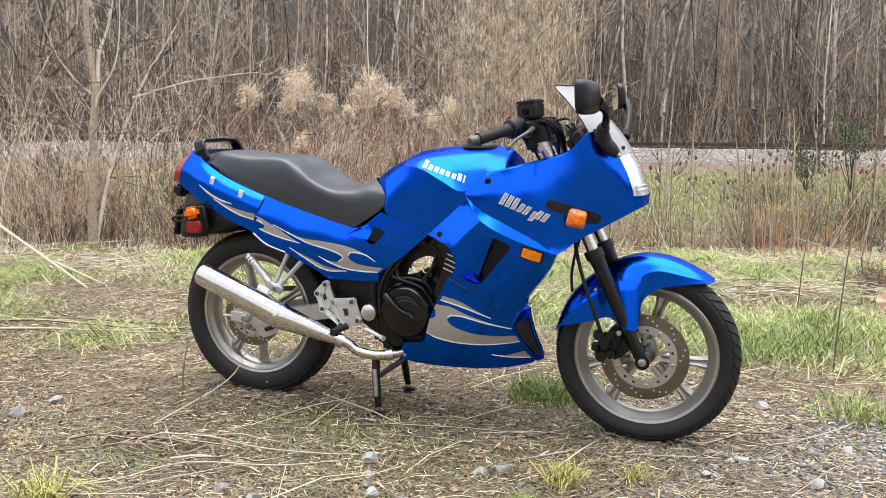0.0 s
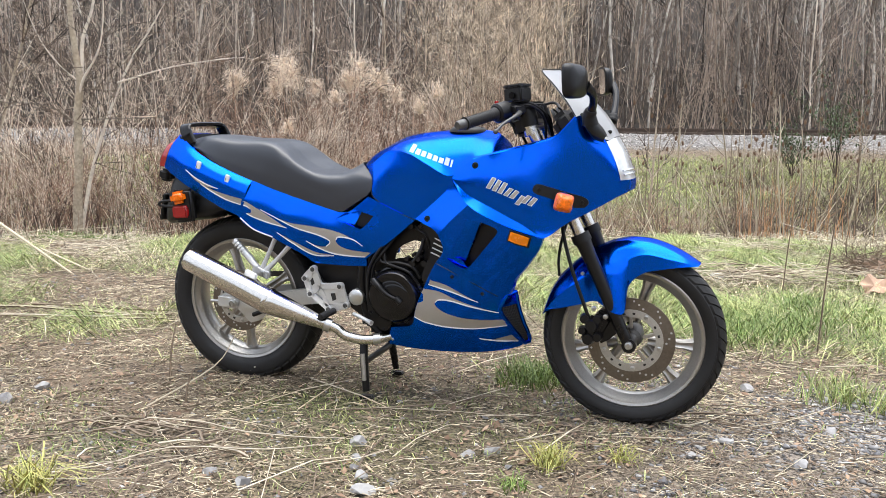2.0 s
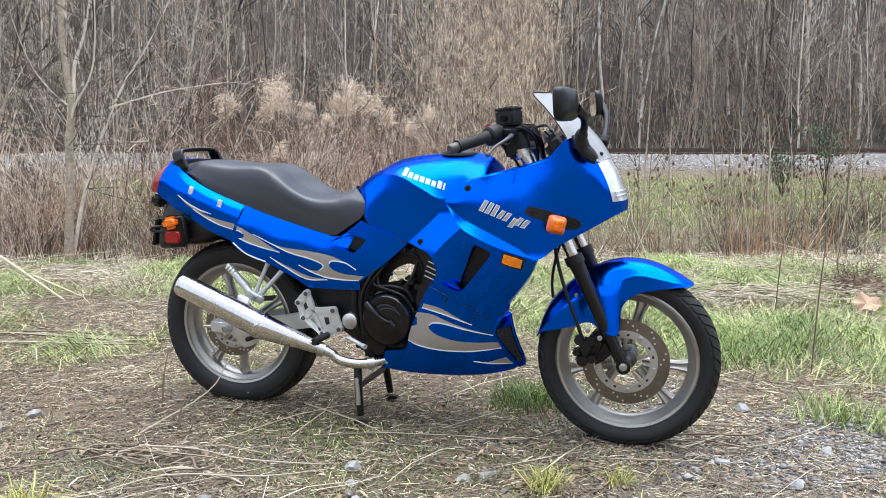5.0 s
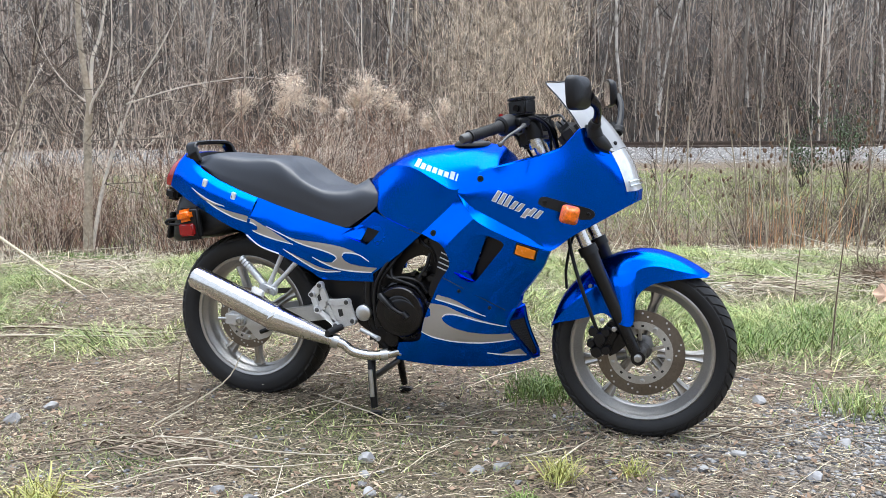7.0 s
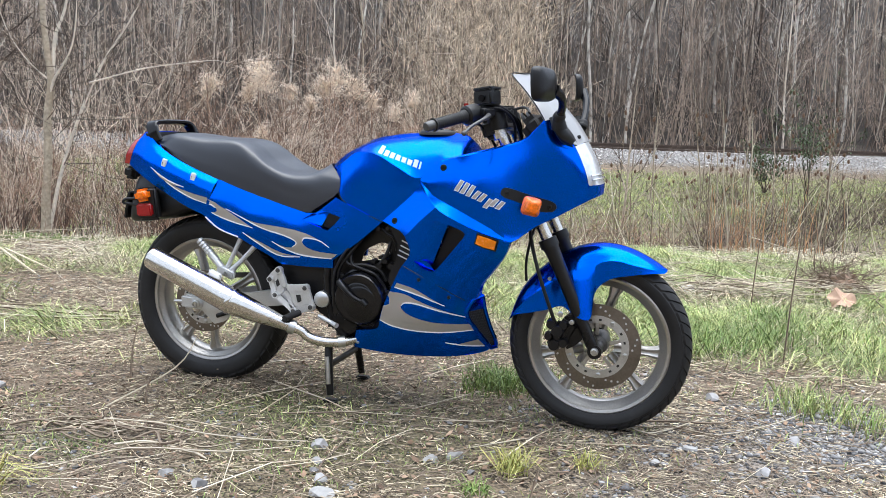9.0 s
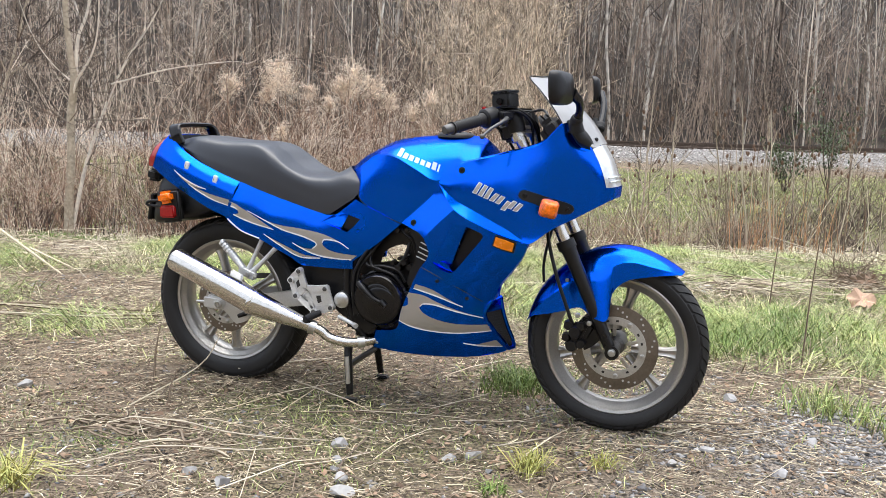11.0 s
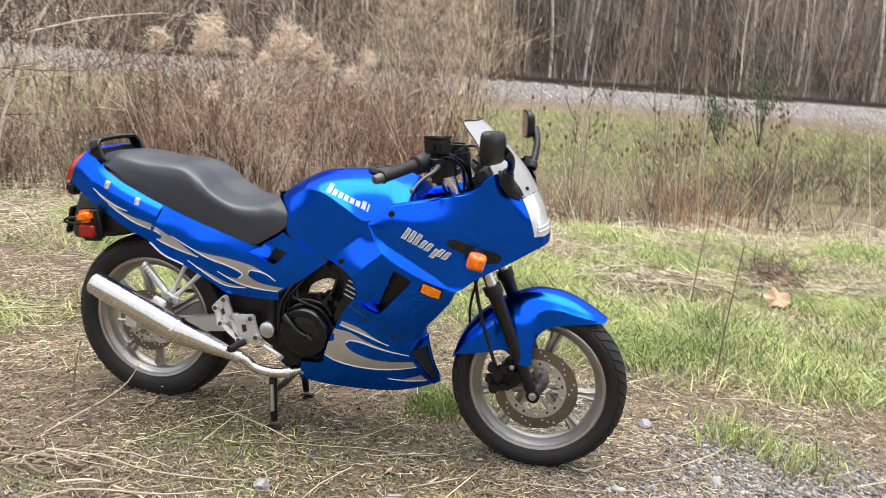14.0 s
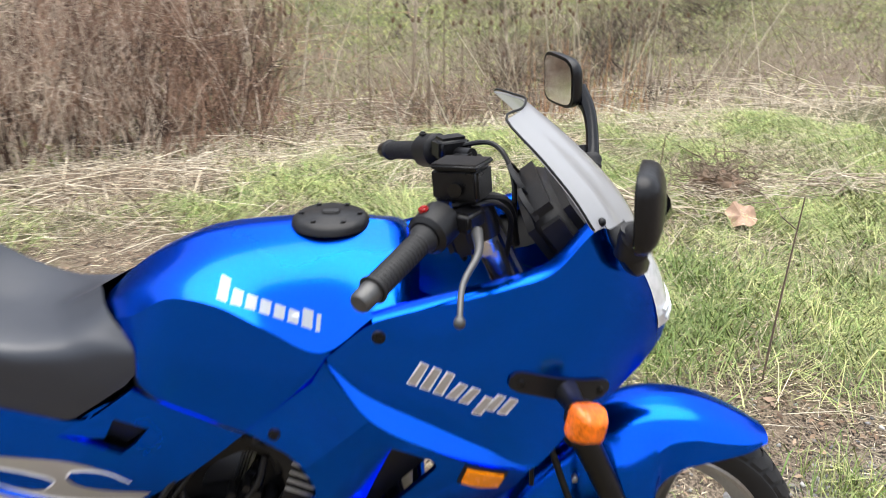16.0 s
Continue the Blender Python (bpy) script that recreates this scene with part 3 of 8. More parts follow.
def straw_litter(name, count, q0, q1, s0, s1, l0, l1, r0, r1, mat, label, share, heap=0.0):
    x, y = spots(count, q0, q1, s0, s1, share, rng)
    n = len(x)
    a, half = 0.35 + 1.5 * lumps(x + 7, y, 3.1) + rng.normal(0, 0.95, n), rng.uniform(l0, l1, n) / 2
    rise = rng.normal(0, 0.10, n)
    d = np.c_[np.cos(a), np.sin(a), rise] * half[:, None]
    c = np.c_[x, y, height(x, y) + rng.uniform(0.001, 0.012, n) + np.abs(rise) * half * 0.8 + rng.uniform(0.0, 1.0, n) * heap]
    k = rng.normal(0, 0.12, (n, 3)) * half[:, None]
    k[:, 2] = np.abs(k[:, 2]) * 0.5
    r = rng.uniform(r0, r1, n)
    v1, f1 = sticks(c - d, c + k, r, r)
    if l1 < 0.04:  # crumbs are straight
        return stuff(name, *sticks(c - d, c + d, r, r * 0.8), mat, label, "straw")
    v2, f2 = sticks(c + k, c + d, r, r * 0.6)
    stuff(name, np.concatenate([v1, v2]), np.concatenate([f1, f2 + len(v1)]), mat, label, "straw")


bare = lambda x, y, q, s: 1 - 0.75 * cover(x, y)[1] - 0.55 * cover(x, y)[2]
matted = lambda x, y, q, s: bare(x, y, q, s) * np.clip(0.5 + 0.9 * lumps(x, y + 2, 6.3) + 0.6 * lumps(x + 5, y, 17.0), 0.22, 1)

straw_litter("straw_litter", 105000, -3.4, 3.4, 1.5, 4.6, 0.006, 0.035, 0.0006, 0.0021, STRAW, "fine crumbled straw and grass litter", matted)
straw_litter("straw_litter", 60000, -3.4, 3.4, 1.5, 6.6, 0.02, 0.10, 0.0005, 0.0016, STRAW, "matted short dry straw and stalk pieces", matted)
straw_litter("straw_litter", 5600, -4.5, 4.5, 1.6, 7.4, 0.10, 0.55, 0.0008, 0.0026, PALE, "long bleached straws lying on the ground", lambda x, y, q, s: np.where(s > 5.3, 1.0, 0.12))
straw_litter("straw_litter", 1500, -5.5, 6.5, 5.6, 9.0, 0.25, 0.8, 0.0016, 0.0036, PALE, "long pale stalks lying tangled at the field edge", lambda x, y, q, s: np.ones_like(x))


ridge = lambda x, y, q, s: np.exp(-((y - 2.50 - 0.20 * (x - 1.6)) / 0.15) ** 2) * np.clip((x - 1.2) / 0.5, 0, 1) * np.clip((3.8 - x) / 0.5, 0, 1)
straw_litter("straw_litter", 5200, 0.6, 4.2, 3.8, 6.2, 0.10, 0.45, 0.0012, 0.0030, PALE, "ridge of raked pale straw on the lawn", ridge, 0.09)
straw_litter("twig_litter", 2600, 0.6, 4.2, 3.8, 6.2, 0.08, 0.40, 0.0015, 0.0042, BROWNSTALK, "brown sticks raked into the straw ridge", ridge, 0.10)


def leaf_litter(name, count, mat, label, lo, hi, share, q0=-3.4, q1=3.4, s0=1.5, s1=6.5):
    x, y = spots(count, q0, q1, s0, s1, share, rng)
    n = len(x)
    a, size = rng.uniform(0, 2 * math.pi, n), rng.uniform(lo, hi, n)
    u = np.c_[np.cos(a), np.sin(a), rng.normal(0, 0.35, n)] * size[:, None]
    w = np.c_[-np.sin(a), np.cos(a), rng.normal(0, 0.35, n)] * (size * rng.uniform(0.4, 0.8, n))[:, None]
    c = np.c_[x, y, height(x, y) + 0.006 + size * 0.2]
    v = np.stack([c - u, c + w * 0.8 + u * 0.1, c + u, c - w - u * 0.1, c + np.array([0, 0, 1]) * size[:, None] * 0.3], 1).reshape(-1, 3)
    i = np.arange(n)[:, None] * 5
    stuff(name, v, np.concatenate([i + np.array([[k, (k + 1) % 4, 4]]) for k in range(4)]), mat, label, "leaves")


straw_litter("twig_litter", 16000, -3.4, 3.4, 1.5, 6.4, 0.02, 0.16, 0.0008, 0.0022, BROWNSTALK, "dark brown broken twigs and stalks in the litter", bare)
straw_litter("straw_litter", 7000, -4.5, 4.5, -3.5, 1.6, 0.02, 0.12, 0.0008, 0.0024, STRAW, "scattered dry straw on the open lot", lambda x, y, q, s: np.ones_like(x))
leaf_litter("dead_leaves", 34000, DEADLEAF, "small curled dead brown leaves", 0.003, 0.013, bare)
leaf_litter("dead_leaves", 2600, DEADLEAF, "curled brown leaves lying in drifts", 0.012, 0.024, lambda x, y, q, s: np.clip(0.1 + 1.2 * lumps(x - 3, y, 3.7), 0.04, 1))


def pebbles(name, count, q0, q1, s0, s1, lo, hi, mat, label, share):
    """Broken angular stones, half sunk."""
    x, y = spots(count, q0, q1, s0, s1, share, rng)
    n = len(x)
    t = np.array([(1, 0, 0), (-1, 0, 0), (0, 1, 0), (0, -1, 0), (0.35, 0.3, 0.8), (0, 0, -0.7), (-0.4, -0.25, 0.7)])
    tri = np.array([(0, 2, 4), (0, 4, 3), (4, 6, 3), (4, 2, 6), (6, 2, 1), (6, 1, 3), (2, 0, 5), (1, 2, 5), (3, 1, 5), (0, 3, 5)])
    size = rng.uniform(lo, hi, n) * rng.uniform(0.6, 1.0, n)
    a = rng.uniform(0, 2 * math.pi, n)
    p = t[None] * size[:, None, None] * rng.uniform(0.65, 1.25, (n, 7, 3)) * np.array([1, 0.75, 0.6])
    rx = p[:, :, 0] * np.cos(a)[:, None] - p[:, :, 1] * np.sin(a)[:, None]
    ry = p[:, :, 0] * np.sin(a)[:, None] + p[:, :, 1] * np.cos(a)[:, None]
    v = np.stack([rx + x[:, None], ry + y[:, None], p[:, :, 2] + (height(x, y) + size * 0.12)[:, None]], 2).reshape(-1, 3)
    stuff(name, v, (np.arange(n)[:, None, None] * 7 + tri[None]).reshape(-1, 3), mat, label, "stones")


pebbles("gravel", 46000, -3.0, 3.2, 1.5, 5.0, 0.003, 0.017, GRAVEL, "broken grey gravel among the litter", lambda x, y, q, s: 0.07 + 0.93 * np.minimum(cover(x, y)[2] * 1.5, 1))
pebbles("gravel", 5500, 0.5, 2.3, 1.7, 3.3, 0.005, 0.022, GRAVEL, "broken grey gravel in a bare patch", lambda x, y, q, s: np.clip(cover(x, y)[2] * 1.6 - 0.35, 0, 1))
pebbles("rail_ballast", 12000, -17, 24, 26.2, 29.2, 0.03, 0.075, BALLAST, "pale grey crushed-stone railway ballast bank", lambda x, y, q, s: np.clip((s - 26.2) / 0.9, 0.1, 1))


# ---- railway on the bank ----
def rails():
    for s, name in ((30.2, "railway_rail"), (31.65, "railway_rail")):
        bm = bmesh.new()
        prof = [(-0.07, 0), (0.07, 0), (0.07, 0.015), (0.012, 0.03), (0.012, 0.11), (0.036, 0.12), (0.036, 0.155), (-0.036, 0.155), (-0.036, 0.12), (-0.012, 0.11), (-0.012, 0.03), (-0.07, 0.015)]
        ends = []
        for q in (-70, 70):
            x, y = plan(q, s)
            ends.append([bm.verts.new((x + DX * a, y + DY * a, 0.33 + b)) for a, b in prof])
        for i in range(len(prof)):
            j = (i + 1) % len(prof)
            bm.faces.new((ends[0][i], ends[0][j], ends[1][j], ends[1][i]))
        tagged(part(name, bm, RAIL), "rusty brown steel railway rail on the ballast", "rail", "railway rails")
    tie = block((2.6, 0.22, 0.16), bevel=0.01)
    first = tagged(part("railway_sleeper", tie, RAIL), "dark weathered wooden railway sleeper in ballast", "sleeper", "railway sleepers")
    turn = math.degrees(math.atan2(DY, DX))
    for i in range(52):
        x, y = plan(-16 + i * 0.62, 30.92)
        m = pose(x, y, 0.28, 0, 0, turn)
        if i == 0:
            first.matrix_basis = m
        else:
            copy_thing(first, m)


rails()


# ---- woods on the slope ----
def wood_proto(seed, tall, r, kids, first=0.15):
    gen, out = np.random.default_rng(seed), []
    p, d = np.zeros(3), np.array([0.0, 0, 1])
    segs = 12
    for i in range(segs):
        d = d + gen.normal(0, 0.045, 3) + (0, 0, 0.03)
        d /= np.linalg.norm(d)
        p2 = p + d * tall / segs
        out.append((*p, *p2, r * (1 - 0.7 * i / segs), r * (1 - 0.7 * (i + 1) / segs)))
        if i / segs >= first:
            for _ in range(gen.poisson(kids)):
                a = gen.uniform(0, 2 * math.pi)
                grow(p + (p2 - p) * gen.uniform(), (math.cos(a), math.sin(a), gen.uniform(0.5, 1.9)), tall * gen.uniform(0.12, 0.30), r * 0.30, 1, gen, out, 0.14, 3.2, 0.42, 0.07, 5, 0.55, 0.008)
        p = p2
    return bunch(out)


def woods():
    gen = np.random.default_rng(11)
    protos = [wood_proto(100 + i, gen.uniform(7, 11), gen.uniform(0.018, 0.05), 1.9) for i in range(9)]
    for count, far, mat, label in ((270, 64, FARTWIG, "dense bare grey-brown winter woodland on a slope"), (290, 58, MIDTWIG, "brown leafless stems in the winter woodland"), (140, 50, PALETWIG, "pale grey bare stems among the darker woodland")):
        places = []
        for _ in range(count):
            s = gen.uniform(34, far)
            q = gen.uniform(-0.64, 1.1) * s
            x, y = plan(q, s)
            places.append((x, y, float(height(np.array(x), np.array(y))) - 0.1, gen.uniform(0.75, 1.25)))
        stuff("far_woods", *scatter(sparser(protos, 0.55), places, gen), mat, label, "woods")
    brush = []
    for k in range(5):
        g, out = np.random.default_rng(300 + k), []
        for _ in range(11):
            grow(g.normal(0, 0.35, 3) * (1, 1, 0), (g.normal(0, 0.35), g.normal(0, 0.35), 1), g.uniform(1.6, 3.6), 0.014, 2, g, out, 0.15, 2.6, 0.45, 0.04, 5, 0.5, 0.0065)
        brush.append(bunch(out))
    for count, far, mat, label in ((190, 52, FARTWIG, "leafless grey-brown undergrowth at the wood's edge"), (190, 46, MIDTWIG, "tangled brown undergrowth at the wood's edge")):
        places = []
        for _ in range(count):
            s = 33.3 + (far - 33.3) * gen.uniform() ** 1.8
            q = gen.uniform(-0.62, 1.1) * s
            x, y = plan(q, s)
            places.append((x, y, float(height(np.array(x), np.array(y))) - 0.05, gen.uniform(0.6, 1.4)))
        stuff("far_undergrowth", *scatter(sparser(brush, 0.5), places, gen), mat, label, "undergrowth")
    poles = [wood_proto(700 + i, gen.uniform(6, 9), gen.uniform(0.015, 0.03), 1.2, 0.3) for i in range(5)]
    places = []
    for _ in range(110):
        s = gen.uniform(33.8, 46)
        x, y = plan(gen.uniform(-0.62, 1.1) * s, s)
        places.append((x, y, float(height(np.array(x), np.array(y))) - 0.1, gen.uniform(0.75, 1.25)))
    stuff("pale_poles", *scatter(poles, places, gen), PALEBARK, "slender pale-barked saplings at the wood's edge", "saplings")
    # woods added out of view behind the camera, only for reflections in the bike
    places = []
    for _ in range(50):
        s = gen.uniform(-62, -40)
        x, y = plan(gen.uniform(-50, 50), s)
        places.append((x, y, float(height(np.array(x), np.array(y))) - 0.1, gen.uniform(0.9, 1.4)))
    stuff("woods_behind", *scatter(protos, places, gen), FARTWIG, "bare grey-brown winter woodland across the lot", "woods")
    # trunks that stand out
    bark = [(PALEBARK, "tall slender tree with pale grey bark, leafless"), (BARK, "tall slender dark-barked tree, leafless")]
    kinds = []
    for k in range(4):
        p0, p1, r0, r1 = wood_proto(500 + k, 10.5, 0.066 + 0.012 * (k % 2), 1.6, 0.25)
        top = new("woodland_tree")
        tagged(top, bark[k % 2][1], "tree", "trees at the wood's edge")
        for nm, sel in (("trunk", slice(0, 0)), ("crown", None)):
            big = r0 > 0.0245
            pick = big if nm == "trunk" else ~big
            v, f = sticks(p0[pick], p1[pick], r0[pick], r1[pick], 6 if nm == "trunk" else 3)
            ob = new(nm, np_mesh(nm, v, f, bark[k % 2][0] if nm == "trunk" else FARTWIG))
            ob.parent = top
        kinds.append(top)
    spread = [-20.5, -19.1, -17.6, -16.3, -14.4, -12.4, -10.1, -9.4, -6.4, -3.4, -1.5, 0.1, 1.7, 5.0, 7.6, 8.8, 11.9, 13.3, 14.9, 17.6, 19.2, 20.4, 21.5, -11.2, -8.6, -7.4, -5.4, -4.3, -2.4, -0.6, 0.8, 2.7, 4.1, 5.6, 7.0, 8.3, 9.1, 10.3, 11.4, 12.6, 14.2, 15.6, 16.8, 18.3, -13.5, -15.2, 6.3, 3.4, 9.8]
    for i, q in enumerate(spread):
        s = 34.2 + (i * 37 % 11) * 0.75
        x, y = plan(q, s)
        k = 0.8 + (i * 53 % 17) / 34
        m = pose(x, y, float(height(np.array(x), np.array(y))) - 0.1, ((i * 29) % 7 - 3) * 0.7, ((i * 31) % 9 - 4) * 0.6, i * 77) @ Matrix.Scale(k, 4)
        top = kinds[i % 4]
        if i < 4:
            top.matrix_basis = m
        else:
            c = copy_thing(top, m)
            c.scale = (k, k, k)


woods()


# ---- brush and weeds between the lot and the railway ----
def near_brush():
    gen = np.random.default_rng(21)
    protos = []
    for k in range(6):
        out = []
        for _ in range(13):
            grow(gen.normal(0, 0.16, 3) * (1, 1, 0), (gen.normal(0, 0.28), gen.normal(0, 0.28), 1), gen.uniform(0.8, 1.6), 0.0056, 2, gen, out, 0.17, 3.0, 0.5, 0.02, 6, 0.5, 0.0022)
        protos.append(bunch(out))
    places = []
    for _ in range(225):
        s = gen.uniform(6.7, 10.5)
        q = gen.uniform(-0.27, 0.10) * s if gen.uniform() < 0.66 else gen.uniform(-0.56, -0.27) * s
        x, y = plan(q, s)
        places.append((x, y, float(height(np.array(x), np.array(y))) - 0.03, gen.uniform(0.5, 1.0) * (0.8 if q < -0.27 * s else 1)))
    stuff("russet_brush", *scatter(sparser(protos, 0.6), places[42:], gen), REDTWIG, "tangled russet leafless brush with fine twigs", "brush")
    stuff("russet_brush", *scatter(protos, places[:42], gen), PALESTEM, "bleached leafless stems among the russet brush", "brush")
    tall = []
    for k in range(5):
        out = []
        for _ in range(9):
            grow(gen.normal(0, 0.22, 3) * (1, 1, 0), (gen.normal(0, 0.3), gen.normal(0, 0.3), 1), gen.uniform(2.0, 3.6), 0.011, 2, gen, out, 0.14, 3.4, 0.5, 0.0, 8, 0.52, 0.0030)
        tall.append(bunch(out))
    places = []
    for _ in range(25):
        s = gen.uniform(7.6, 15)
        q = gen.uniform(-0.60, -0.30) * s if gen.uniform() < 0.62 else gen.uniform(-0.30, 0.10) * s
        x, y = plan(q, s)
        places.append((x, y, float(height(np.array(x), np.array(y))) - 0.03, gen.uniform(0.6, 1.05) if q < -0.28 * s else gen.uniform(0.45, 0.75)))
    stuff("twig_thicket", *scatter(tall, places[12:], gen), TWIG, "tall tangled thicket of bare grey-brown twigs", "thicket")
    stuff("twig_thicket", *scatter(tall, places[:12], gen), PALESTEM, "bleached bare twigs among the darker thicket", "thicket")
    places = []
    tan = [wood_proto(900 + i, gen.uniform(3.2, 4.6), 0.016, 2.6, 0.08) for i in range(6)]
    tan = [(a, b, ra * 0.55, rb * 0.55) for a, b, ra, rb in tan]
    for _ in range(46):
        s = gen.uniform(11.5, 17)
        x, y = plan(gen.uniform(-0.01, 0.15) * s, s)
        places.append((x, y, float(height(np.array(x), np.array(y))) - 0.03, gen.uniform(0.8, 1.25)))
    stuff("tan_thicket", *scatter(tan, places, gen), TANTWIG, "stand of tall tan leafless saplings", "thicket")
    places = []
    for _ in range(50):
        s = gen.uniform(10, 22)
        q = gen.uniform(-0.56, 0.08) * s
        if q < -0.2 * s and gen.uniform() < 0.75:
            continue
        x, y = plan(q, s)
        places.append((x, y, float(height(np.array(x), np.array(y))) - 0.03, gen.uniform(0.8, 1.7)))
    stuff("grey_brush", *scatter(protos, places[8:], gen), TWIG, "grey-brown leafless brush thicket", "brush")
    stuff("grey_brush", *scatter(protos, places[:8], gen), PALESTEM, "bleached leafless brush", "brush")
    weeds = []
    for k in range(6):
        out = []
        for _ in range(7):
            grow(gen.normal(0, 0.10, 3) * (1, 1, 0), (gen.normal(0, 0.45), gen.normal(0, 0.45), 1), gen.uniform(0.7, 1.5), 0.0065, 2, gen, out, 0.34, 3.2, 0.65, 0.0, 5, 0.45, 0.0026)
        weeds.append(bunch(out))
    places = []
    for _ in range(190):
        s = gen.uniform(6.9, 24)
        q = gen.uniform(0.06, 1.0) * s
        if q < 0.33 * s and s > 8.8:
            continue
        x, y = plan(q, s)
        places.append((x, y, float(height(np.array(x), np.array(y))) - 0.03, gen.uniform(0.25, 0.68) * (1.25 if q > 0.36 * s else 1)))
    stuff("low_weeds", *scatter(sparser(weeds, 0.6), places, gen), BROWNSTALK, "low dry brown weeds standing in the field", "weeds")
    bush = np.random.default_rng(23)
    places = []
    for _ in range(46):
        s = bush.uniform(6.5, 8.4)
        x, y = plan(bush.uniform(0.05, 0.42) * s, s)
        places.append((x, y, float(height(np.array(x), np.array(y))) - 0.03, bush.uniform(0.25, 0.45)))
    stuff("low_weeds", *scatter(sparser(weeds, 0.6), places, bush), REDTWIG, "low russet dead weeds along the edge of the lot", "weeds")
    rounded = []
    for k in range(4):
        out = []
        for _ in range(11):
            grow(bush.normal(0, 0.10, 3) * (1, 1, 0), (bush.normal(0, 0.62), bush.normal(0, 0.62), 1), bush.uniform(0.6, 1.15), 0.0075, 2, bush, out, 0.42, 3.4, 0.8, 0.0, 6, 0.5, 0.0024)
        rounded.append(bunch(out))
    shrubs = []
    for q, s, size, n in ((4.0, 9.6, 0.72, 5), (4.5, 10.4, 0.85, 4), (5.3, 10.6, 0.8, 5), (3.15, 7.9, 0.42, 4), (2.55, 8.3, 0.42, 4), (6.2, 11.4, 0.9, 5), (4.7, 8.4, 0.6, 4), (7.4, 12.6, 0.9, 5), (9.3, 14.0, 0.9, 5), (6.1, 15.5, 0.8, 4), (11.5, 16.0, 0.9, 5), (3.3, 13.0, 0.4, 2)):
        for _ in range(n):
            x, y = plan(q + bush.normal(0, 0.30), s + bush.normal(0, 0.45))
            shrubs.append((x, y, float(height(np.array(x), np.array(y))) - 0.03, size * bush.uniform(0.7, 1.15)))
    stuff("field_shrubs", *scatter(rounded, shrubs, bush), TWIG, "dark brown leafless shrubs in the field", "shrubs")
    # russet canes and long bleached stalks by the edge of the lot
    canes = []
    for _ in range(60):
        x, y = plan(bush.normal(3.2, 0.26), bush.uniform(6.75, 7.5))
        grow((x, y, float(height(np.array(x), np.array(y))) - 0.02), (bush.normal(0, 0.10), bush.normal(0, 0.10), 1), bush.uniform(0.25, 0.72), 0.0042, 1, bush, canes, 0.08, 0.8, 0.5, 0.02, 5, 0.4, 0.0018)
    stuff("russet_canes", *sticks(*bunch(canes)), CANE, "upright orange-brown leafless canes", "canes")
    for q, q1, z1, r in ((2.64, 2.19, 0.60, 0.0062), (2.60, 2.36, 0.62, 0.0045), (2.40, 2.04, 0.36, 0.0050), (2.80, 2.66, 1.25, 0.0062), (2.83, 2.80, 0.75, 0.0040), (3.01, 2.90, 1.15, 0.0072), (3.05, 2.97, 0.70, 0.0060), (3.55, 3.70, 0.9, 0.0050)):
        x, y = plan(q, 7.0)
        g = float(height(np.array(x), np.array(y)))
        top = thing("bleached_stalk", x, y, g - 0.01, "long bleached dry weed stalk, leaning", "stalk", "bleached stalks")
        way = [(DY * (q1 - q) * k + bush.normal(0, 0.012), -DX * (q1 - q) * k + bush.normal(0, 0.012), (z1 - g) * k) for k in (0.25, 0.5, 0.75, 1.0)]
        part("stem", tube([(0, 0, 0)] + way, [r, r * 0.92, r * 0.8, r * 0.65, r * 0.4], 6), PALE, top)
        for k in (1, 2):
            b = Vector(way[k])
            part("side_stem", tube([tuple(b), tuple(b + Vector((bush.normal(0, 0.05), bush.normal(0, 0.05), 0.07))), tuple(b + Vector((bush.normal(0, 0.09), bush.normal(0, 0.09), 0.15)))], [r * 0.5, r * 0.4, r * 0.25], 4), PALE, top)
    # dry standing stalks and field grass
    x, y = spots(600, -6, 9, 6.0, 14, lambda x, y, q, s: np.where(q > -1.5, 0.8, 0.35) * np.clip(1.5 - (s - 6) / 8, 0.1, 1), gen)
    n = len(x)
    z = height(x, y)
    tall = gen.uniform(0.10, 0.5, n) * np.where(gen.uniform(size=n) < 0.2, 1.4, 0.7)
    a = np.c_[gen.normal(0, 0.8, n), gen.normal(0, 0.8, n), np.ones(n)] * tall[:, None]
    p0 = np.c_[x, y, z]
    v, f = sticks(p0, p0 + a, np.full(n, 0.0020), np.full(n, 0.0012))
    stuff("dry_stalks", v, f, STRAW, "thin bleached dry stalks standing in the field", "stalks")
    x, y = spots(80, 0.6, 4.9, 6.0, 9.5, lambda x, y, q, s: np.ones_like(x), gen)
    n = len(x)
    p0 = np.c_[x, y, height(x, y) - 0.01]
    a = np.c_[gen.normal(0, 0.32, n), gen.normal(0, 0.32, n), np.ones(n)] * gen.uniform(0.25, 1.05, n)[:, None]
    r = gen.uniform(0.002, 0.0042, n)
    mid = p0 + a * 0.5 + gen.normal(0, 0.03, (n, 3))
    v1, f1 = sticks(p0, mid, r, r * 0.8)
    v2, f2 = sticks(mid, p0 + a, r * 0.8, r * 0.5)
    stuff("tall_stalks", np.concatenate([v1, v2]), np.concatenate([f1, f2 + len(v1)]), PALE, "tall leaning bleached weed stalks", "stalks")
    x, y = spots(150000, -9, 19, 6.6, 25.5, lambda x, y, q, s: 0.25 + 0.75 * cover(x, y)[1], gen)
    n = len(x)
    stuff("field_grass", *blades(x, y, height(x, y) - 0.01, gen.uniform(0.04, 0.15, n), gen.uniform(0.005, 0.012, n), gen.uniform(0.5, 1.9, n), gen), FIELD, "rough faded green field grass", "grass")
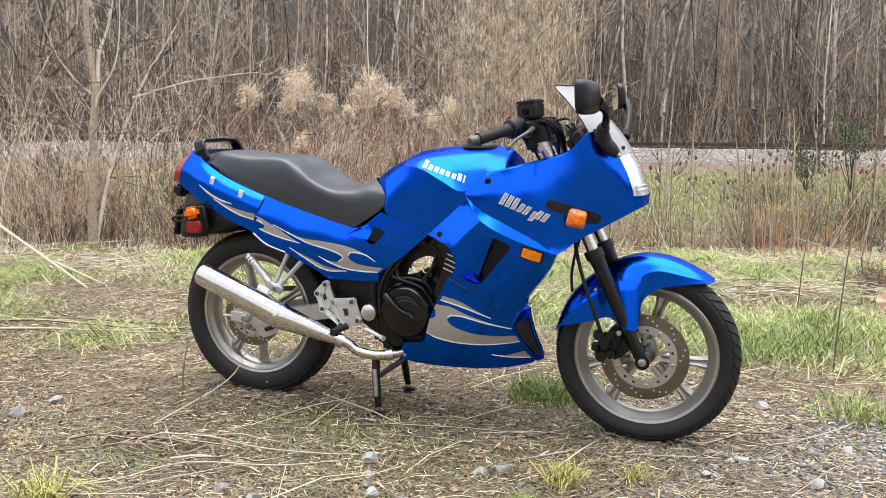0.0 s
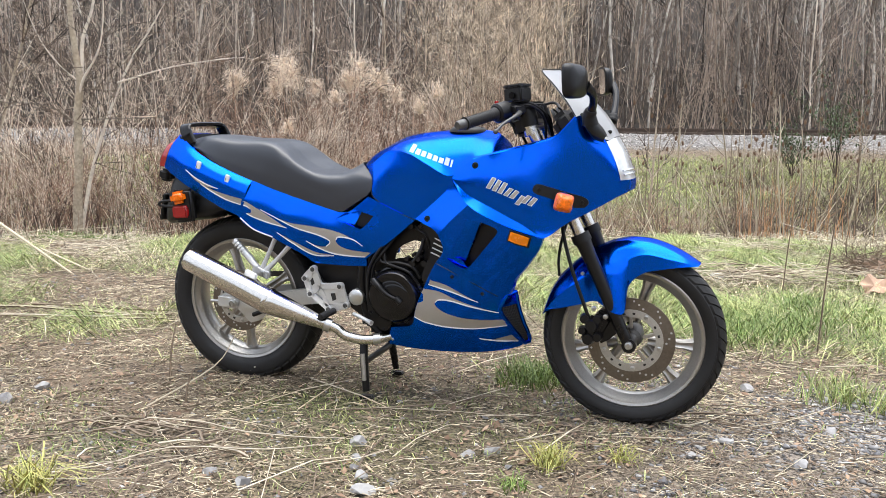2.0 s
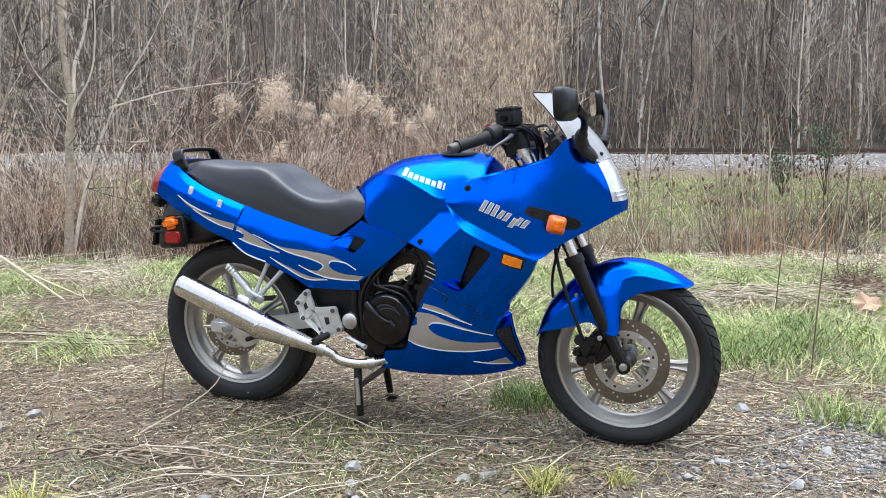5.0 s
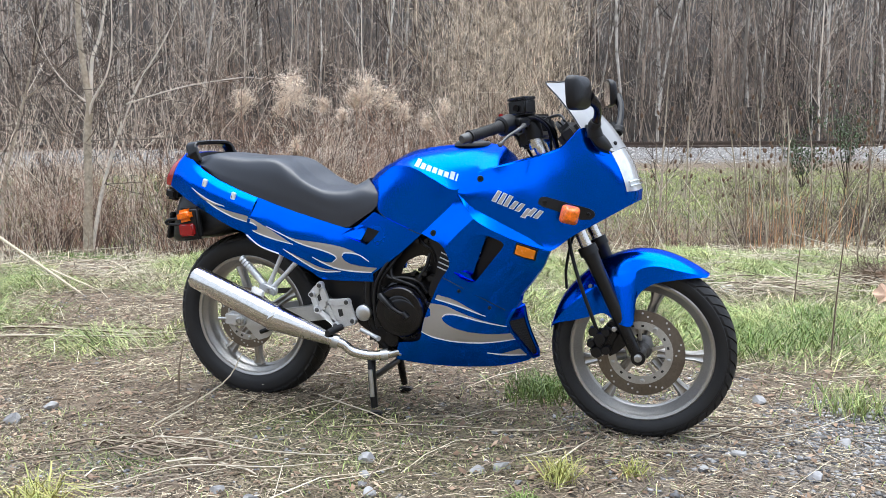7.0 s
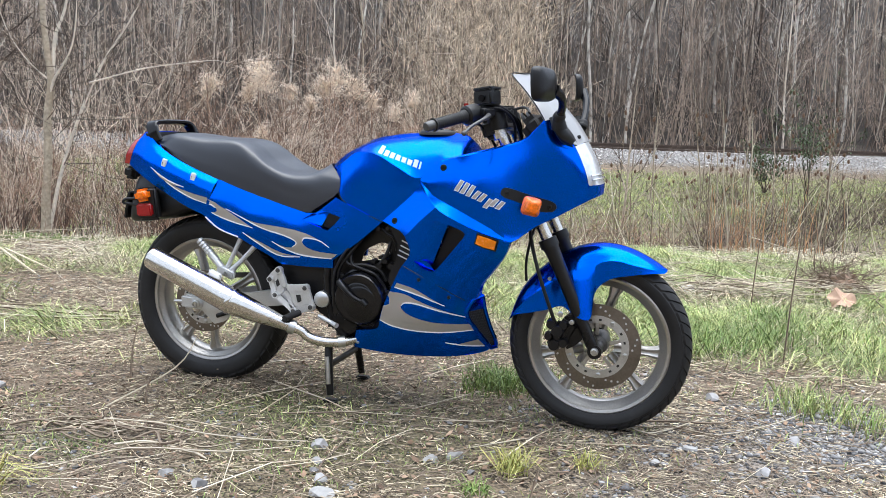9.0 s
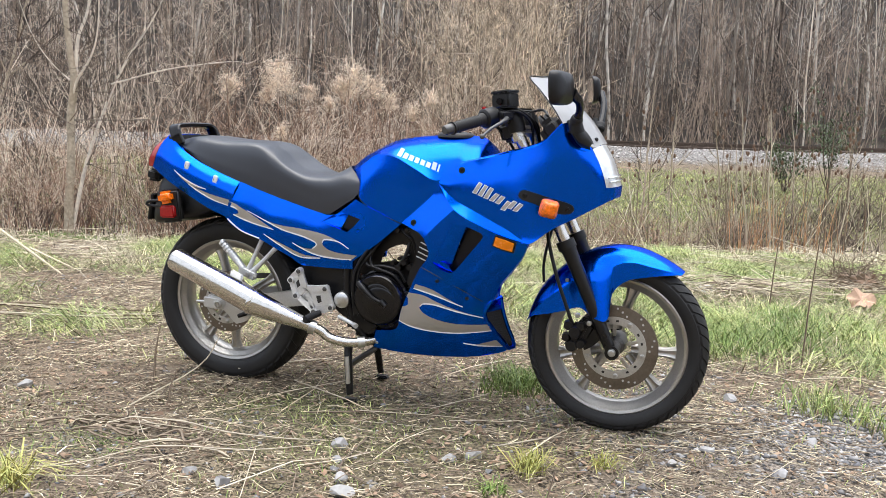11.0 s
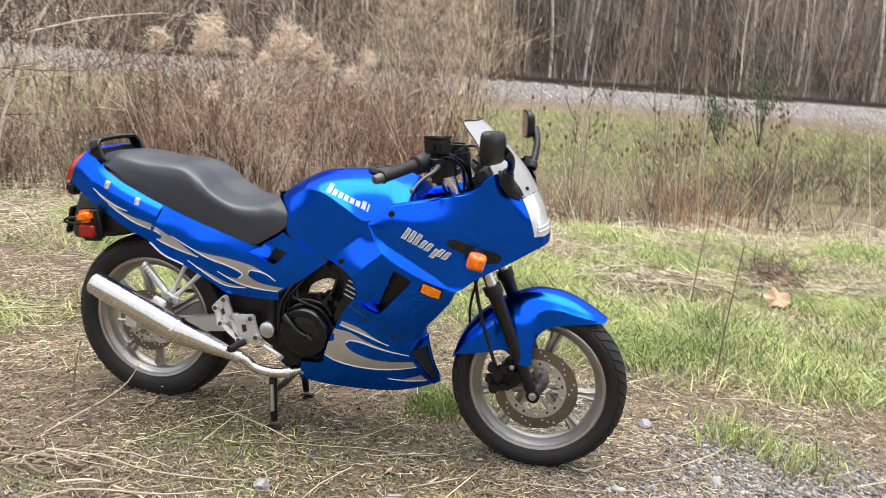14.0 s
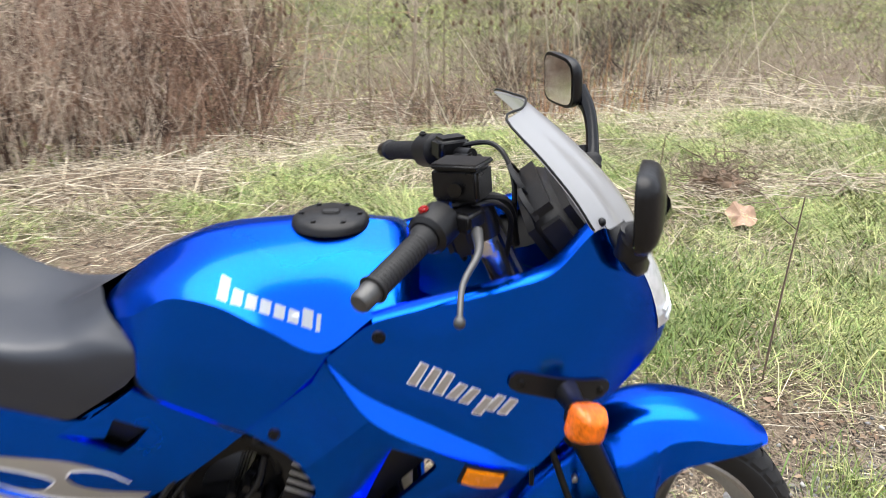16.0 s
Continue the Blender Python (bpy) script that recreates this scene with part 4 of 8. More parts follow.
    x, y = spots(40000, -7, 11, 5.4, 18, lambda x, y, q, s: np.clip(1.4 - (s - 5.4) / 1.9, 0.02, 1) * np.clip(0.55 + 1.2 * lumps(x + 4, y, 1.9), 0.08, 1), gen)
    n = len(x)
    stuff("dry_grass", *blades(x, y, height(x, y) - 0.01, gen.uniform(0.05, 0.20, n), gen.uniform(0.003, 0.008, n), gen.uniform(0.5, 2.0, n), gen), STRAW, "tan dry grass along the edge of the lot", "grass")


near_brush()


def stalk_tree():
    """The bare young tree at the edge of the lot."""
    q0, s0 = -2.99, 7.0
    x0, y0 = plan(q0, s0)
    top = thing("young_tree", x0, y0, float(height(np.array(x0), np.array(y0))) - 0.03, "bare young tree with smooth grey-brown bark and spreading limbs", "tree")
    gen = np.random.default_rng(5)

    def way(pts, ds=0.0):
        return [(DY * (q - q0) + DX * ds * i, -DX * (q - q0) + DY * ds * i, z + 0.03) for i, (q, z) in enumerate(pts)]

    trunk = tube(way([(-2.99, -0.06), (-2.98, 0.34), (-2.95, 0.68), (-2.94, 1.05), (-2.9, 1.33), (-2.93, 1.6), (-2.95, 2.0), (-2.9, 2.9), (-2.95, 4.2)]), [0.046, 0.036, 0.033, 0.031, 0.030, 0.024, 0.021, 0.017, 0.006], 10)
    part("trunk", trunk, TANBARK, top)
    limbs = [
        ([(-2.9, 1.3), (-2.89, 1.47), (-2.87, 1.7), (-2.8, 1.9), (-2.72, 2.3), (-2.55, 3.2)], 0.03, 0.02),
        ([(-2.93, 1.12), (-2.87, 1.33), (-2.74, 1.52), (-2.67, 1.7), (-2.63, 2.0), (-2.6, 2.8)], 0.018, -0.03),
        ([(-2.98, 0.0), (-2.87, 0.57), (-2.72, 1.06), (-2.54, 1.49), (-2.33, 1.84), (-2.1, 2.3)], 0.026, 0.05),
        ([(-2.6, 1.32), (-2.17, 1.45), (-1.84, 1.51), (-1.58, 1.54), (-1.41, 1.5)], 0.011, 0.03),
        ([(-2.93, 1.02), (-2.3, 1.04), (-1.96, 1.11), (-1.77, 1.23)], 0.008, 0.02),
        ([(-2.92, 1.33), (-3.12, 1.51), (-3.27, 1.74), (-3.4, 2.1)], 0.011, 0.03),
        ([(-2.94, 0.98), (-3.14, 1.12), (-3.42, 1.15), (-3.7, 1.14)], 0.008, -0.05)]
    out = []
    for pts, r, ds in limbs:
        w = way(pts, ds)
        part("limb", tube(w, [0.68 * r * (1 - 0.75 * i / (len(w) - 1)) for i in range(len(w))], 7), LIMB if r > 0.0105 else BARK, top)
        for _ in range(26):
            i = gen.integers(1, len(w))
            a, b = np.array(w[i - 1]), np.array(w[i])
            d = b - a
            grow(a + d * gen.uniform(), d / np.linalg.norm(d) * 0.5 + gen.normal(0, 0.6, 3), gen.uniform(0.25, 0.9), 0.004, 1, gen, out, 0.22, 3, 0.55, 0.06, 5, 0.5, 0.0018)
    v, f = sticks(*bunch(out))
    ob = new("crown", np_mesh("crown", v, f, TWIG))
    ob.parent = top


stalk_tree()


def sapling(q, s, tall, r, label, seed, name="sapling"):
    x, y = plan(q, s)
    top = thing(name, x, y, float(height(np.array(x), np.array(y))) - 0.02, label, "sapling", "saplings in the field")
    gen, out = np.random.default_rng(seed), []
    grow((0, 0, 0), (gen.normal(0, 0.05), gen.normal(0, 0.05), 1), tall, r, 2, gen, out, 0.10, 14, 0.45, 0.05, 9, 0.28)
    p0, p1, r0, r1 = bunch(out)
    big = r0 > r * 0.3
    for nm, pick, mat in (("trunk", big, TANBARK), ("crown", ~big, TWIG)):
        ob = new(nm, np_mesh(nm, *sticks(p0[pick], p1[pick], r0[pick], r1[pick], 5), mat))
        ob.parent = top


for i, (q, s, tall) in enumerate([(2.45, 9.2, 1.9), (4.6, 15.5, 2.6), (6.1, 17, 2.4), (3.9, 10.2, 1.3), (5.2, 11.5, 1.6), (-0.6, 13, 4.2), (0.9, 13.5, 4.0), (0.3, 15, 4.6), (-5.3, 9.0, 3.4), (-4.3, 8.0, 2.9), (7.6, 18.5, 2.6)]):
    sapling(q, s, tall, 0.010 + 0.004 * tall, "thin bare sapling with upright twigs", 60 + i)


def plume_plants():
    """Tall dry weeds with pale feathery seed heads."""
    gen = np.random.default_rng(31)
    for q, s, z, w in [(-1.63, 7.0, 1.23, 0.10), (-1.25, 7.1, 1.36, 0.13), (-1.36, 7.3, 1.2, 0.09), (-0.60, 7.0, 1.33, 0.12), (-0.45, 7.2, 1.27, 0.10), (0.05, 7.3, 1.18, 0.07), (-0.86, 7.5, 1.12, 0.06), (-1.16, 6.8, 0.86, 0.06), (-1.05, 7.6, 1.22, 0.07), (-1.15, 6.9, 1.30, 0.11), (-0.68, 6.95, 1.25, 0.10), (-0.30, 7.1, 1.14, 0.08), (-0.10, 7.0, 1.05, 0.07)]:
        x, y = plan(q, s)
        g = float(height(np.array(x), np.array(y)))
        top = thing("goldenrod", x, y, g - 0.01, "tall dry weed with a pale feathery seed plume", "weed", "dry plumed weeds")
        part("stem", tube([(0, 0, 0), (gen.normal(0, 0.03), gen.normal(0, 0.03), (z - g) * 0.5), (0, 0, z - g)], [0.005, 0.004, 0.002], 5), REDTWIG, top)
        out = []
        for _ in range(95):
            o = np.array([0, 0, z - g + gen.uniform(-1.3, 0.4) * w])
            grow(o, (gen.normal(0, 1), gen.normal(0, 1), gen.uniform(-0.1, 1.0)), gen.uniform(0.5, 1.35) * w * 0.85, 0.0034, 1, gen, out, 0.35, 7, 0.6, -0.03, 4, 0.45, 0.0026)
        ob = new("seed_plume", np_mesh("seed_plume", *sticks(*bunch(out)), PLUME))
        ob.parent = top


plume_plants()


def teasels():
    gen = np.random.default_rng(41)
    head = bmesh.new()
    revs = [(0.0, -0.024), (0.009, -0.020), (0.0135, -0.004), (0.0125, 0.010), (0.008, 0.024), (0.0, 0.029)]
    revolve(revs, n=8, bm=head)
    bmesh.ops.rotate(head, verts=head.verts, matrix=Matrix.Rotation(radians(90), 3, "X"))
    tube([(0, 0, 0.028), (0, 0, 0.040)], [0.002, 0.0004], 4, bm=head)
    for k in range(34):
        a, h = k * 2.4, -0.020 + 0.044 * k / 33
        r = 0.0125 * math.sqrt(max(1 - (h / 0.03) ** 2, 0.05))
        tube([(r * 0.8 * math.cos(a), r * 0.8 * math.sin(a), h), ((r + 0.008) * math.cos(a), (r + 0.008) * math.sin(a), h + 0.006)], [0.0011, 0.0003], 3, bm=head)
    bmesh.ops.scale(head, vec=(0.8, 0.8, 0.8), verts=head.verts)
    data = None
    plants = [(2.62, 7.0, 1.22), (2.63, 7.3, 1.1), (1.95, 7.0, 1.13), (1.86, 7.1, 1.1), (2.92, 7.2, 1.17), (3.62, 7.3, 1.28), (3.66, 7.0, 1.1), (2.3, 7.6, 0.72), (3.0, 7.5, 0.8), (3.75, 8.0, 0.95), (3.3, 7.9, 0.6), (2.75, 8.1, 0.55), (1.5, 7.4, 0.95), (0.95, 7.6, 1.0), (3.95, 7.6, 1.2), (3.45, 8.3, 0.85), (2.1, 8.2, 0.5), (0.5, 7.5, 0.9), (3.15, 7.5, 1.15), (3.35, 7.2, 1.32), (3.2, 8.2, 0.75), (2.9, 7.9, 0.5), (4.05, 7.9, 1.3), (3.85, 7.2, 0.8)]
    for q, s, z in plants:
        x, y = plan(q, s)
        g = float(height(np.array(x), np.array(y)))
        top = thing("teasel", x, y, g - 0.01, "dry brown teasel with spiny heads on thin stems", "teasel", "dry teasels")
        t = z - g
        part("stem", tube([(0, 0, 0), (gen.normal(0, 0.02), gen.normal(0, 0.02), t * 0.55), (0, 0, t - 0.03)], [0.005, 0.0035, 0.002], 5), BROWNSTALK, top)
        tips = [(0.0, 0.0, t)]
        for _ in range(gen.integers(2, 6)):
            a, h, l = gen.uniform(0, 2 * math.pi), t * gen.uniform(0.45, 0.8), gen.uniform(0.08, 0.25)
            tip = (l * math.cos(a), l * math.sin(a), min(h + l * 1.1, t + 0.02))
            part("side_stem", tube([(0, 0, h), (tip[0] * 0.7, tip[1] * 0.7, h + (tip[2] - h) * 0.4), tip], [0.0025, 0.002, 0.0015], 4, 3), BROWNSTALK, top)
            tips.append((tip[0], tip[1], tip[2] + 0.03))
        for tip in tips:
            if data is None:
                ob = part("seed_head", head, TEASEL, top)
                data = ob.data
            else:
                ob = new("seed_head", data)
                ob.parent = top
            ob.matrix_basis = pose(*tip, gen.uniform(-15, 15), gen.uniform(-15, 15), 0)


teasels()


def evergreens():
    gen = np.random.default_rng(51)
    for q, s, w, t in [(8.95, 18.2, 0.75, 1.95), (8.1, 18.5, 0.5, 1.05)]:
        x, y = plan(q, s)
        top = thing("evergreen_bush", x, y, float(height(np.array(x), np.array(y))) - 0.02, "small dark-green leafy evergreen bush", "bush", "evergreen bushes")
        out = []
        for _ in range(9):
            grow((0, 0, 0), (gen.normal(0, 0.3), gen.normal(0, 0.3), 1), t * gen.uniform(0.7, 1.1), 0.012, 1, gen, out, 0.2, 4, 0.5, 0.05, 5, 0.5)
        ob = new("stem", np_mesh("stem", *sticks(*bunch(out)), TWIG))
        ob.parent = top
        a = np.array(out)
        pick = a[gen.integers(0, len(a), 900)]
        c = pick[:, 3:6] + gen.normal(0, 0.06, (900, 3))
        c = c[c[:, 2] > t * 0.3]
        n = len(c)
        v, f = blades(c[:, 0], c[:, 1], c[:, 2], gen.uniform(0.04, 0.08, n), gen.uniform(0.02, 0.04, n), gen.uniform(0.5, 1.8, n), gen)
        ob = new("leaves", np_mesh("leaves", v, f, EVERGREEN))
        ob.parent = top


evergreens()


# ---- single things on the ground ----
def lone_stone(x, y, size, seed, mat=STONE, label="pale angular limestone lump on the litter", rz=0):
    bm = bmesh.new()
    bmesh.ops.create_icosphere(bm, subdivisions=2, radius=1)
    gen = random.Random(seed)
    cuts = [(Vector((gen.gauss(0, 1), gen.gauss(0, 1), gen.gauss(0, 1))).normalized(), gen.uniform(0.5, 0.8)) for _ in range(9)]
    for v in bm.verts:
        for d, k in cuts:
            e = v.co.dot(d) - k
            if e > 0:
                v.co -= d * e
        v.co = Vector((v.co.x * size[0], v.co.y * size[1], v.co.z * size[2]))
    ob = tagged(part("stone", bm, mat, smooth=25), label, "stone", "loose stones")
    ob.matrix_basis = pose(x, y, float(height(np.array(x), np.array(y))) + size[2] * 0.4, 0, 0, rz)


LIGHTSTONE = material("pale_limestone", (0.36, 0.355, 0.345), 0.85, 0, 0.2, 70, 14, bump=0.002)
for i, (x, y, w) in enumerate([(0.99, -0.47, 0.022), (1.05, -0.42, 0.025), (0.76, -0.71, 0.026), (0.70, -0.60, 0.018), (0.80, -0.78, 0.03), (1.12, -0.50, 0.012), (0.48, -0.84, 0.03), (0.66, -0.50, 0.03), (1.70, -0.09, 0.022), (2.01, 0.07, 0.03), (1.82, 0.02, 0.018), (-0.63, -0.55, 0.035), (-0.62, -0.39, 0.03), (-0.3, 0.13, 0.03), (1.77, 0.44, 0.03), (0.72, -0.66, 0.016), (0.35, -0.80, 0.02), (1.9, -0.2, 0.025), (1.6, -0.25, 0.02)]):
    lone_stone(x, y, (w * 1.2, w * 0.9, w * 0.75), i, LIGHTSTONE if i in (0, 1, 2, 4, 8, 12) else STONE, rz=i * 47)
lone_stone(1.655, 2.67, (0.075, 0.05, 0.03), 77, WHITE, "white scrap half hidden in the grass")


def long_stick(name, pts, r, mat, label):
    pts = [(x, y, float(height(np.array(x), np.array(y))) + dz) for x, y, dz in pts]
    return tagged(part(name, tube(pts, [r] + [r * 0.8] * (len(pts) - 2) + [r * 0.4], 6), mat), label, "stick", "fallen sticks")


for pts, r in (([(-1.99, 1.268, -0.012), (-2.967, 1.563, 0.285), (-3.432, 1.719, 0.417)], 0.010), ([(-1.946, 1.384, -0.012), (-2.392, 1.446, 0.092)], 0.006)):
    tagged(part("fallen_stick", tube(pts, [r * 0.6] + [r] * (len(pts) - 1), 8, 3), PALE), "long pale fallen branch leaning over the grass", "stick", "fallen sticks")
bend = random.Random(8)
stalk_lines = [((-0.32, -0.80), (0.30, -0.52), 0.0034), ((-0.22, -0.55), (0.30, -0.60), 0.0036), ((-0.05, -0.55), (0.62, -0.50), 0.0028), ((0.72, -0.46), (0.83, -0.74), 0.0032), ((0.45, -0.30), (1.10, 0.02), 0.0036), ((0.62, -0.26), (1.22, -0.02), 0.003), ((-0.1, -0.95), (0.6, -0.55), 0.0028), ((1.55, 0.05), (2.0, 0.33), 0.0045), ((0.16, -0.77), (0.24, -1.0), 0.0032), ((-1.9, 0.30), (-0.75, 0.72), 0.008), ((-2.1, 0.15), (-0.9, 0.60), 0.0065), ((-1.6, 0.55), (-0.6, 0.78), 0.0055), ((-1.75, 0.22), (-1.1, 0.40), 0.006), ((-1.35, 0.42), (-0.7, 0.56), 0.005), ((-2.0, 0.42), (-1.45, 0.60), 0.007), ((-0.10, -0.68), (0.42, -0.66), 0.0032)]
for k in range(16):
    x, y, a, l = bend.uniform(-0.30, 0.15), bend.uniform(-0.72, -0.56), bend.gauss(0.05, 0.25), bend.uniform(0.12, 0.42)
    stalk_lines.append(((x, y), (x + l * math.cos(a), y + l * math.sin(a)), bend.uniform(0.0022, 0.0052)))
for k in range(10):
    x, y, a, l = bend.uniform(1.45, 1.75), bend.uniform(-0.02, 0.15), bend.gauss(0.3, 0.3), bend.uniform(0.2, 0.5)
    stalk_lines.append(((x, y), (x + l * math.cos(a), y + l * math.sin(a)), bend.uniform(0.0018, 0.003)))
for i, (a, b, r) in enumerate(stalk_lines):
    way = []
    for u in (0, 0.25, 0.5, 0.75, 1):
        k = 0.035 if 0 < u < 1 else 0
        way.append((a[0] + (b[0] - a[0]) * u + bend.gauss(0, k), a[1] + (b[1] - a[1]) * u + bend.gauss(0, k), 0.010 + bend.uniform(0, 0.02)))
    long_stick("dry_stalk", way, r, (BROWNSTALK, STRAW, PALE, BROWNSTALK)[i % 4], "dry weed stalk lying on the litter")
for x, y, t in [(2.06, 1.0, 0.62), (2.0, 2.2, 0.5), (-0.26, -0.15, 0.22), (-0.05, -0.35, 0.12), (1.34, -0.9, 0.2)]:
    g = float(height(np.array(x), np.array(y)))
    tagged(part("standing_stalk", tube([(x, y, g), (x + 0.01, y, g + t * 0.5), (x + 0.03, y + 0.01, g + t)], [0.004, 0.0032, 0.002], 6), BROWNSTALK), "thin brown stalk standing upright in the ground", "stalk", "upright stalks")
g0 = float(height(np.array(-0.22), np.array(-0.36)))
tagged(part("standing_stalk", tube([(-0.16, -0.42, g0), (0.0, -0.25, g0 + 0.11), (0.06, -0.20, g0 + 0.22)], [0.003, 0.0025, 0.0016], 6), PALE), "pale bent straw leaning before the rear tyre", "stalk", "upright stalks")


def grass_tuft(x, y, count, tall, wide, mat, label, lean=(0.3, 1.3), seed=1):
    gen = np.random.default_rng(seed)
    px, py = x + gen.normal(0, wide, count), y + gen.normal(0, wide, count)
    v, f = blades(px, py, height(px, py) - 0.004, gen.uniform(0.4, 1, count) * tall, gen.uniform(0.002, 0.005, count), gen.uniform(*lean, count), gen)
    tagged(new("grass_tuft", np_mesh("grass_tuft", v, f, mat)), label, "grass tuft", "grass tufts", "stuff")


TUFT = material("rich_green_blades", (0.10, 0.18, 0.035), 0.6, 0, 0.25, 30, 2, island=0.35, tint=(0.22, 0.28, 0.07))
YELLOW = material("yellowing_blades", (0.45, 0.40, 0.13), 0.7, 0, 0.25, 30, 2, island=0.3, tint=(0.30, 0.34, 0.10))
grass_tuft(1.02, 0.25, 420, 0.13, 0.06, TUFT, "dense dark-green grass tuft under the motorcycle", seed=1)
grass_tuft(1.12, 0.32, 260, 0.11, 0.06, TUFT, "dense dark-green grass tuft under the motorcycle", seed=2)
grass_tuft(-0.05, -1.03, 150, 0.15, 0.03, YELLOW, "splayed yellow-green grass tuft", (0.7, 1.9), 3)
grass_tuft(1.23, -0.46, 110, 0.12, 0.018, YELLOW, "splayed yellow-green grass tuft", (0.4, 1.7), 4)
grass_tuft(1.42, -0.35, 60, 0.09, 0.015, YELLOW, "small yellow-green grass tuft", (0.4, 1.7), 5)
grass_tuft(1.16, -0.62, 90, 0.05, 0.02, TUFT, "small green grass tuft", (0.5, 1.7), 6)
grass_tuft(2.1, 0.47, 300, 0.14, 0.08, GRASS, "pale green grass tuft at the gravel's edge", (0.3, 1.2), 7)
grass_tuft(2.3, 0.35, 240, 0.12, 0.08, GRASS, "pale green grass tuft at the gravel's edge", (0.3, 1.2), 8)
grass_tuft(0.02, -0.74, 110, 0.03, 0.06, TUFT, "flat green rosette among the straw", (0.8, 1.9), 9)
grass_tuft(*plan(-3.02, 6.72), 520, 0.13, 0.17, TUFT, "fresh green weeds at the foot of the young tree", (0.4, 1.5), 10)
grass_tuft(*plan(-2.55, 6.6), 260, 0.10, 0.14, TUFT, "fresh green weeds at the edge of the lot", (0.4, 1.5), 11)
for i, (x, y) in enumerate([(2.0, 1.35), (2.3, 1.5), (1.75, 1.2), (2.5, 1.2), (2.1, 1.75), (2.7, 1.7)]):
    grass_tuft(x, y, 420, 0.17, 0.11, GRASS if i % 2 else TUFT, "thick lush green grass tuft", (0.5, 1.7), 20 + i)


def brush_pile():
    gen = np.random.default_rng(61)
    x, y = 2.52, 2.82
    g = float(height(np.array(x), np.array(y)))
    top = thing("root_clump", x, y, g + 0.03, "brown clump of roots and dead stalks on the grass", "root clump")
    out = []
    for _ in range(190):
        grow(gen.normal(0, 0.09, 3) * (1, 1, 0.5) + (0, 0, 0.06), gen.normal(0, 1, 3) * (1, 1, 0.5) + (0, 0, 0.3), gen.uniform(0.08, 0.22), 0.004, 1, gen, out, 0.4, 3, 0.6, 0.0, 4, 0.5, 0.002)
    ob = new("root_tangle", np_mesh("root_tangle", *sticks(*bunch(out)), BROWNSTALK))
    ob.parent = top
    bm = bmesh.new()
    bmesh.ops.create_icosphere(bm, subdivisions=3, radius=0.15)
    for v in bm.verts:
        v.co *= 0.8 + 0.5 * noise.noise(v.co * 22)
        v.co.z = v.co.z * 0.7 + 0.03
    part("root_ball", bm, DEADLEAF, top)


brush_pile()


def fallen_leaf(x, y, size, rz):
    pts = []
    for k in range(30):
        a = 2 * math.pi * k / 30
        r = size * (0.86 + 0.12 * abs(math.cos(2.5 * a)) ** 0.7 + 0.09 * math.sin(3 * a + 1) + 0.10 * math.cos(a))
        pts.append((r * math.cos(a), r * math.sin(a)))
    bm = bmesh.new()
    c = bm.verts.new((0, 0, 0.02))
    ring = [bm.verts.new((p[0], p[1], 0.016 * math.sin(5 * math.atan2(p[1], p[0])) + 0.55 * (p[1] ** 2) / size)) for p in pts]
    for k in range(30):
        bm.faces.new((c, ring[k], ring[(k + 1) % 30]))
    bmesh.ops.subdivide_edges(bm, edges=bm.edges[:], cuts=1, use_grid_fill=True)
    thicken(bm, 0.0015)
    ob = tagged(part("fallen_leaf", bm, TANLEAF), "large curled tan fallen leaf lying on the grass", "leaf")
    ob.matrix_basis = pose(x, y, float(height(np.array(x), np.array(y))) + 0.055, 28, -12, rz)


fallen_leaf(2.483, 2.39, 0.078, 20)


# ---- the motorcycle: x forward from the rear axle, its right side at minus y ----
bike = thing("motorcycle", 0, 0, 0, "blue sports motorcycle with silver flame decals on its centre stand", "motorcycle")
FA, RA = (1.398, 0.0, 0.264), (0.0, 0.0, 0.282)


def bolt(x, y, z, r, parent, side=-1, mat=None, name="bolt", h=0.005):
    bm = revolve([(0, side * h), (r * 0.45, side * h), (r * 0.5, side * h * 0.55), (r * 0.62, side * h * 0.55), (r * 0.66, side * h), (r * 0.92, side * h * 0.8), (r, 0.0), (r, -side * 0.006)], (x, y, z), 18)
    return part(name, bm, mat or STEEL, parent)


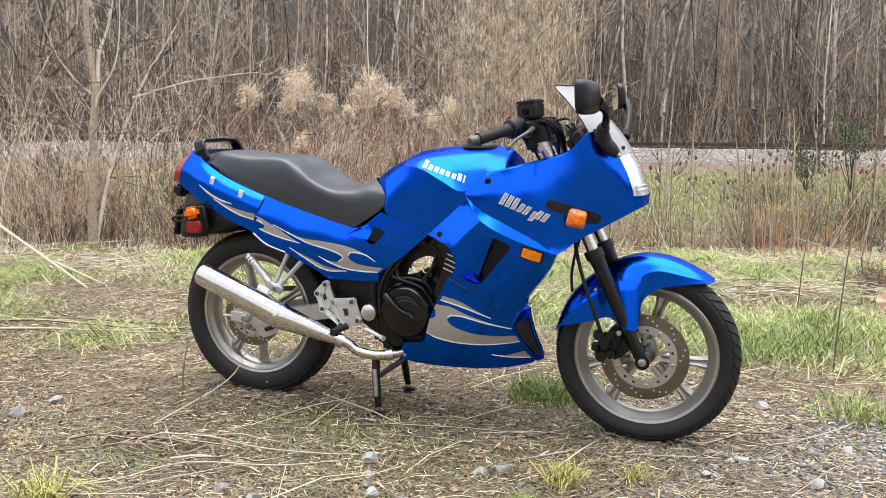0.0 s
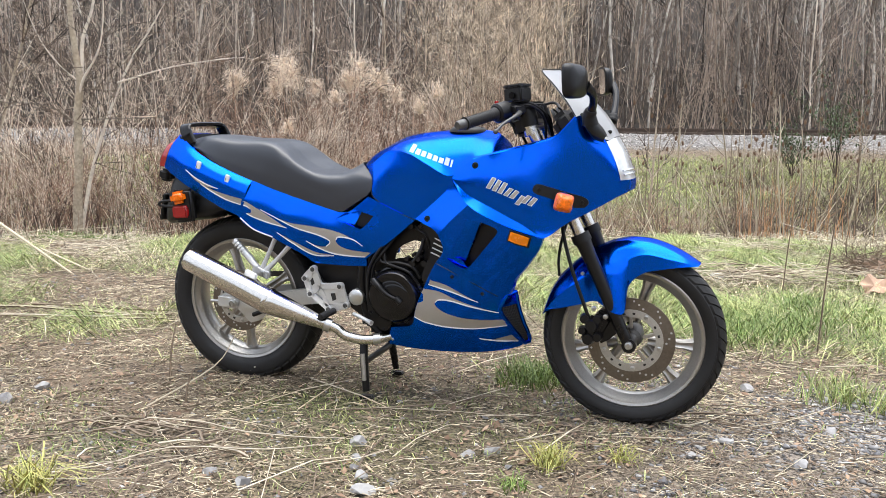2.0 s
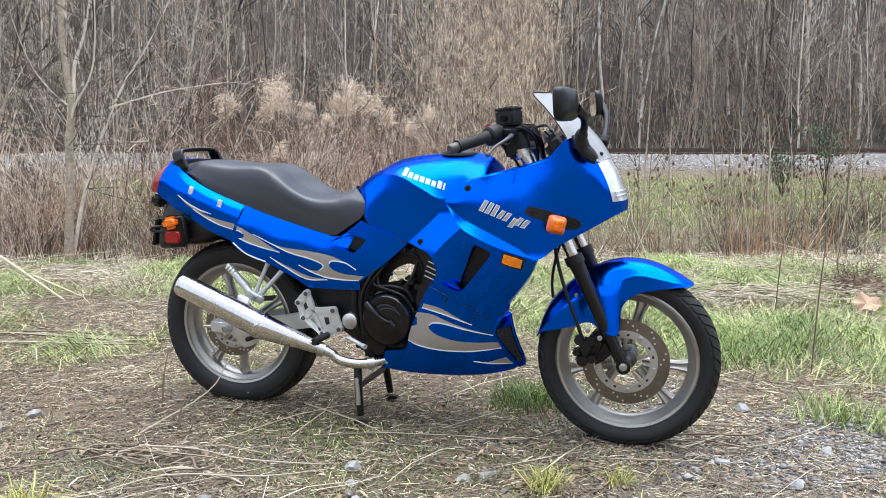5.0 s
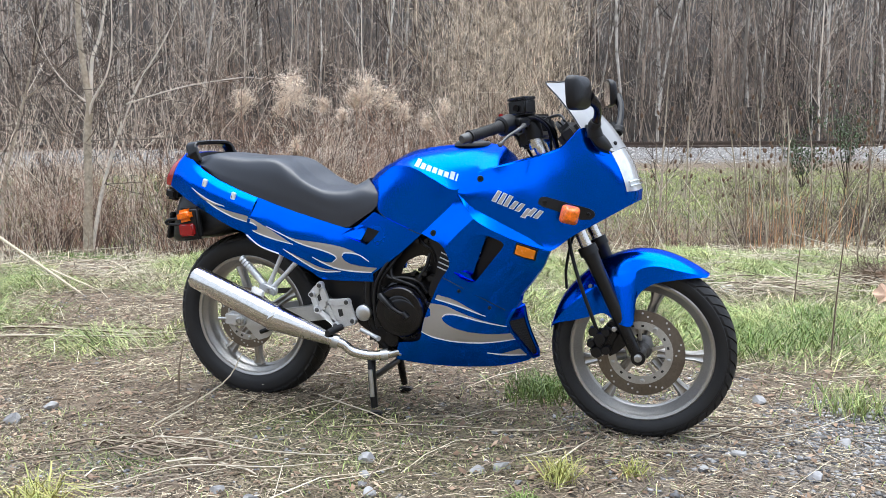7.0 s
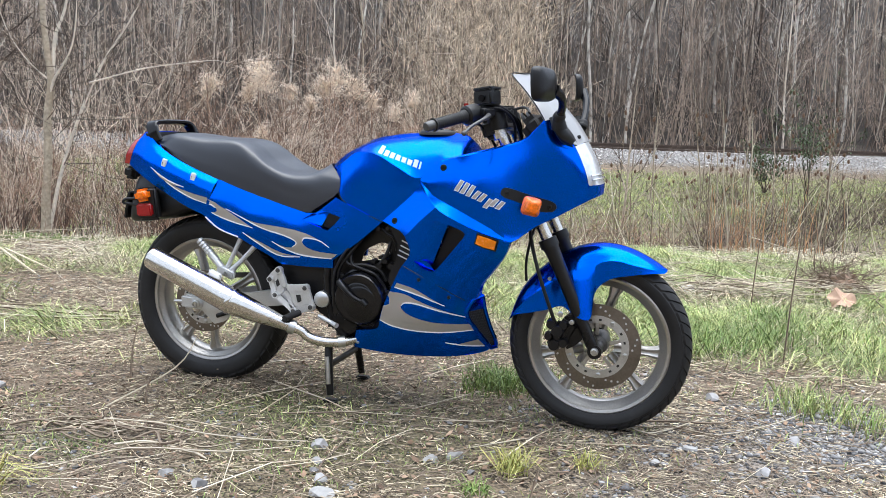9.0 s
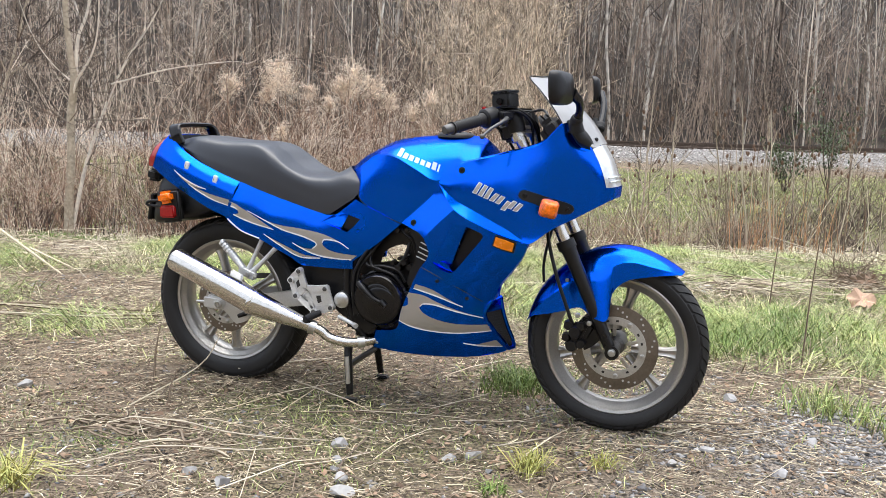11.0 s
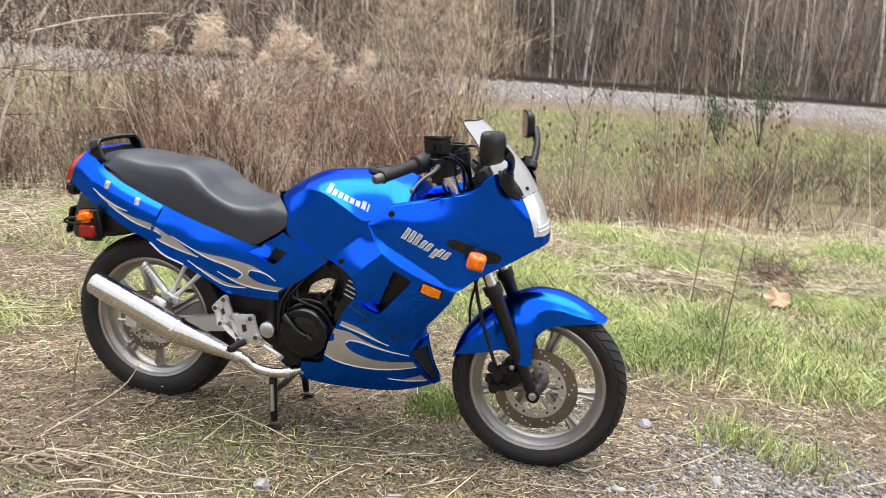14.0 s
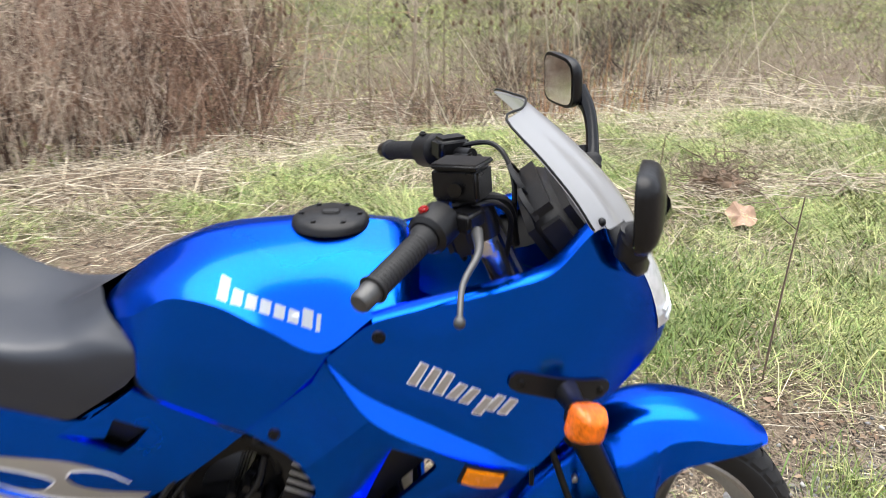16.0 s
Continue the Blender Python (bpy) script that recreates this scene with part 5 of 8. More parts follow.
# wheels
def wheel(name, c, radius, width, rim_r, rim_w, phase, disc_r, disc_y, hub_w, spoke_len):
    top = new(name)
    top.parent = bike
    tagged(top, "champagne three-spoke cast wheel with a black tyre")
    w = width / 2
    cx, cy, cz = c
    prof = [(rim_r - 0.006, -rim_w / 2 + 0.004), (rim_r + 0.006, -w * 0.80), (rim_r + 0.022, -w * 0.96), ((radius + rim_r) / 2 + 0.006, -w), (radius - 0.022, -w * 0.93), (radius - 0.010, -w * 0.75), (radius - 0.003, -w * 0.42), (radius, 0)]
    prof = [tuple(q) for q in catmull(prof, 3)]
    prof += [(r, -y) for r, y in reversed(prof[:-1])]
    tyre = part("tyre", revolve(prof, c, 96), RUBBER, top, "black rubber tyre with angled tread blocks")
    # raised tread blocks beside slanted grooves
    count = 46
    bm = bmesh.new()
    for k in range(count):
        for side in (-1, 1):
            a0 = 2 * math.pi * (k + (0.5 if side > 0 else 0)) / count
            da = 2 * math.pi / count * 0.74
            grid = []
            for u in (0, 0.5, 1):
                row = []
                for yy, rr, sh in ((0.04, 0.0034, 0.0), (0.42, 0.0028, 0.25), (0.74, -0.0040, 0.6), (0.93, -0.0150, 0.95)):
                    a = a0 + da * u + sh * 2 * math.pi / count
                    row.append(bm.verts.new((cx + (radius + rr) * math.cos(a), cy + side * w * yy, cz + (radius + rr) * math.sin(a))))
                grid.append(row)
            for i in range(2):
                for j in range(3):
                    bm.faces.new((grid[i][j], grid[i][j + 1], grid[i + 1][j + 1], grid[i + 1][j]))
    bmesh.ops.recalc_face_normals(bm, faces=bm.faces)
    out = bmesh.ops.extrude_face_region(bm, geom=bm.faces[:])
    for v in [g for g in out["geom"] if isinstance(g, bmesh.types.BMVert)]:
        d = Vector((v.co.x - cx, 0, v.co.z - cz)).normalized()
        v.co -= d * 0.007
    tagged(part("tread", bm, RUBBER, tyre), kind="stuff")
    h = rim_w / 2
    rp = [(rim_r + 0.004, -h), (rim_r + 0.006, -h - 0.004), (rim_r, -h - 0.008), (rim_r - 0.008, -h - 0.005), (rim_r - 0.012, -h + 0.004), (rim_r - 0.024, -h + 0.010), (rim_r - 0.029, -h + 0.020), (rim_r - 0.031, -0.014), (rim_r - 0.033, -0.008)]
    rp += [(r, -y) for r, y in reversed(rp)]
    rp += [(rim_r + 0.001, h - 0.003), (rim_r - 0.012, 0.012), (rim_r - 0.012, -0.012), (rim_r + 0.001, -h + 0.003)]
    rim = part("rim", revolve(rp, c, 96, closed=True), ALLOY, top, "champagne cast alloy rim")
    for k in range(3):
        for off in (-20, 20):
            a = radians(phase + 120 * k)
            b = radians(phase + 120 * k + off)
            ra, rb = 0.05, rim_r - 0.028
            p0 = Vector((ra * math.cos(a + (b - a) * 0.55), 0, ra * math.sin(a + (b - a) * 0.55)))
            p1 = Vector((rb * math.cos(b), 0, rb * math.sin(b)))
            d = (p1 - p0).normalized()
            n2 = Vector((-d.z, 0, d.x))
            bm = bmesh.new()
            rows = []
            for t in np.linspace(0, 1, 9):
                q = p0 + (p1 - p0) * t
                wd = 0.013 + 0.005 * (1 - t) + 0.020 * max(0, t - 0.72) ** 1.3 * 3
                hw = 0.016 - 0.004 * t
                rows.append([bm.verts.new((cx + q.x + n2.x * u * wd, cy + v * hw, cz + q.z + n2.z * u * wd)) for u, v in ((-1, -0.45), (-0.55, -1), (-0.2, -0.6), (0.2, -0.6), (0.55, -1), (1, -0.45), (1, 0.45), (0.55, 1), (-0.55, 1), (-1, 0.45))])
            for r0, r1 in zip(rows, rows[1:]):
                for i in range(10):
                    bm.faces.new((r0[i], r0[(i + 1) % 10], r1[(i + 1) % 10], r1[i]))
            bm.faces.new(rows[0])
            bm.faces.new(rows[-1])
            part("spoke", bm, ALLOY, rim, smooth=50)
    part("hub", revolve([(0.0, -hub_w), (0.016, -hub_w), (0.0175, -hub_w + 0.004), (0.0185, -0.040), (0.030, -0.032), (0.034, 0), (0.034, 0.025), (0.030, hub_w - 0.02), (0.026, hub_w), (0, hub_w)], c, 32), HUB, rim)
    disc = part("brake_disc", revolve([(disc_r * 0.70, -0.0025), (disc_r, -0.0025), (disc_r, 0.0025), (disc_r * 0.70, 0.0025)], (cx, disc_y, cz), 64, closed=True), DISC, top, "worn drilled steel brake disc")
    carrier = revolve([(disc_r * 0.56, -0.004), (disc_r * 0.735, -0.004), (disc_r * 0.735, 0.003), (disc_r * 0.56, 0.003)], (cx, disc_y, cz), 48, closed=True)
    for k in range(5):
        a = radians(72 * k + 20)
        arm = block((disc_r * 0.32, 0.006, 0.012), (cx + math.cos(a) * disc_r * 0.44, disc_y, cz + math.sin(a) * disc_r * 0.44), (0, -math.degrees(a), 0), 0.002)
        part("carrier_arm", arm, ALLOY, top)
    car = part("disc_carrier", carrier, CARRIER, top, "dull steel disc carrier")
    for k in range(5):
        a = radians(72 * k - 12)
        bolt(cx + math.cos(a) * disc_r * 0.66, disc_y - 0.004, cz + math.sin(a) * disc_r * 0.66, 0.0075, disc)
        # slots in the carrier
        for o in (26, 46):
            b = a + radians(o)
            part("carrier_slot", block((0.010, 0.004, 0.012), (cx + math.cos(b) * disc_r * 0.64, disc_y - 0.0035, cz + math.sin(b) * disc_r * 0.64), (0, -math.degrees(b), 0), 0.002), GRILLE, car)
    for k in range(9):
        for j in range(3):
            a = radians(36 * k + 8 * j)
            rr = disc_r * (0.80 + 0.065 * j)
            part("drill_hole", revolve([(0, -0.0006), (0.0035, -0.0006), (0.0035, 0.002)], (cx + math.cos(a) * rr, disc_y - 0.0024, cz + math.sin(a) * rr), 10), SILVER, disc)
    return top


front_wheel = wheel("front_wheel", FA, 0.283, 0.104, 0.220, 0.070, 96, 0.136, -0.057, 0.075, 0.15)
rear_wheel = wheel("rear_wheel", RA, 0.303, 0.130, 0.222, 0.085, 250, 0.112, -0.072, 0.085, 0.15)

# front end
for side in (-1, 1):
    y = 0.106 * side
    leg = part("fork_leg", tube([(1.236, y, 0.592), (1.243, y, 0.578), (1.262, y, 0.540), (1.36, y, 0.335), (1.388, y, 0.278), (1.396, y, 0.250)], [0.0255, 0.0262, 0.0225, 0.0195, 0.0185, 0.013], 20, 3), SATIN, bike, "satin black lower fork leg")
    part("dust_seal", tube([(1.232, y, 0.600), (1.244, y, 0.575)], [0.029, 0.030], 20), BLACK, leg)
    tubep = [(1.24, y, 0.585), (1.06, y, 0.945)]
    part("fork_tube", tube(tubep, 0.0185, 20), CHROME, bike, "polished steel fork tube")
    part("axle_clamp", tube([(1.398, y - side * 0.022, 0.262), (1.398, y + side * 0.016, 0.262)], 0.022, 20), SATIN, leg)
bolt(1.398, -0.125, 0.264, 0.0125, bike, name="axle_bolt", h=0.008)
part("axle", tube([(1.398, -0.124, 0.264), (1.398, 0.124, 0.264)], 0.0085, 14), STEEL, bike)
caliper = part("brake_caliper", block((0.085, 0.052, 0.055), (1.305, -0.088, 0.312), (0, -62, 0), 0.012), SATIN, bike, "black front brake caliper")
part("caliper_body", block((0.105, 0.030, 0.042), (1.285, -0.118, 0.305), (0, -68, 0), 0.012), SATIN, caliper)
part("caliper_piston", tube([(1.283, -0.126, 0.318), (1.283, -0.142, 0.318)], [0.021, 0.017], 18), SATIN, caliper)
part("caliper_piston", tube([(1.274, -0.126, 0.275), (1.274, -0.142, 0.275)], [0.020, 0.016], 18), SATIN, caliper)
for cx, cz, cr in ((1.262, 0.338, 0.017), (1.302, 0.282, 0.016), (1.300, 0.338, 0.015), (1.255, 0.300, 0.014)):
    part("caliper_boss", tube([(cx, -0.115, cz), (cx, -0.137, cz)], [cr, cr * 0.8], 16), SATIN, caliper)
part("caliper_bracket", prism([(1.30, 0.36), (1.345, 0.375), (1.375, 0.31), (1.335, 0.27), (1.31, 0.255), (1.295, 0.28)], -0.098, -0.085, 0.003), SATIN, caliper)
for x, z in ((1.288, 0.372), (1.325, 0.350), (1.262, 0.262)):
    bolt(x, -0.128, z, 0.008, caliper)
part("brake_hose", tube([(1.274, -0.126, 0.340), (1.258, -0.133, 0.385), (1.217, -0.128, 0.49), (1.180, -0.10, 0.60), (1.162, -0.06, 0.70)], 0.0058, 10), BLACK, bike, "black brake hose")
part("speedometer_cable", tube([(1.17, -0.085, 0.46), (1.168, -0.092, 0.52), (1.18, -0.085, 0.60), (1.20, -0.04, 0.68)], 0.0045, 8), BLACK, bike)
part("fork_brace", block((0.05, 0.20, 0.03), (1.19, 0, 0.665), (0, 27, 0), 0.008), SATIN, bike)

GUARD = [
    [(1.110, 0, 0.318), (1.112, -0.045, 0.322), (1.117, -0.064, 0.330), (1.126, -0.070, 0.343)],
    [(1.132, 0, 0.397), (1.138, -0.052, 0.393), (1.153, -0.076, 0.378), (1.178, -0.080, 0.355)],
    [(1.170, 0, 0.458), (1.178, -0.053, 0.452), (1.200, -0.080, 0.422), (1.237, -0.084, 0.372)],
    [(1.240, 0, 0.526), (1.246, -0.053, 0.517), (1.262, -0.083, 0.470), (1.288, -0.088, 0.388)],
    [(1.310, 0, 0.567), (1.314, -0.053, 0.556), (1.318, -0.098, 0.500), (1.340, -0.126, 0.366)],
    [(1.360, 0, 0.582), (1.362, -0.053, 0.571), (1.362, -0.092, 0.510), (1.379, -0.120, 0.366)],
    [(1.400, 0, 0.587), (1.400, -0.052, 0.575), (1.400, -0.080, 0.535), (1.386, -0.086, 0.442)],
    [(1.450, 0, 0.583), (1.450, -0.050, 0.571), (1.444, -0.077, 0.542), (1.427, -0.081, 0.484)],
    [(1.500, 0, 0.568), (1.500, -0.047, 0.556), (1.495, -0.072, 0.532), (1.490, -0.076, 0.500)],
    [(1.550, 0, 0.544), (1.550, -0.041, 0.534), (1.548, -0.060, 0.521), (1.544, -0.065, 0.508)],
    [(1.594, 0, 0.516), (1.593, -0.018, 0.514), (1.590, -0.032, 0.512), (1.586, -0.040, 0.510)]]
fender = net(GUARD, 5, 5, kinks=(2,))
net([r[:3] + [tuple(0.62 * a + 0.38 * b for a, b in zip(r[2], r[3]))] for r in GUARD], 5, 5, flip=True, bm=fender)
part("front_mudguard", fender, BLUE, bike, "glossy blue front mudguard", solid=0.003, smooth=28)
bolt(1.243, -0.086, 0.472, 0.006, bike, name="mudguard_bolt")

# tank
TANK = [
    [(0.462, 0, 0.782), (0.475, -0.05, 0.785), (0.505, -0.10, 0.785), (0.54, -0.128, 0.762), (0.556, -0.135, 0.735)],
    [(0.498, 0, 0.836), (0.508, -0.07, 0.830), (0.538, -0.128, 0.812), (0.560, -0.146, 0.762), (0.556, -0.150, 0.700)],
    [(0.548, 0, 0.873), (0.562, -0.088, 0.868), (0.598, -0.150, 0.852), (0.606, -0.160, 0.770), (0.596, -0.160, 0.668)],
    [(0.62, 0, 0.897), (0.635, -0.098, 0.888), (0.675, -0.163, 0.843), (0.668, -0.168, 0.750), (0.655, -0.165, 0.645)],
    [(0.74, 0, 0.909), (0.745, -0.104, 0.893), (0.755, -0.171, 0.805), (0.738, -0.174, 0.720), (0.714, -0.170, 0.624)],
    [(0.85, 0, 0.911), (0.85, -0.108, 0.889), (0.838, -0.182, 0.770), (0.828, -0.182, 0.742), (0.815, -0.178, 0.715)],
    [(0.905, 0, 0.909), (0.908, -0.104, 0.884), (0.912, -0.176, 0.824), (0.895, -0.174, 0.775), (0.875, -0.168, 0.735)],
    [(0.950, 0, 0.897), (0.952, -0.094, 0.872), (0.958, -0.155, 0.836), (0.942, -0.154, 0.785), (0.925, -0.148, 0.745)],
    [(0.978, 0, 0.845), (0.978, -0.08, 0.832), (0.978, -0.130, 0.812), (0.962, -0.130, 0.780), (0.945, -0.125, 0.750)]]
for i, (dx, dz) in enumerate(((0.012, -0.002), (0.024, -0.010), (0.026, -0.014), (0.018, -0.010), (0.005, -0.005))):
    TANK[i] = [(x + dx * k, y, z + dz * k) for (x, y, z), k in zip(TANK[i], (1, 1, 0.8, 0.2, 0))]
for i, dz in ((2, -0.006), (3, -0.011), (4, -0.014), (5, -0.013), (6, -0.008)):
    x, y, z = TANK[i][1]
    TANK[i][1] = (x, y, z + dz)
tank = part("fuel_tank", net(TANK, 6, 6, kinks=(2,), mirror=True), BLUE, bike, "glossy metallic blue fuel tank", smooth=30)
for sg in (-1, 1):
    part("tank_seam", tube([(r[-1][0], sg * (abs(r[-1][1]) + 0.001), r[-1][2]) for r in TANK[:5]], 0.0017, 6, 4), SATIN, tank)
cap = part("filler_cap", revolve([(0, 0.012), (0.030, 0.0125), (0.034, 0.010), (0.046, 0.010), (0.050, 0.007), (0.054, 0.004), (0.056, -0.004)], (0, 0, 0), 40), BLACK, bike, "black flush filler cap")
cap.matrix_basis = pose(0.838, 0, 0.9065, 90, 0, 0) @ Matrix.Scale(1.12, 4)
part("lock_cover", block((0.026, 0.004, 0.016), (0, 0.013, 0.0), bevel=0.002), GRILLE, cap)
for k in range(6):
    a = radians(60 * k)
    part("cap_screw", revolve([(0, 0.0125), (0.0035, 0.0125), (0.004, 0.009)], (0.041 * math.cos(a), 0, 0.041 * math.sin(a)), 10), SATIN, cap)

# seat
SEAT = [
    [(-0.205, 0, 0.860), (-0.195, -0.06, 0.856), (-0.165, -0.100, 0.845), (-0.140, -0.122, 0.838), (-0.130, -0.122, 0.832)],
    [(-0.10, 0, 0.878), (-0.09, -0.078, 0.872), (-0.065, -0.122, 0.850), (-0.048, -0.142, 0.815), (-0.042, -0.146, 0.788)],
    [(0.02, 0, 0.868), (0.03, -0.090, 0.862), (0.060, -0.130, 0.835), (0.085, -0.148, 0.780), (0.100, -0.151, 0.730)],
    [(0.14, 0, 0.863), (0.152, -0.098, 0.858), (0.180, -0.134, 0.825), (0.202, -0.150, 0.755), (0.222, -0.153, 0.693)],
    [(0.198, 0, 0.840), (0.214, -0.100, 0.833), (0.240, -0.137, 0.792), (0.265, -0.151, 0.730), (0.282, -0.153, 0.675)],
    [(0.254, 0, 0.792), (0.274, -0.103, 0.788), (0.300, -0.139, 0.760), (0.326, -0.151, 0.710), (0.347, -0.153, 0.658)],
    [(0.32, 0, 0.763), (0.345, -0.100, 0.758), (0.372, -0.139, 0.735), (0.392, -0.150, 0.690), (0.412, -0.152, 0.641)],
    [(0.385, 0, 0.758), (0.418, -0.098, 0.755), (0.450, -0.136, 0.734), (0.456, -0.149, 0.690), (0.447, -0.151, 0.637)],
    [(0.43, 0, 0.774), (0.465, -0.095, 0.768), (0.502, -0.132, 0.745), (0.494, -0.147, 0.702), (0.474, -0.149, 0.652)],
    [(0.462, 0, 0.792), (0.506, -0.094, 0.790), (0.552, -0.130, 0.755), (0.572, -0.140, 0.738), (0.536, -0.146, 0.694)]]
SEAT = [r[:1] + [(r[1][0], r[1][1] * 1.08, r[1][2] + 0.002), (r[2][0], r[2][1] * 1.03, r[2][2] + 0.009)] + r[3:] if 0 < i < 9 else r for i, r in enumerate(SEAT)]
part("seat", net(SEAT, 6, 6, mirror=True), VINYL, bike, "black vinyl stepped saddle", smooth=60)
part("seat_base", net([[(r[-1][0], 0, r[-1][2] - 0.004), (r[-1][0], r[-1][1] * 0.98, r[-1][2] - 0.004)] for r in SEAT], 6, 3, mirror=True), BLACK, bike)
def band(path, wide, thick, steps=5):
    """A flat bar with rounded edges swept along a path across the machine."""
    c = catmull(path, steps)
    bm = bmesh.new()
    rings = []
    for i, q in enumerate(c):
        d = Vector(c[min(i + 1, len(c) - 1)] - c[max(i - 1, 0)]).normalized()
        u = Vector((1, 0, 0.12))
        u = (u - d * u.dot(d)).normalized()
        n2 = d.cross(u)
        rings.append([bm.verts.new(Vector(q) + u * wide * a + n2 * thick * b) for a, b in ((-0.5, -0.25), (-0.4, -0.5), (0.4, -0.5), (0.5, -0.25), (0.5, 0.25), (0.4, 0.5), (-0.4, 0.5), (-0.5, 0.25))])
    for r0, r1 in zip(rings, rings[1:]):
        for i in range(8):
            bm.faces.new((r0[i], r0[(i + 1) % 8], r1[(i + 1) % 8], r1[i]))
    bm.faces.new(rings[0])
    bm.faces.new(rings[-1])
    return bm


rack = part("grab_rail", band([(-0.150, -0.118, 0.845), (-0.168, -0.117, 0.880), (-0.180, -0.104, 0.906), (-0.183, -0.05, 0.912), (-0.183, 0.05, 0.912), (-0.180, 0.104, 0.906), (-0.168, 0.117, 0.880), (-0.150, 0.118, 0.845)], 0.042, 0.015), GLOSS, bike, "black grab handle arching behind the seat")
part("grab_rail_foot", block((0.075, 0.245, 0.022), (-0.168, 0, 0.853), (0, 30, 0), 0.008), BLACK, rack)

# tail and side panels
TAIL = [
    [(0.112, -0.147, 0.731), (0.105, -0.170, 0.705), (0.095, -0.179, 0.668), (0.066, -0.172, 0.606)],
    [(0.03, -0.147, 0.757), (0.02, -0.171, 0.733), (0.010, -0.179, 0.700), (-0.005, -0.170, 0.632)],
    [(-0.045, -0.147, 0.785), (-0.055, -0.170, 0.763), (-0.07, -0.177, 0.730), (-0.085, -0.164, 0.670)],
    [(-0.125, -0.138, 0.828), (-0.135, -0.160, 0.800), (-0.15, -0.166, 0.765), (-0.165, -0.152, 0.708)],
    [(-0.180, -0.120, 0.866), (-0.198, -0.138, 0.833), (-0.212, -0.143, 0.795), (-0.228, -0.134, 0.740)],
    [(-0.205, -0.108, 0.876), (-0.226, -0.124, 0.843), (-0.246, -0.128, 0.805), (-0.268, -0.119, 0.762)]]
for sd in (False, True):
    tail = part("tail_fairing", net(TAIL, 6, 5, flip=sd), BLUE, bike, "glossy blue tail fairing")
part("tail_top", net([[(r[0][0], 0, r[0][2] + 0.004), (r[0][0], r[0][1] * 0.6, r[0][2] + 0.003), r[0]] for r in TAIL[3:]], 5, 4, mirror=True), BLUE, bike)
part("tail_light", net([[(-0.262, 0, 0.868), (-0.236, -0.082, 0.868), (-0.206, -0.108, 0.872)], [(-0.292, 0, 0.835), (-0.270, -0.098, 0.834), (-0.227, -0.125, 0.842)], [(-0.312, 0, 0.795), (-0.294, -0.102, 0.794), (-0.247, -0.129, 0.803)], [(-0.318, 0, 0.766), (-0.306, -0.094, 0.764), (-0.268, -0.119, 0.762)]], 5, 5, mirror=True), RED, bike, "red tail light lens")
side_half = plate_spline([(0.112, 0.731, 0.149), (0.10, 0.67, 0.179), (0.066, 0.603, 0.172), (0.27, 0.68, 0.152), (0.26, 0.62, 0.177), (0.194, 0.538, 0.168), (0.44, 0.634, 0.152), (0.40, 0.57, 0.172), (0.36, 0.455, 0.150), (0.538, 0.47, 0.152), (0.546, 0.691, 0.156), (0.714, 0.624, 0.170), (0.56, 0.58, 0.168), (0.62, 0.60, 0.168)])
side_loop = outline([(0.112, 0.729), (0.19, 0.703), (0.272, 0.679), (0.36, 0.655), (0.44, 0.634)], [(0.44, 0.634), (0.472, 0.637), (0.50, 0.655), (0.546, 0.691)], [(0.546, 0.691), (0.63, 0.657), (0.714, 0.624)], [(0.714, 0.624), (0.63, 0.552), (0.538, 0.485)], [(0.538, 0.485), (0.537, 0.458)], [(0.537, 0.458), (0.45, 0.455), (0.355, 0.456)], [(0.355, 0.456), (0.335, 0.463), (0.312, 0.481), (0.26, 0.507), (0.194, 0.538), (0.117, 0.563)], [(0.117, 0.563), (0.085, 0.582), (0.066, 0.604)], [(0.066, 0.604), (0.094, 0.668), (0.112, 0.729)], n=4)
scoop_hole = outline([(0.427, 0.612), (0.46, 0.632), (0.497, 0.647)], [(0.497, 0.647), (0.568, 0.629)], [(0.568, 0.629), (0.545, 0.602), (0.521, 0.582)], [(0.521, 0.582), (0.47, 0.598), (0.427, 0.612)], n=3)
scoop_slope = outline([(0.427, 0.612), (0.46, 0.632), (0.497, 0.647), (0.512, 0.643)], [(0.512, 0.643), (0.488, 0.593)], [(0.488, 0.593), (0.457, 0.602), (0.427, 0.612)], n=3)
scoop_dark = outline([(0.512, 0.643), (0.568, 0.629)], [(0.568, 0.629), (0.545, 0.602), (0.521, 0.582)], [(0.521, 0.582), (0.488, 0.593)], [(0.488, 0.593), (0.512, 0.643)], n=3)
for sd in (-1, 1):
    sp = part("side_panel", panel(side_loop, side_half, [scoop_hole], sd), BLUE, bike, "glossy blue side panel under the seat")
    # floor of the scoop falls in towards its rear edge
    for nm, loop, mt in (("scoop_floor", scoop_slope, BLUE), ("scoop_mouth", scoop_dark, BLACK)):
        v, f = fill(loop, (), 0.012)
        bm = bmesh.new()
        vs = []
        for q in v:
            k = 1.0 if mt is BLACK else min(max((q[0] + 0.35 * (q[1] - 0.6) - 0.43) / 0.075, 0), 1)
            vs.append(bm.verts.new((q[0], sd * (side_half(q[0], q[1]) - 0.003 - 0.030 * k ** 1.2), q[1])))
        for t in f:
            bm.faces.new([vs[i] for i in t])
        part(nm, bm, mt, sp)

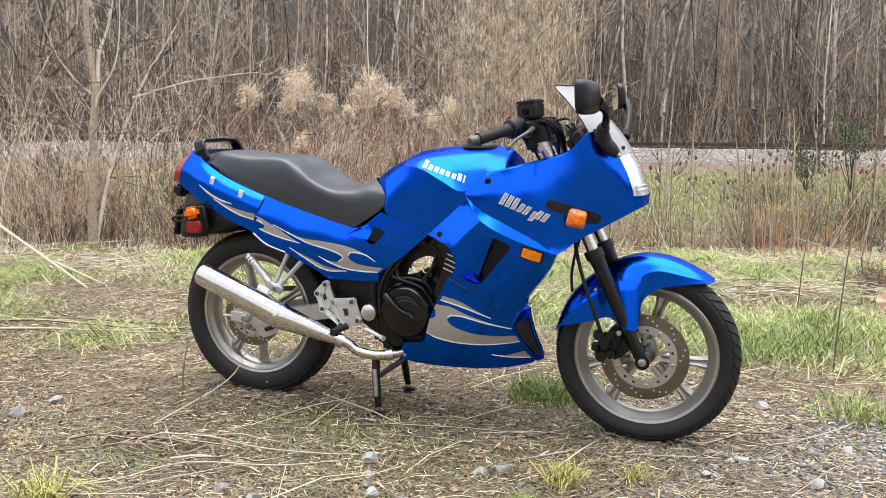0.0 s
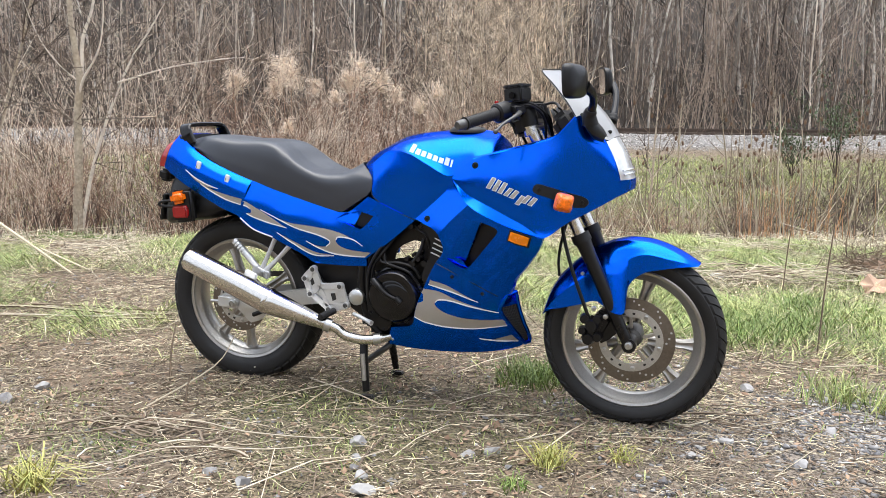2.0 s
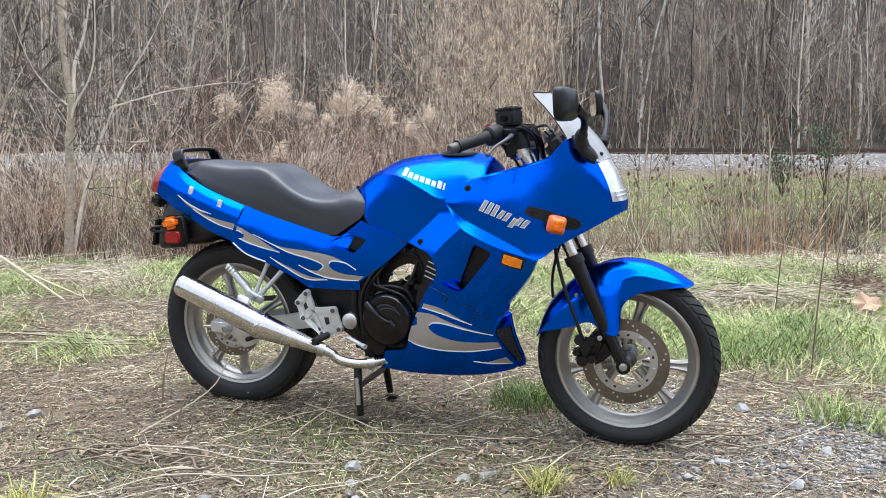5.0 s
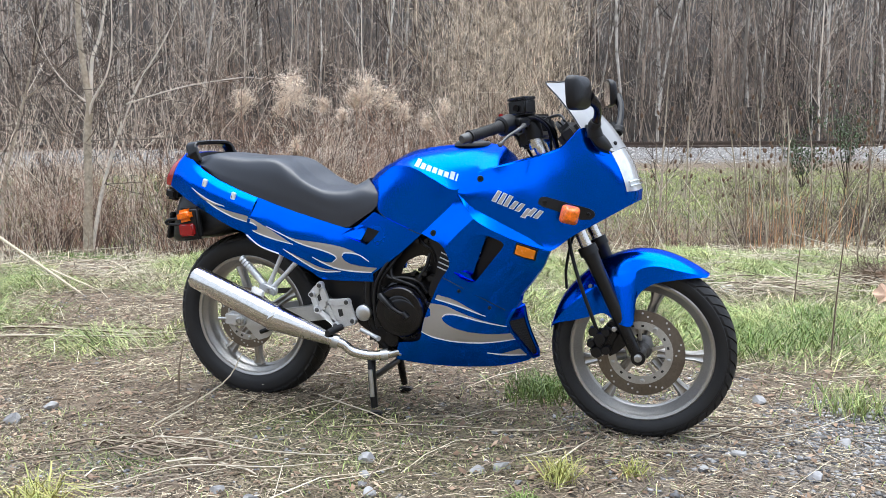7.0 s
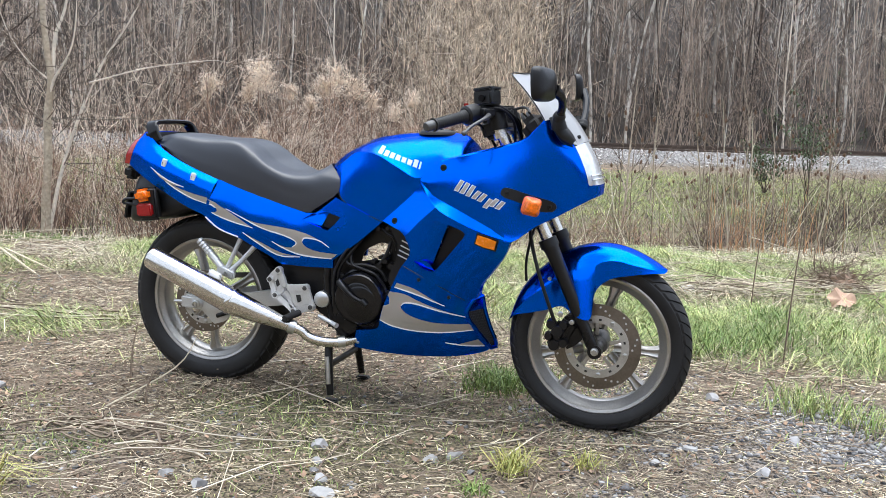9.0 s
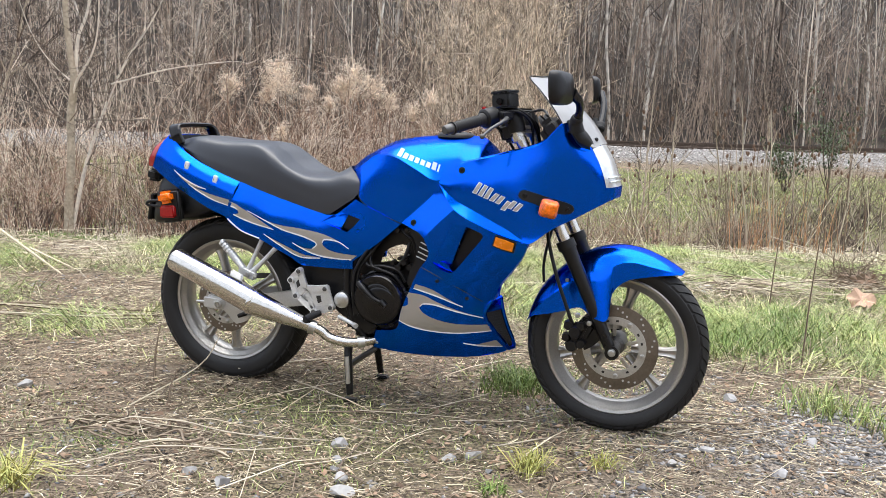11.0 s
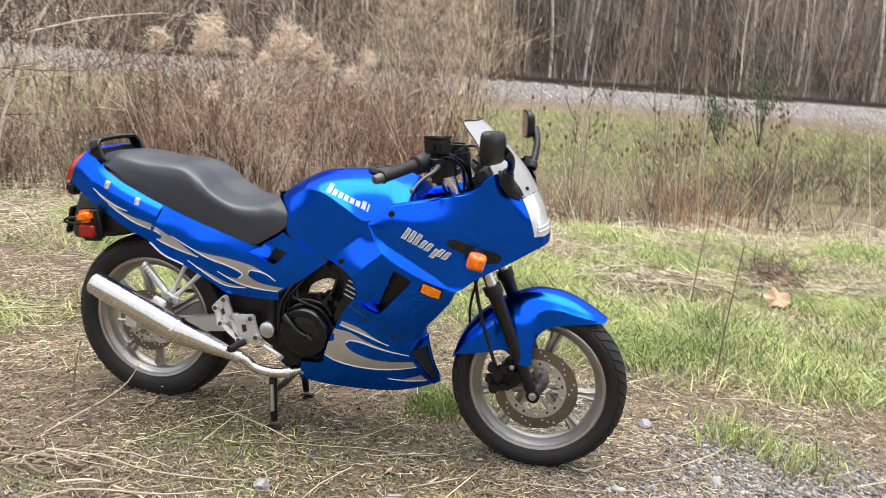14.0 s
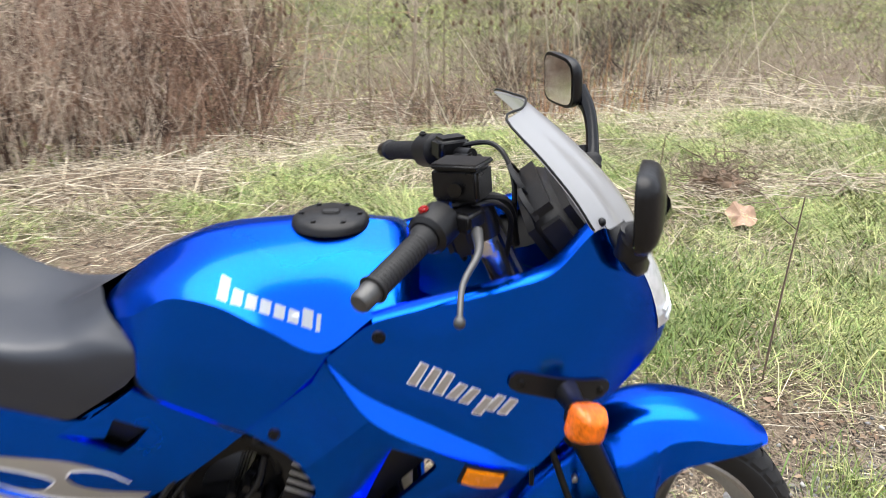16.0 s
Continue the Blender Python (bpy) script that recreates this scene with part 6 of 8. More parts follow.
# fairing
COWL = [
    [(0.846, -0.193, 0.768), (0.8465, -0.194, 0.765), (0.847, -0.195, 0.763), (0.8475, -0.1955, 0.760), (0.849, -0.197, 0.755)],
    [(0.913, -0.194, 0.824), (0.913, -0.204, 0.785), (0.908, -0.209, 0.750), (0.900, -0.209, 0.717), (0.908, -0.229, 0.687)],
    [(1.004, -0.192, 0.849), (1.004, -0.210, 0.790), (1.000, -0.220, 0.725), (0.990, -0.219, 0.675), (0.994, -0.237, 0.643)],
    [(1.060, -0.191, 0.864), (1.062, -0.210, 0.795), (1.066, -0.222, 0.710), (1.074, -0.225, 0.636), (1.076, -0.236, 0.616)],
    [(1.110, -0.189, 0.878), (1.115, -0.204, 0.802), (1.123, -0.216, 0.705), (1.140, -0.221, 0.605), (1.143, -0.224, 0.597)],
    [(1.165, -0.186, 0.899), (1.175, -0.196, 0.820), (1.188, -0.199, 0.725), (1.201, -0.192, 0.655), (1.205, -0.190, 0.640)],
    [(1.218, -0.174, 0.955), (1.245, -0.174, 0.860), (1.259, -0.168, 0.768), (1.268, -0.154, 0.690), (1.270, -0.150, 0.676)],
    [(1.248, -0.152, 0.948), (1.298, -0.138, 0.850), (1.315, -0.128, 0.774), (1.321, -0.113, 0.718), (1.322, -0.110, 0.706)],
    [(1.302, -0.112, 0.884), (1.332, -0.104, 0.830), (1.347, -0.097, 0.774), (1.350, -0.085, 0.730), (1.350, -0.082, 0.722)]]
BELLY = [
    [(1.348, -0.098, 0.768), (1.350, -0.082, 0.722)], [(1.375, -0.06, 0.770), (1.372, -0.05, 0.733)], [(1.386, 0, 0.772), (1.384, 0, 0.738)]]
for sd in (False, True):
    part("upper_fairing", net(COWL, 6, 5, kinks=(3,), flip=sd), BLUE, bike, "glossy blue upper fairing", smooth=24)
    sg = -1 if sd else 1
    lip = [[(x, sg * y, z), (x - 0.001, sg * (y + 0.005), z + 0.004), (x - 0.003, sg * (y + 0.018), z + 0.006), (x - 0.005, sg * (y + 0.034), z + 0.003), (x - 0.006, sg * (y + 0.042), z - 0.020)] for x, y, z in [r[0] for r in COWL[1:7]]]
    part("fairing_lip", net(lip, 5, 4), BLUE, bike, "rolled blue edge of the fairing")
part("nose", net(BELLY, 5, 4, mirror=True), BLUE, bike, "glossy blue fairing nose below the headlight")
part("nose_underside", net([[(1.15, 0, 0.615), (1.143, -0.21, 0.60)], [(1.21, 0, 0.648), (1.205, -0.185, 0.642)], [(1.27, 0, 0.68), (1.27, -0.145, 0.677)], [(1.33, 0, 0.712), (1.322, -0.105, 0.707)], [(1.382, 0, 0.738), (1.350, -0.080, 0.723)]], 4, 4, mirror=True), BLACK, bike)
headlight = part("headlight", net([
    [(1.330, 0, 0.897), (1.322, -0.07, 0.894), (1.303, -0.112, 0.884)],
    [(1.358, 0, 0.850), (1.350, -0.07, 0.848), (1.325, -0.109, 0.842)],
    [(1.374, 0, 0.805), (1.366, -0.07, 0.803), (1.341, -0.104, 0.800)],
    [(1.385, 0, 0.772), (1.376, -0.065, 0.770), (1.349, -0.099, 0.768)]], 6, 6, mirror=True), LENS, bike, "clear ribbed headlight glass")
for z, x in ((0.800, 1.377), (0.788, 1.381)):
    part("lens_rib", tube([(x - 0.022, -0.098, z - 0.003), (x - 0.006, -0.06, z), (x, 0, z + 0.001), (x - 0.006, 0.06, z), (x - 0.022, 0.098, z - 0.003)], 0.003, 8), LENS, headlight)
screen = part("windscreen", thicken(net([
    [(1.218, -0.172, 0.958), (1.262, -0.140, 0.930), (1.303, -0.110, 0.890), (1.325, -0.055, 0.898), (1.332, 0, 0.900)],
    [(1.188, -0.160, 1.000), (1.232, -0.124, 0.985), (1.262, -0.088, 0.962), (1.282, -0.045, 0.962), (1.288, 0, 0.963)],
    [(1.145, -0.136, 1.048), (1.178, -0.104, 1.040), (1.202, -0.070, 1.030), (1.216, -0.035, 1.031), (1.220, 0, 1.032)],
    [(1.098, -0.098, 1.094), (1.114, -0.072, 1.096), (1.126, -0.046, 1.097), (1.133, -0.022, 1.100), (1.136, 0, 1.101)]], 6, 4, mirror=True), 0.003), SMOKE, bike, "light smoked acrylic windscreen")
screen.visible_shadow = False
for y, x, z in ((-0.128, 1.275, 0.922), (-0.075, 1.308, 0.912), (0.128, 1.275, 0.922), (0.075, 1.308, 0.912), (-0.150, 1.233, 0.962), (0.150, 1.233, 0.962)):
    b = bmesh.new()
    bmesh.ops.create_uvsphere(b, u_segments=12, v_segments=8, radius=0.0065)
    part("screen_screw", b, BLACK, screen).location = (x, y, z)
part("screen_trim", tube([(1.218, -0.173, 0.958), (1.188, -0.161, 1.001), (1.145, -0.137, 1.049), (1.098, -0.099, 1.095), (1.126, -0.046, 1.099), (1.136, 0, 1.103), (1.126, 0.046, 1.099), (1.098, 0.099, 1.095), (1.145, 0.137, 1.049), (1.188, 0.161, 1.001), (1.218, 0.173, 0.958)], 0.0018, 8, 4), BLACK, screen)

# inner cockpit
part("inner_fairing", net([
    [(1.00, -0.188, 0.842), (1.00, -0.150, 0.800)],
    [(1.09, -0.186, 0.866), (1.10, -0.145, 0.800)],
    [(1.16, -0.181, 0.892), (1.17, -0.120, 0.815)],
    [(1.212, -0.168, 0.945), (1.23, -0.100, 0.860)],
    [(1.25, -0.130, 0.925), (1.26, -0.06, 0.88)],
    [(1.30, 0, 0.895), (1.28, 0, 0.87)]], 5, 4, mirror=True), BLACK, bike, "matt black inner fairing")
dash = part("instrument_panel", block((0.075, 0.25, 0.105), (1.185, 0, 0.925), (0, -38, 0), 0.022), BLACK, bike, "black instrument panel")
for y, r in ((-0.062, 0.042), (0.045, 0.05)):
    gm = revolve([(r, 0), (r, 0.008), (r * 0.9, 0.010), (r * 0.88, 0.004), (0, 0.004)], (0, 0, 0), 32)
    g = part("gauge", gm, GRILLE, dash)
    g.matrix_basis = pose(1.155, y, 0.948, 0, 0, 0) @ pose(0, 0, 0, 0, -38, 0) @ pose(0, 0, 0, 0, 0, 90)

# lower fairing: rear facet, main shell with vent, belly flames
facet_half = plate_spline([(0.714, 0.626, 0.172), (0.764, 0.634, 0.184), (0.825, 0.723, 0.186), (0.840, 0.762, 0.192), (0.908, 0.687, 0.229), (0.855, 0.645, 0.224), (0.811, 0.593, 0.215), (0.80, 0.583, 0.208)])
facet = outline([(0.716, 0.628), (0.77, 0.675), (0.822, 0.722)], [(0.822, 0.722), (0.832, 0.742), (0.842, 0.760)], [(0.842, 0.760), (0.868, 0.724), (0.908, 0.687)], [(0.908, 0.687), (0.858, 0.641), (0.806, 0.588)], [(0.806, 0.588), (0.785, 0.603), (0.755, 0.613), (0.716, 0.628)], n=4)
low_half = plate_spline([(0.908, 0.687, 0.229), (0.855, 0.645, 0.223), (0.811, 0.593, 0.214), (0.994, 0.643, 0.237), (1.142, 0.597, 0.224), (1.07, 0.594, 0.238), (1.008, 0.61, 0.234), (0.908, 0.489, 0.213), (0.85, 0.50, 0.205), (1.118, 0.545, 0.203), (1.04, 0.55, 0.224), (1.082, 0.497, 0.183), (1.045, 0.452, 0.160), (1.0, 0.47, 0.195), (0.95, 0.50, 0.208), (0.95, 0.42, 0.182), (0.85, 0.453, 0.190), (0.775, 0.46, 0.182), (1.012, 0.374, 0.134), (0.718, 0.332, 0.172), (0.708, 0.284, 0.165), (0.625, 0.214, 0.140), (0.62, 0.26, 0.148), (0.80, 0.19, 0.120), (0.80, 0.29, 0.166), (0.92, 0.29, 0.150), (0.97, 0.195, 0.080), (1.0, 0.30, 0.118), (1.05, 0.212, 0.032)])
low = outline([(0.908, 0.687), (0.945, 0.667), (0.994, 0.643), (1.07, 0.618), (1.142, 0.597)], [(1.142, 0.597), (1.132, 0.570), (1.118, 0.545), (1.082, 0.497), (1.045, 0.452), (1.034, 0.422), (1.016, 0.392)], [(1.016, 0.392), (0.990, 0.352), (0.998, 0.322), (1.012, 0.295), (1.032, 0.255), (1.050, 0.216)], [(1.050, 0.216), (1.035, 0.203), (0.97, 0.192), (0.88, 0.186), (0.79, 0.184), (0.70, 0.188), (0.613, 0.196)], [(0.613, 0.196), (0.616, 0.23), (0.624, 0.258)], [(0.624, 0.258), (0.655, 0.263), (0.685, 0.268), (0.702, 0.276), (0.710, 0.290)], [(0.710, 0.290), (0.718, 0.332), (0.748, 0.408), (0.782, 0.478), (0.815, 0.522), (0.822, 0.543), (0.816, 0.566), (0.806, 0.586)], [(0.806, 0.586), (0.855, 0.641), (0.908, 0.687)], n=4)
vent = outline([(0.902, 0.644), (0.950, 0.636), (0.994, 0.622)], [(0.994, 0.622), (1.004, 0.612), (0.998, 0.598)], [(0.998, 0.598), (0.955, 0.546), (0.912, 0.493)], [(0.912, 0.493), (0.894, 0.485), (0.862, 0.494), (0.836, 0.512)], [(0.836, 0.512), (0.868, 0.572), (0.902, 0.644)], n=4)
SPLIT = ((0.944, 0.637), (0.884, 0.487))
vent_slope = outline([(0.902, 0.644), (0.920, 0.641), SPLIT[0]], [SPLIT[0], SPLIT[1]], [SPLIT[1], (0.862, 0.494), (0.836, 0.512)], [(0.836, 0.512), (0.868, 0.572), (0.902, 0.644)], n=4)
vent_mouth = outline([SPLIT[0], (0.970, 0.630), (0.994, 0.622)], [(0.994, 0.622), (1.004, 0.612), (0.998, 0.598)], [(0.998, 0.598), (0.955, 0.546), (0.912, 0.493)], [(0.912, 0.493), (0.900, 0.485), SPLIT[1]], [SPLIT[1], SPLIT[0]], n=4)


def tuck(bm):
    """The far shell's front edge lies further back."""
    for v in bm.verts:
        v.co.x -= 0.055 * min(max((v.co.x - 0.90) / 0.1, 0), 1) * min(max((0.60 - v.co.z) / 0.06, 0), 1)
    return bm


for sd in (-1, 1):
    part("fairing_shoulder", panel(facet, facet_half, (), sd), BLUE, bike, "glossy blue fairing shoulder below the tank")
    shell = part("lower_fairing", (tuck if sd > 0 else (lambda b: b))(panel(low, low_half, [vent], sd, 0.014, 0.018)), BLUE, bike, "glossy blue lower fairing")
    for nm, loop, deep, mt in (("vent_slope", vent_slope, False, BLUE), ("vent_duct", vent_mouth, True, BLACK)):
        v, f = fill(loop, (), 0.012)
        bm = bmesh.new()
        vs = []
        for q in v:
            left = 0.836 + 0.5 * (q[1] - 0.512)
            k = 1.0 if deep else 0.55 * min(max((q[0] - left) / 0.055, 0), 1) ** 1.2
            vs.append(bm.verts.new((q[0], sd * (low_half(q[0], q[1]) - 0.003 - 0.042 * k), q[1])))
        for t in f:
            bm.faces.new([vs[i] for i in t])
        part(nm, bm, mt, shell, "black vent duct" if deep else "")
    flap = outline([(0.835, 0.511), (0.866, 0.497), (0.902, 0.487)], [(0.902, 0.487), (0.890, 0.503), (0.876, 0.514)], [(0.876, 0.514), (0.855, 0.518), (0.835, 0.511)], n=3)
    part("vent_lip", panel(flap, lambda x, z: low_half(x, z) - 0.010, (), sd, 0.01, 0.01), BLUE, shell)
    # fine line where upper and lower shells meet
    part("fairing_seam", tube([(x, sd * (low_half(x, z) + 0.0002), z) for x, z in [(0.795, 0.492), (0.85, 0.468), (0.92, 0.436), (0.96, 0.412), (0.99, 0.392)]], 0.0013, 6), SATIN, shell)

# radiator scoop at the chin, and the shell's edge turned in towards it
for sd in (-1, 1):
    o = 0.0 if sd < 0 else -0.05
    lips = [[(x + o, sd * low_half(x, z), z), (x + o + (x2 - x) * 0.35, sd * (low_half(x, z) + (y2 - low_half(x, z)) * 0.35), z + (z2 - z) * 0.35)] for x, z, x2, y2, z2 in  [(1.142, 0.597, 1.150, 0.170, 0.600), (1.118, 0.545, 1.124, 0.150, 0.544), (1.082, 0.497, 1.090, 0.125, 0.494), (1.045, 0.452, 1.056, 0.100, 0.448), (1.034, 0.422, 1.046, 0.090, 0.420), (1.018, 0.394, 1.034, 0.085, 0.396)]]
    part("fairing_return", net(lips, 5, 3), BLUE, bike)
    rows = [[(x + o, sd * (low_half(x, z) - 0.002), z), (xm + o, sd * ym, zm), (xi + o, sd * yi, zi)] for x, z, xm, ym, zm, xi, yi, zi in [
        (1.012, 0.394, 1.020, 0.100, 0.396, 1.030, 0.080, 0.396), (0.991, 0.345, 1.014, 0.098, 0.345, 1.036, 0.066, 0.348), (1.012, 0.295, 1.030, 0.082, 0.292, 1.050, 0.048, 0.292),
        (1.032, 0.255, 1.045, 0.052, 0.250, 1.062, 0.026, 0.250), (1.050, 0.216, 1.058, 0.022, 0.214, 1.066, 0.010, 0.218)]]
    ch = part("chin_intake", net(rows, 5, 4), GRILLE, bike, "dark mesh-covered chin intake")
    cols = [catmull([np.array(r[k], float) for r in rows], 6) for k in range(3)]
    lay = [catmull([c[i] for c in cols], 6) for i in range(len(cols[0]))]
    wires = bmesh.new()
    off = np.array([0.0012, sd * 0.0016, 0.0])
    for i in range(5, len(lay) - 3):
        tube([tuple(q + off) for q in lay[i][2:11]], 0.0008, 4, 1, bm=wires)
    for k in range(2, 11):
        tube([tuple(ln[k] + off) for ln in lay[5:-3]], 0.0008, 4, 1, bm=wires)
    part("grille_mesh", wires, LEVER, ch, "grey wire mesh")
    edge = [tuple(q) for q in cols[2]] + [tuple(np.array(q) + (0.002, 0, 0)) for q in reversed(cols[0])]
    part("intake_rim", tube(edge + edge[:1], 0.007, 8, 1), BLUE, ch)
    top_plate = [lay[i][1:12] for i in range(0, 6)]
    part("intake_top", net([[tuple(q + off * 1.6) for q in ln[::2]] for ln in top_plate], 2, 2), BLUE, ch)
part("belly_pan", net([[(0.613, 0, 0.182), (0.613, -0.135, 0.197)], [(0.70, 0, 0.172), (0.70, -0.128, 0.189)], [(0.80, 0, 0.170), (0.80, -0.118, 0.185)], [(0.90, 0, 0.175), (0.90, -0.098, 0.188)], [(0.98, 0, 0.184), (0.98, -0.074, 0.194)], [(1.05, 0, 0.205), (1.05, -0.028, 0.214)]], 4, 4, mirror=True), BLUE, bike)

# radiator behind the front wheel
part("radiator", block((0.035, 0.20, 0.22), (0.925, 0, 0.50), (0, -14, 0), 0.006), SATIN, bike, "black radiator behind the front wheel")

# bolts and pads on the bodywork
from mathutils.bvhtree import BVHTree

bpy.context.view_layer.update()
_skins = []
for ob in bike.children_recursive:
    if ob.type == "MESH" and ob.name.split(".")[0] in ("lower_fairing", "fairing_shoulder", "upper_fairing", "side_panel", "tail_fairing", "fuel_tank", "scoop_floor", "belly_pan"):
        _bm = bmesh.new()
        _bm.from_mesh(ob.data)
        _skins.append(BVHTree.FromBMesh(_bm))
        _bm.free()


def skin(x, z, side=-1):
    """The body's surface beside a place in the side view."""
    best = None
    for t in _skins:
        loc, *_ = t.ray_cast(Vector((x, side * 1.0, z)), Vector((0, -side, 0)), 0.97)
        if loc is not None and (best is None or abs(loc.y) > abs(best)):
            best = loc.y
    return best if best is not None else side * 0.12


def decal(curves, mat, lift, name, side=-1, res=0.011):
    """A thin sticker laid on the bodywork."""
    v, f = fill(outline(*curves, n=6), (), res)
    bm = bmesh.new()
    vs = [bm.verts.new((q[0], skin(q[0], q[1], side) + side * lift, q[1])) for q in v]
    for t in f:
        bm.faces.new([vs[i] for i in t])
    return part(name, bm, mat, bike)


def stripe(pts, width, name="white_stripe", side=-1, lift=0.0016):
    c = catmull(pts, 6)
    bm = bmesh.new()
    rows = []
    for i, q in enumerate(c):
        d = c[min(i + 1, len(c) - 1)] - c[max(i - 1, 0)]
        d = d / np.linalg.norm(d)
        w = width * (0.35 + 0.65 * math.sin(math.pi * min(max(i / (len(c) - 1), 0.06), 0.94)) ** 0.5) / 2
        rows.append([bm.verts.new((q[0] + k * d[1] * w, skin(q[0], q[1], side) + side * lift, q[1] - k * d[0] * w)) for k in (-1, 1)])
    for a, b in zip(rows, rows[1:]):
        bm.faces.new((a[0], a[1], b[1], b[0]))
    return part(name, bm, WHITE, bike)


part("panel_edge_trim", tube([(x, -(side_half(x, z) + 0.0005), z) for x, z in [(0.074, 0.600), (0.117, 0.567), (0.150, 0.553), (0.196, 0.539)]], 0.0028, 8), WHITE, bike, "thin pale trim along the panel's edge")
FLAMES = [
    [[(0.073, 0.661), (0.104, 0.657), (0.133, 0.642), (0.165, 0.625), (0.198, 0.607), (0.256, 0.575)], [(0.256, 0.575), (0.187, 0.589), (0.132, 0.605), (0.101, 0.617)], [(0.101, 0.617), (0.121, 0.622), (0.117, 0.636), (0.100, 0.643), (0.092, 0.645)], [(0.092, 0.645), (0.098, 0.659)]],
    [[(0.156, 0.633), (0.206, 0.612), (0.271, 0.593), (0.356, 0.584), (0.423, 0.574), (0.477, 0.556), (0.528, 0.527)], [(0.528, 0.527), (0.491, 0.546), (0.444, 0.553), (0.433, 0.539), (0.45, 0.521), (0.491, 0.51), (0.556, 0.506)], [(0.556, 0.506), (0.537, 0.491)], [(0.537, 0.491), (0.48, 0.491), (0.418, 0.497), (0.366, 0.513), (0.324, 0.534)], [(0.324, 0.534), (0.366, 0.519), (0.397, 0.519), (0.412, 0.532), (0.404, 0.544), (0.366, 0.558), (0.292, 0.576), (0.228, 0.602), (0.156, 0.633)]],
    [[(0.216, 0.557), (0.248, 0.543), (0.291, 0.524), (0.355, 0.497), (0.422, 0.489)], [(0.422, 0.489), (0.344, 0.488)], [(0.344, 0.488), (0.27, 0.525), (0.216, 0.557)]],
    [[(-0.143, 0.758), (-0.099, 0.733), (-0.054, 0.713), (-0.006, 0.697)], [(-0.006, 0.697), (-0.054, 0.703), (-0.104, 0.725), (-0.143, 0.758)]],
    [[(-0.081, 0.712), (-0.031, 0.694), (0.014, 0.681), (0.086, 0.666)], [(0.086, 0.666), (0.080, 0.646)], [(0.080, 0.646), (0.024, 0.661), (-0.032, 0.685), (-0.081, 0.712)]],
    [[(0.720, 0.334), (0.733, 0.374), (0.748, 0.404)], [(0.748, 0.404), (0.8, 0.399), (0.848, 0.381), (0.914, 0.359), (0.990, 0.336)], [(0.990, 0.336), (0.896, 0.357), (0.839, 0.371), (0.801, 0.371), (0.786, 0.36), (0.795, 0.344), (0.824, 0.328), (0.878, 0.315), (0.934, 0.311), (1.004, 0.311)], [(1.004, 0.311), (1.014, 0.290)], [(1.014, 0.290), (0.953, 0.284), (0.897, 0.28), (0.821, 0.281), (0.753, 0.291), (0.713, 0.306)], [(0.713, 0.306), (0.720, 0.334)]],
    [[(0.771, 0.434), (0.83, 0.421), (0.887, 0.394), (0.93, 0.372)], [(0.93, 0.372), (0.859, 0.397), (0.802, 0.411), (0.764, 0.419)], [(0.764, 0.419), (0.771, 0.434)]],
    [[(0.960, 0.236), (1.020, 0.252)], [(1.020, 0.252), (1.036, 0.226)], [(1.036, 0.226), (0.960, 0.236)]]]
LINES = [
    [(0.256, 0.575), (0.187, 0.589), (0.132, 0.605), (0.101, 0.617)], [(0.092, 0.645), (0.105, 0.642), (0.118, 0.634)],
    [(0.156, 0.633), (0.228, 0.602), (0.292, 0.576), (0.366, 0.558), (0.404, 0.544), (0.412, 0.532), (0.397, 0.519)], [(0.324, 0.534), (0.366, 0.513), (0.418, 0.496), (0.48, 0.49), (0.535, 0.490)], [(0.433, 0.542), (0.444, 0.553), (0.491, 0.548), (0.528, 0.527)],
    [(0.216, 0.557), (0.27, 0.525), (0.344, 0.487), (0.422, 0.487)], [(-0.143, 0.758), (-0.099, 0.731), (-0.054, 0.711), (-0.006, 0.697)], [(0.080, 0.646), (0.024, 0.661), (-0.032, 0.685), (-0.081, 0.712)],
    [(0.713, 0.306), (0.753, 0.29), (0.821, 0.28), (0.897, 0.279), (0.953, 0.283), (1.014, 0.289)], [(0.787, 0.361), (0.801, 0.371), (0.839, 0.371), (0.896, 0.358), (0.990, 0.335)], [(0.764, 0.419), (0.802, 0.411), (0.859, 0.397), (0.93, 0.372)], [(0.923, 0.242), (0.978, 0.232), (1.036, 0.225)]]
for loops in FLAMES:
    decal(loops, FLAME, 0.0011, "flame_decal")
for pts in LINES:
    stripe(pts, 0.0048)
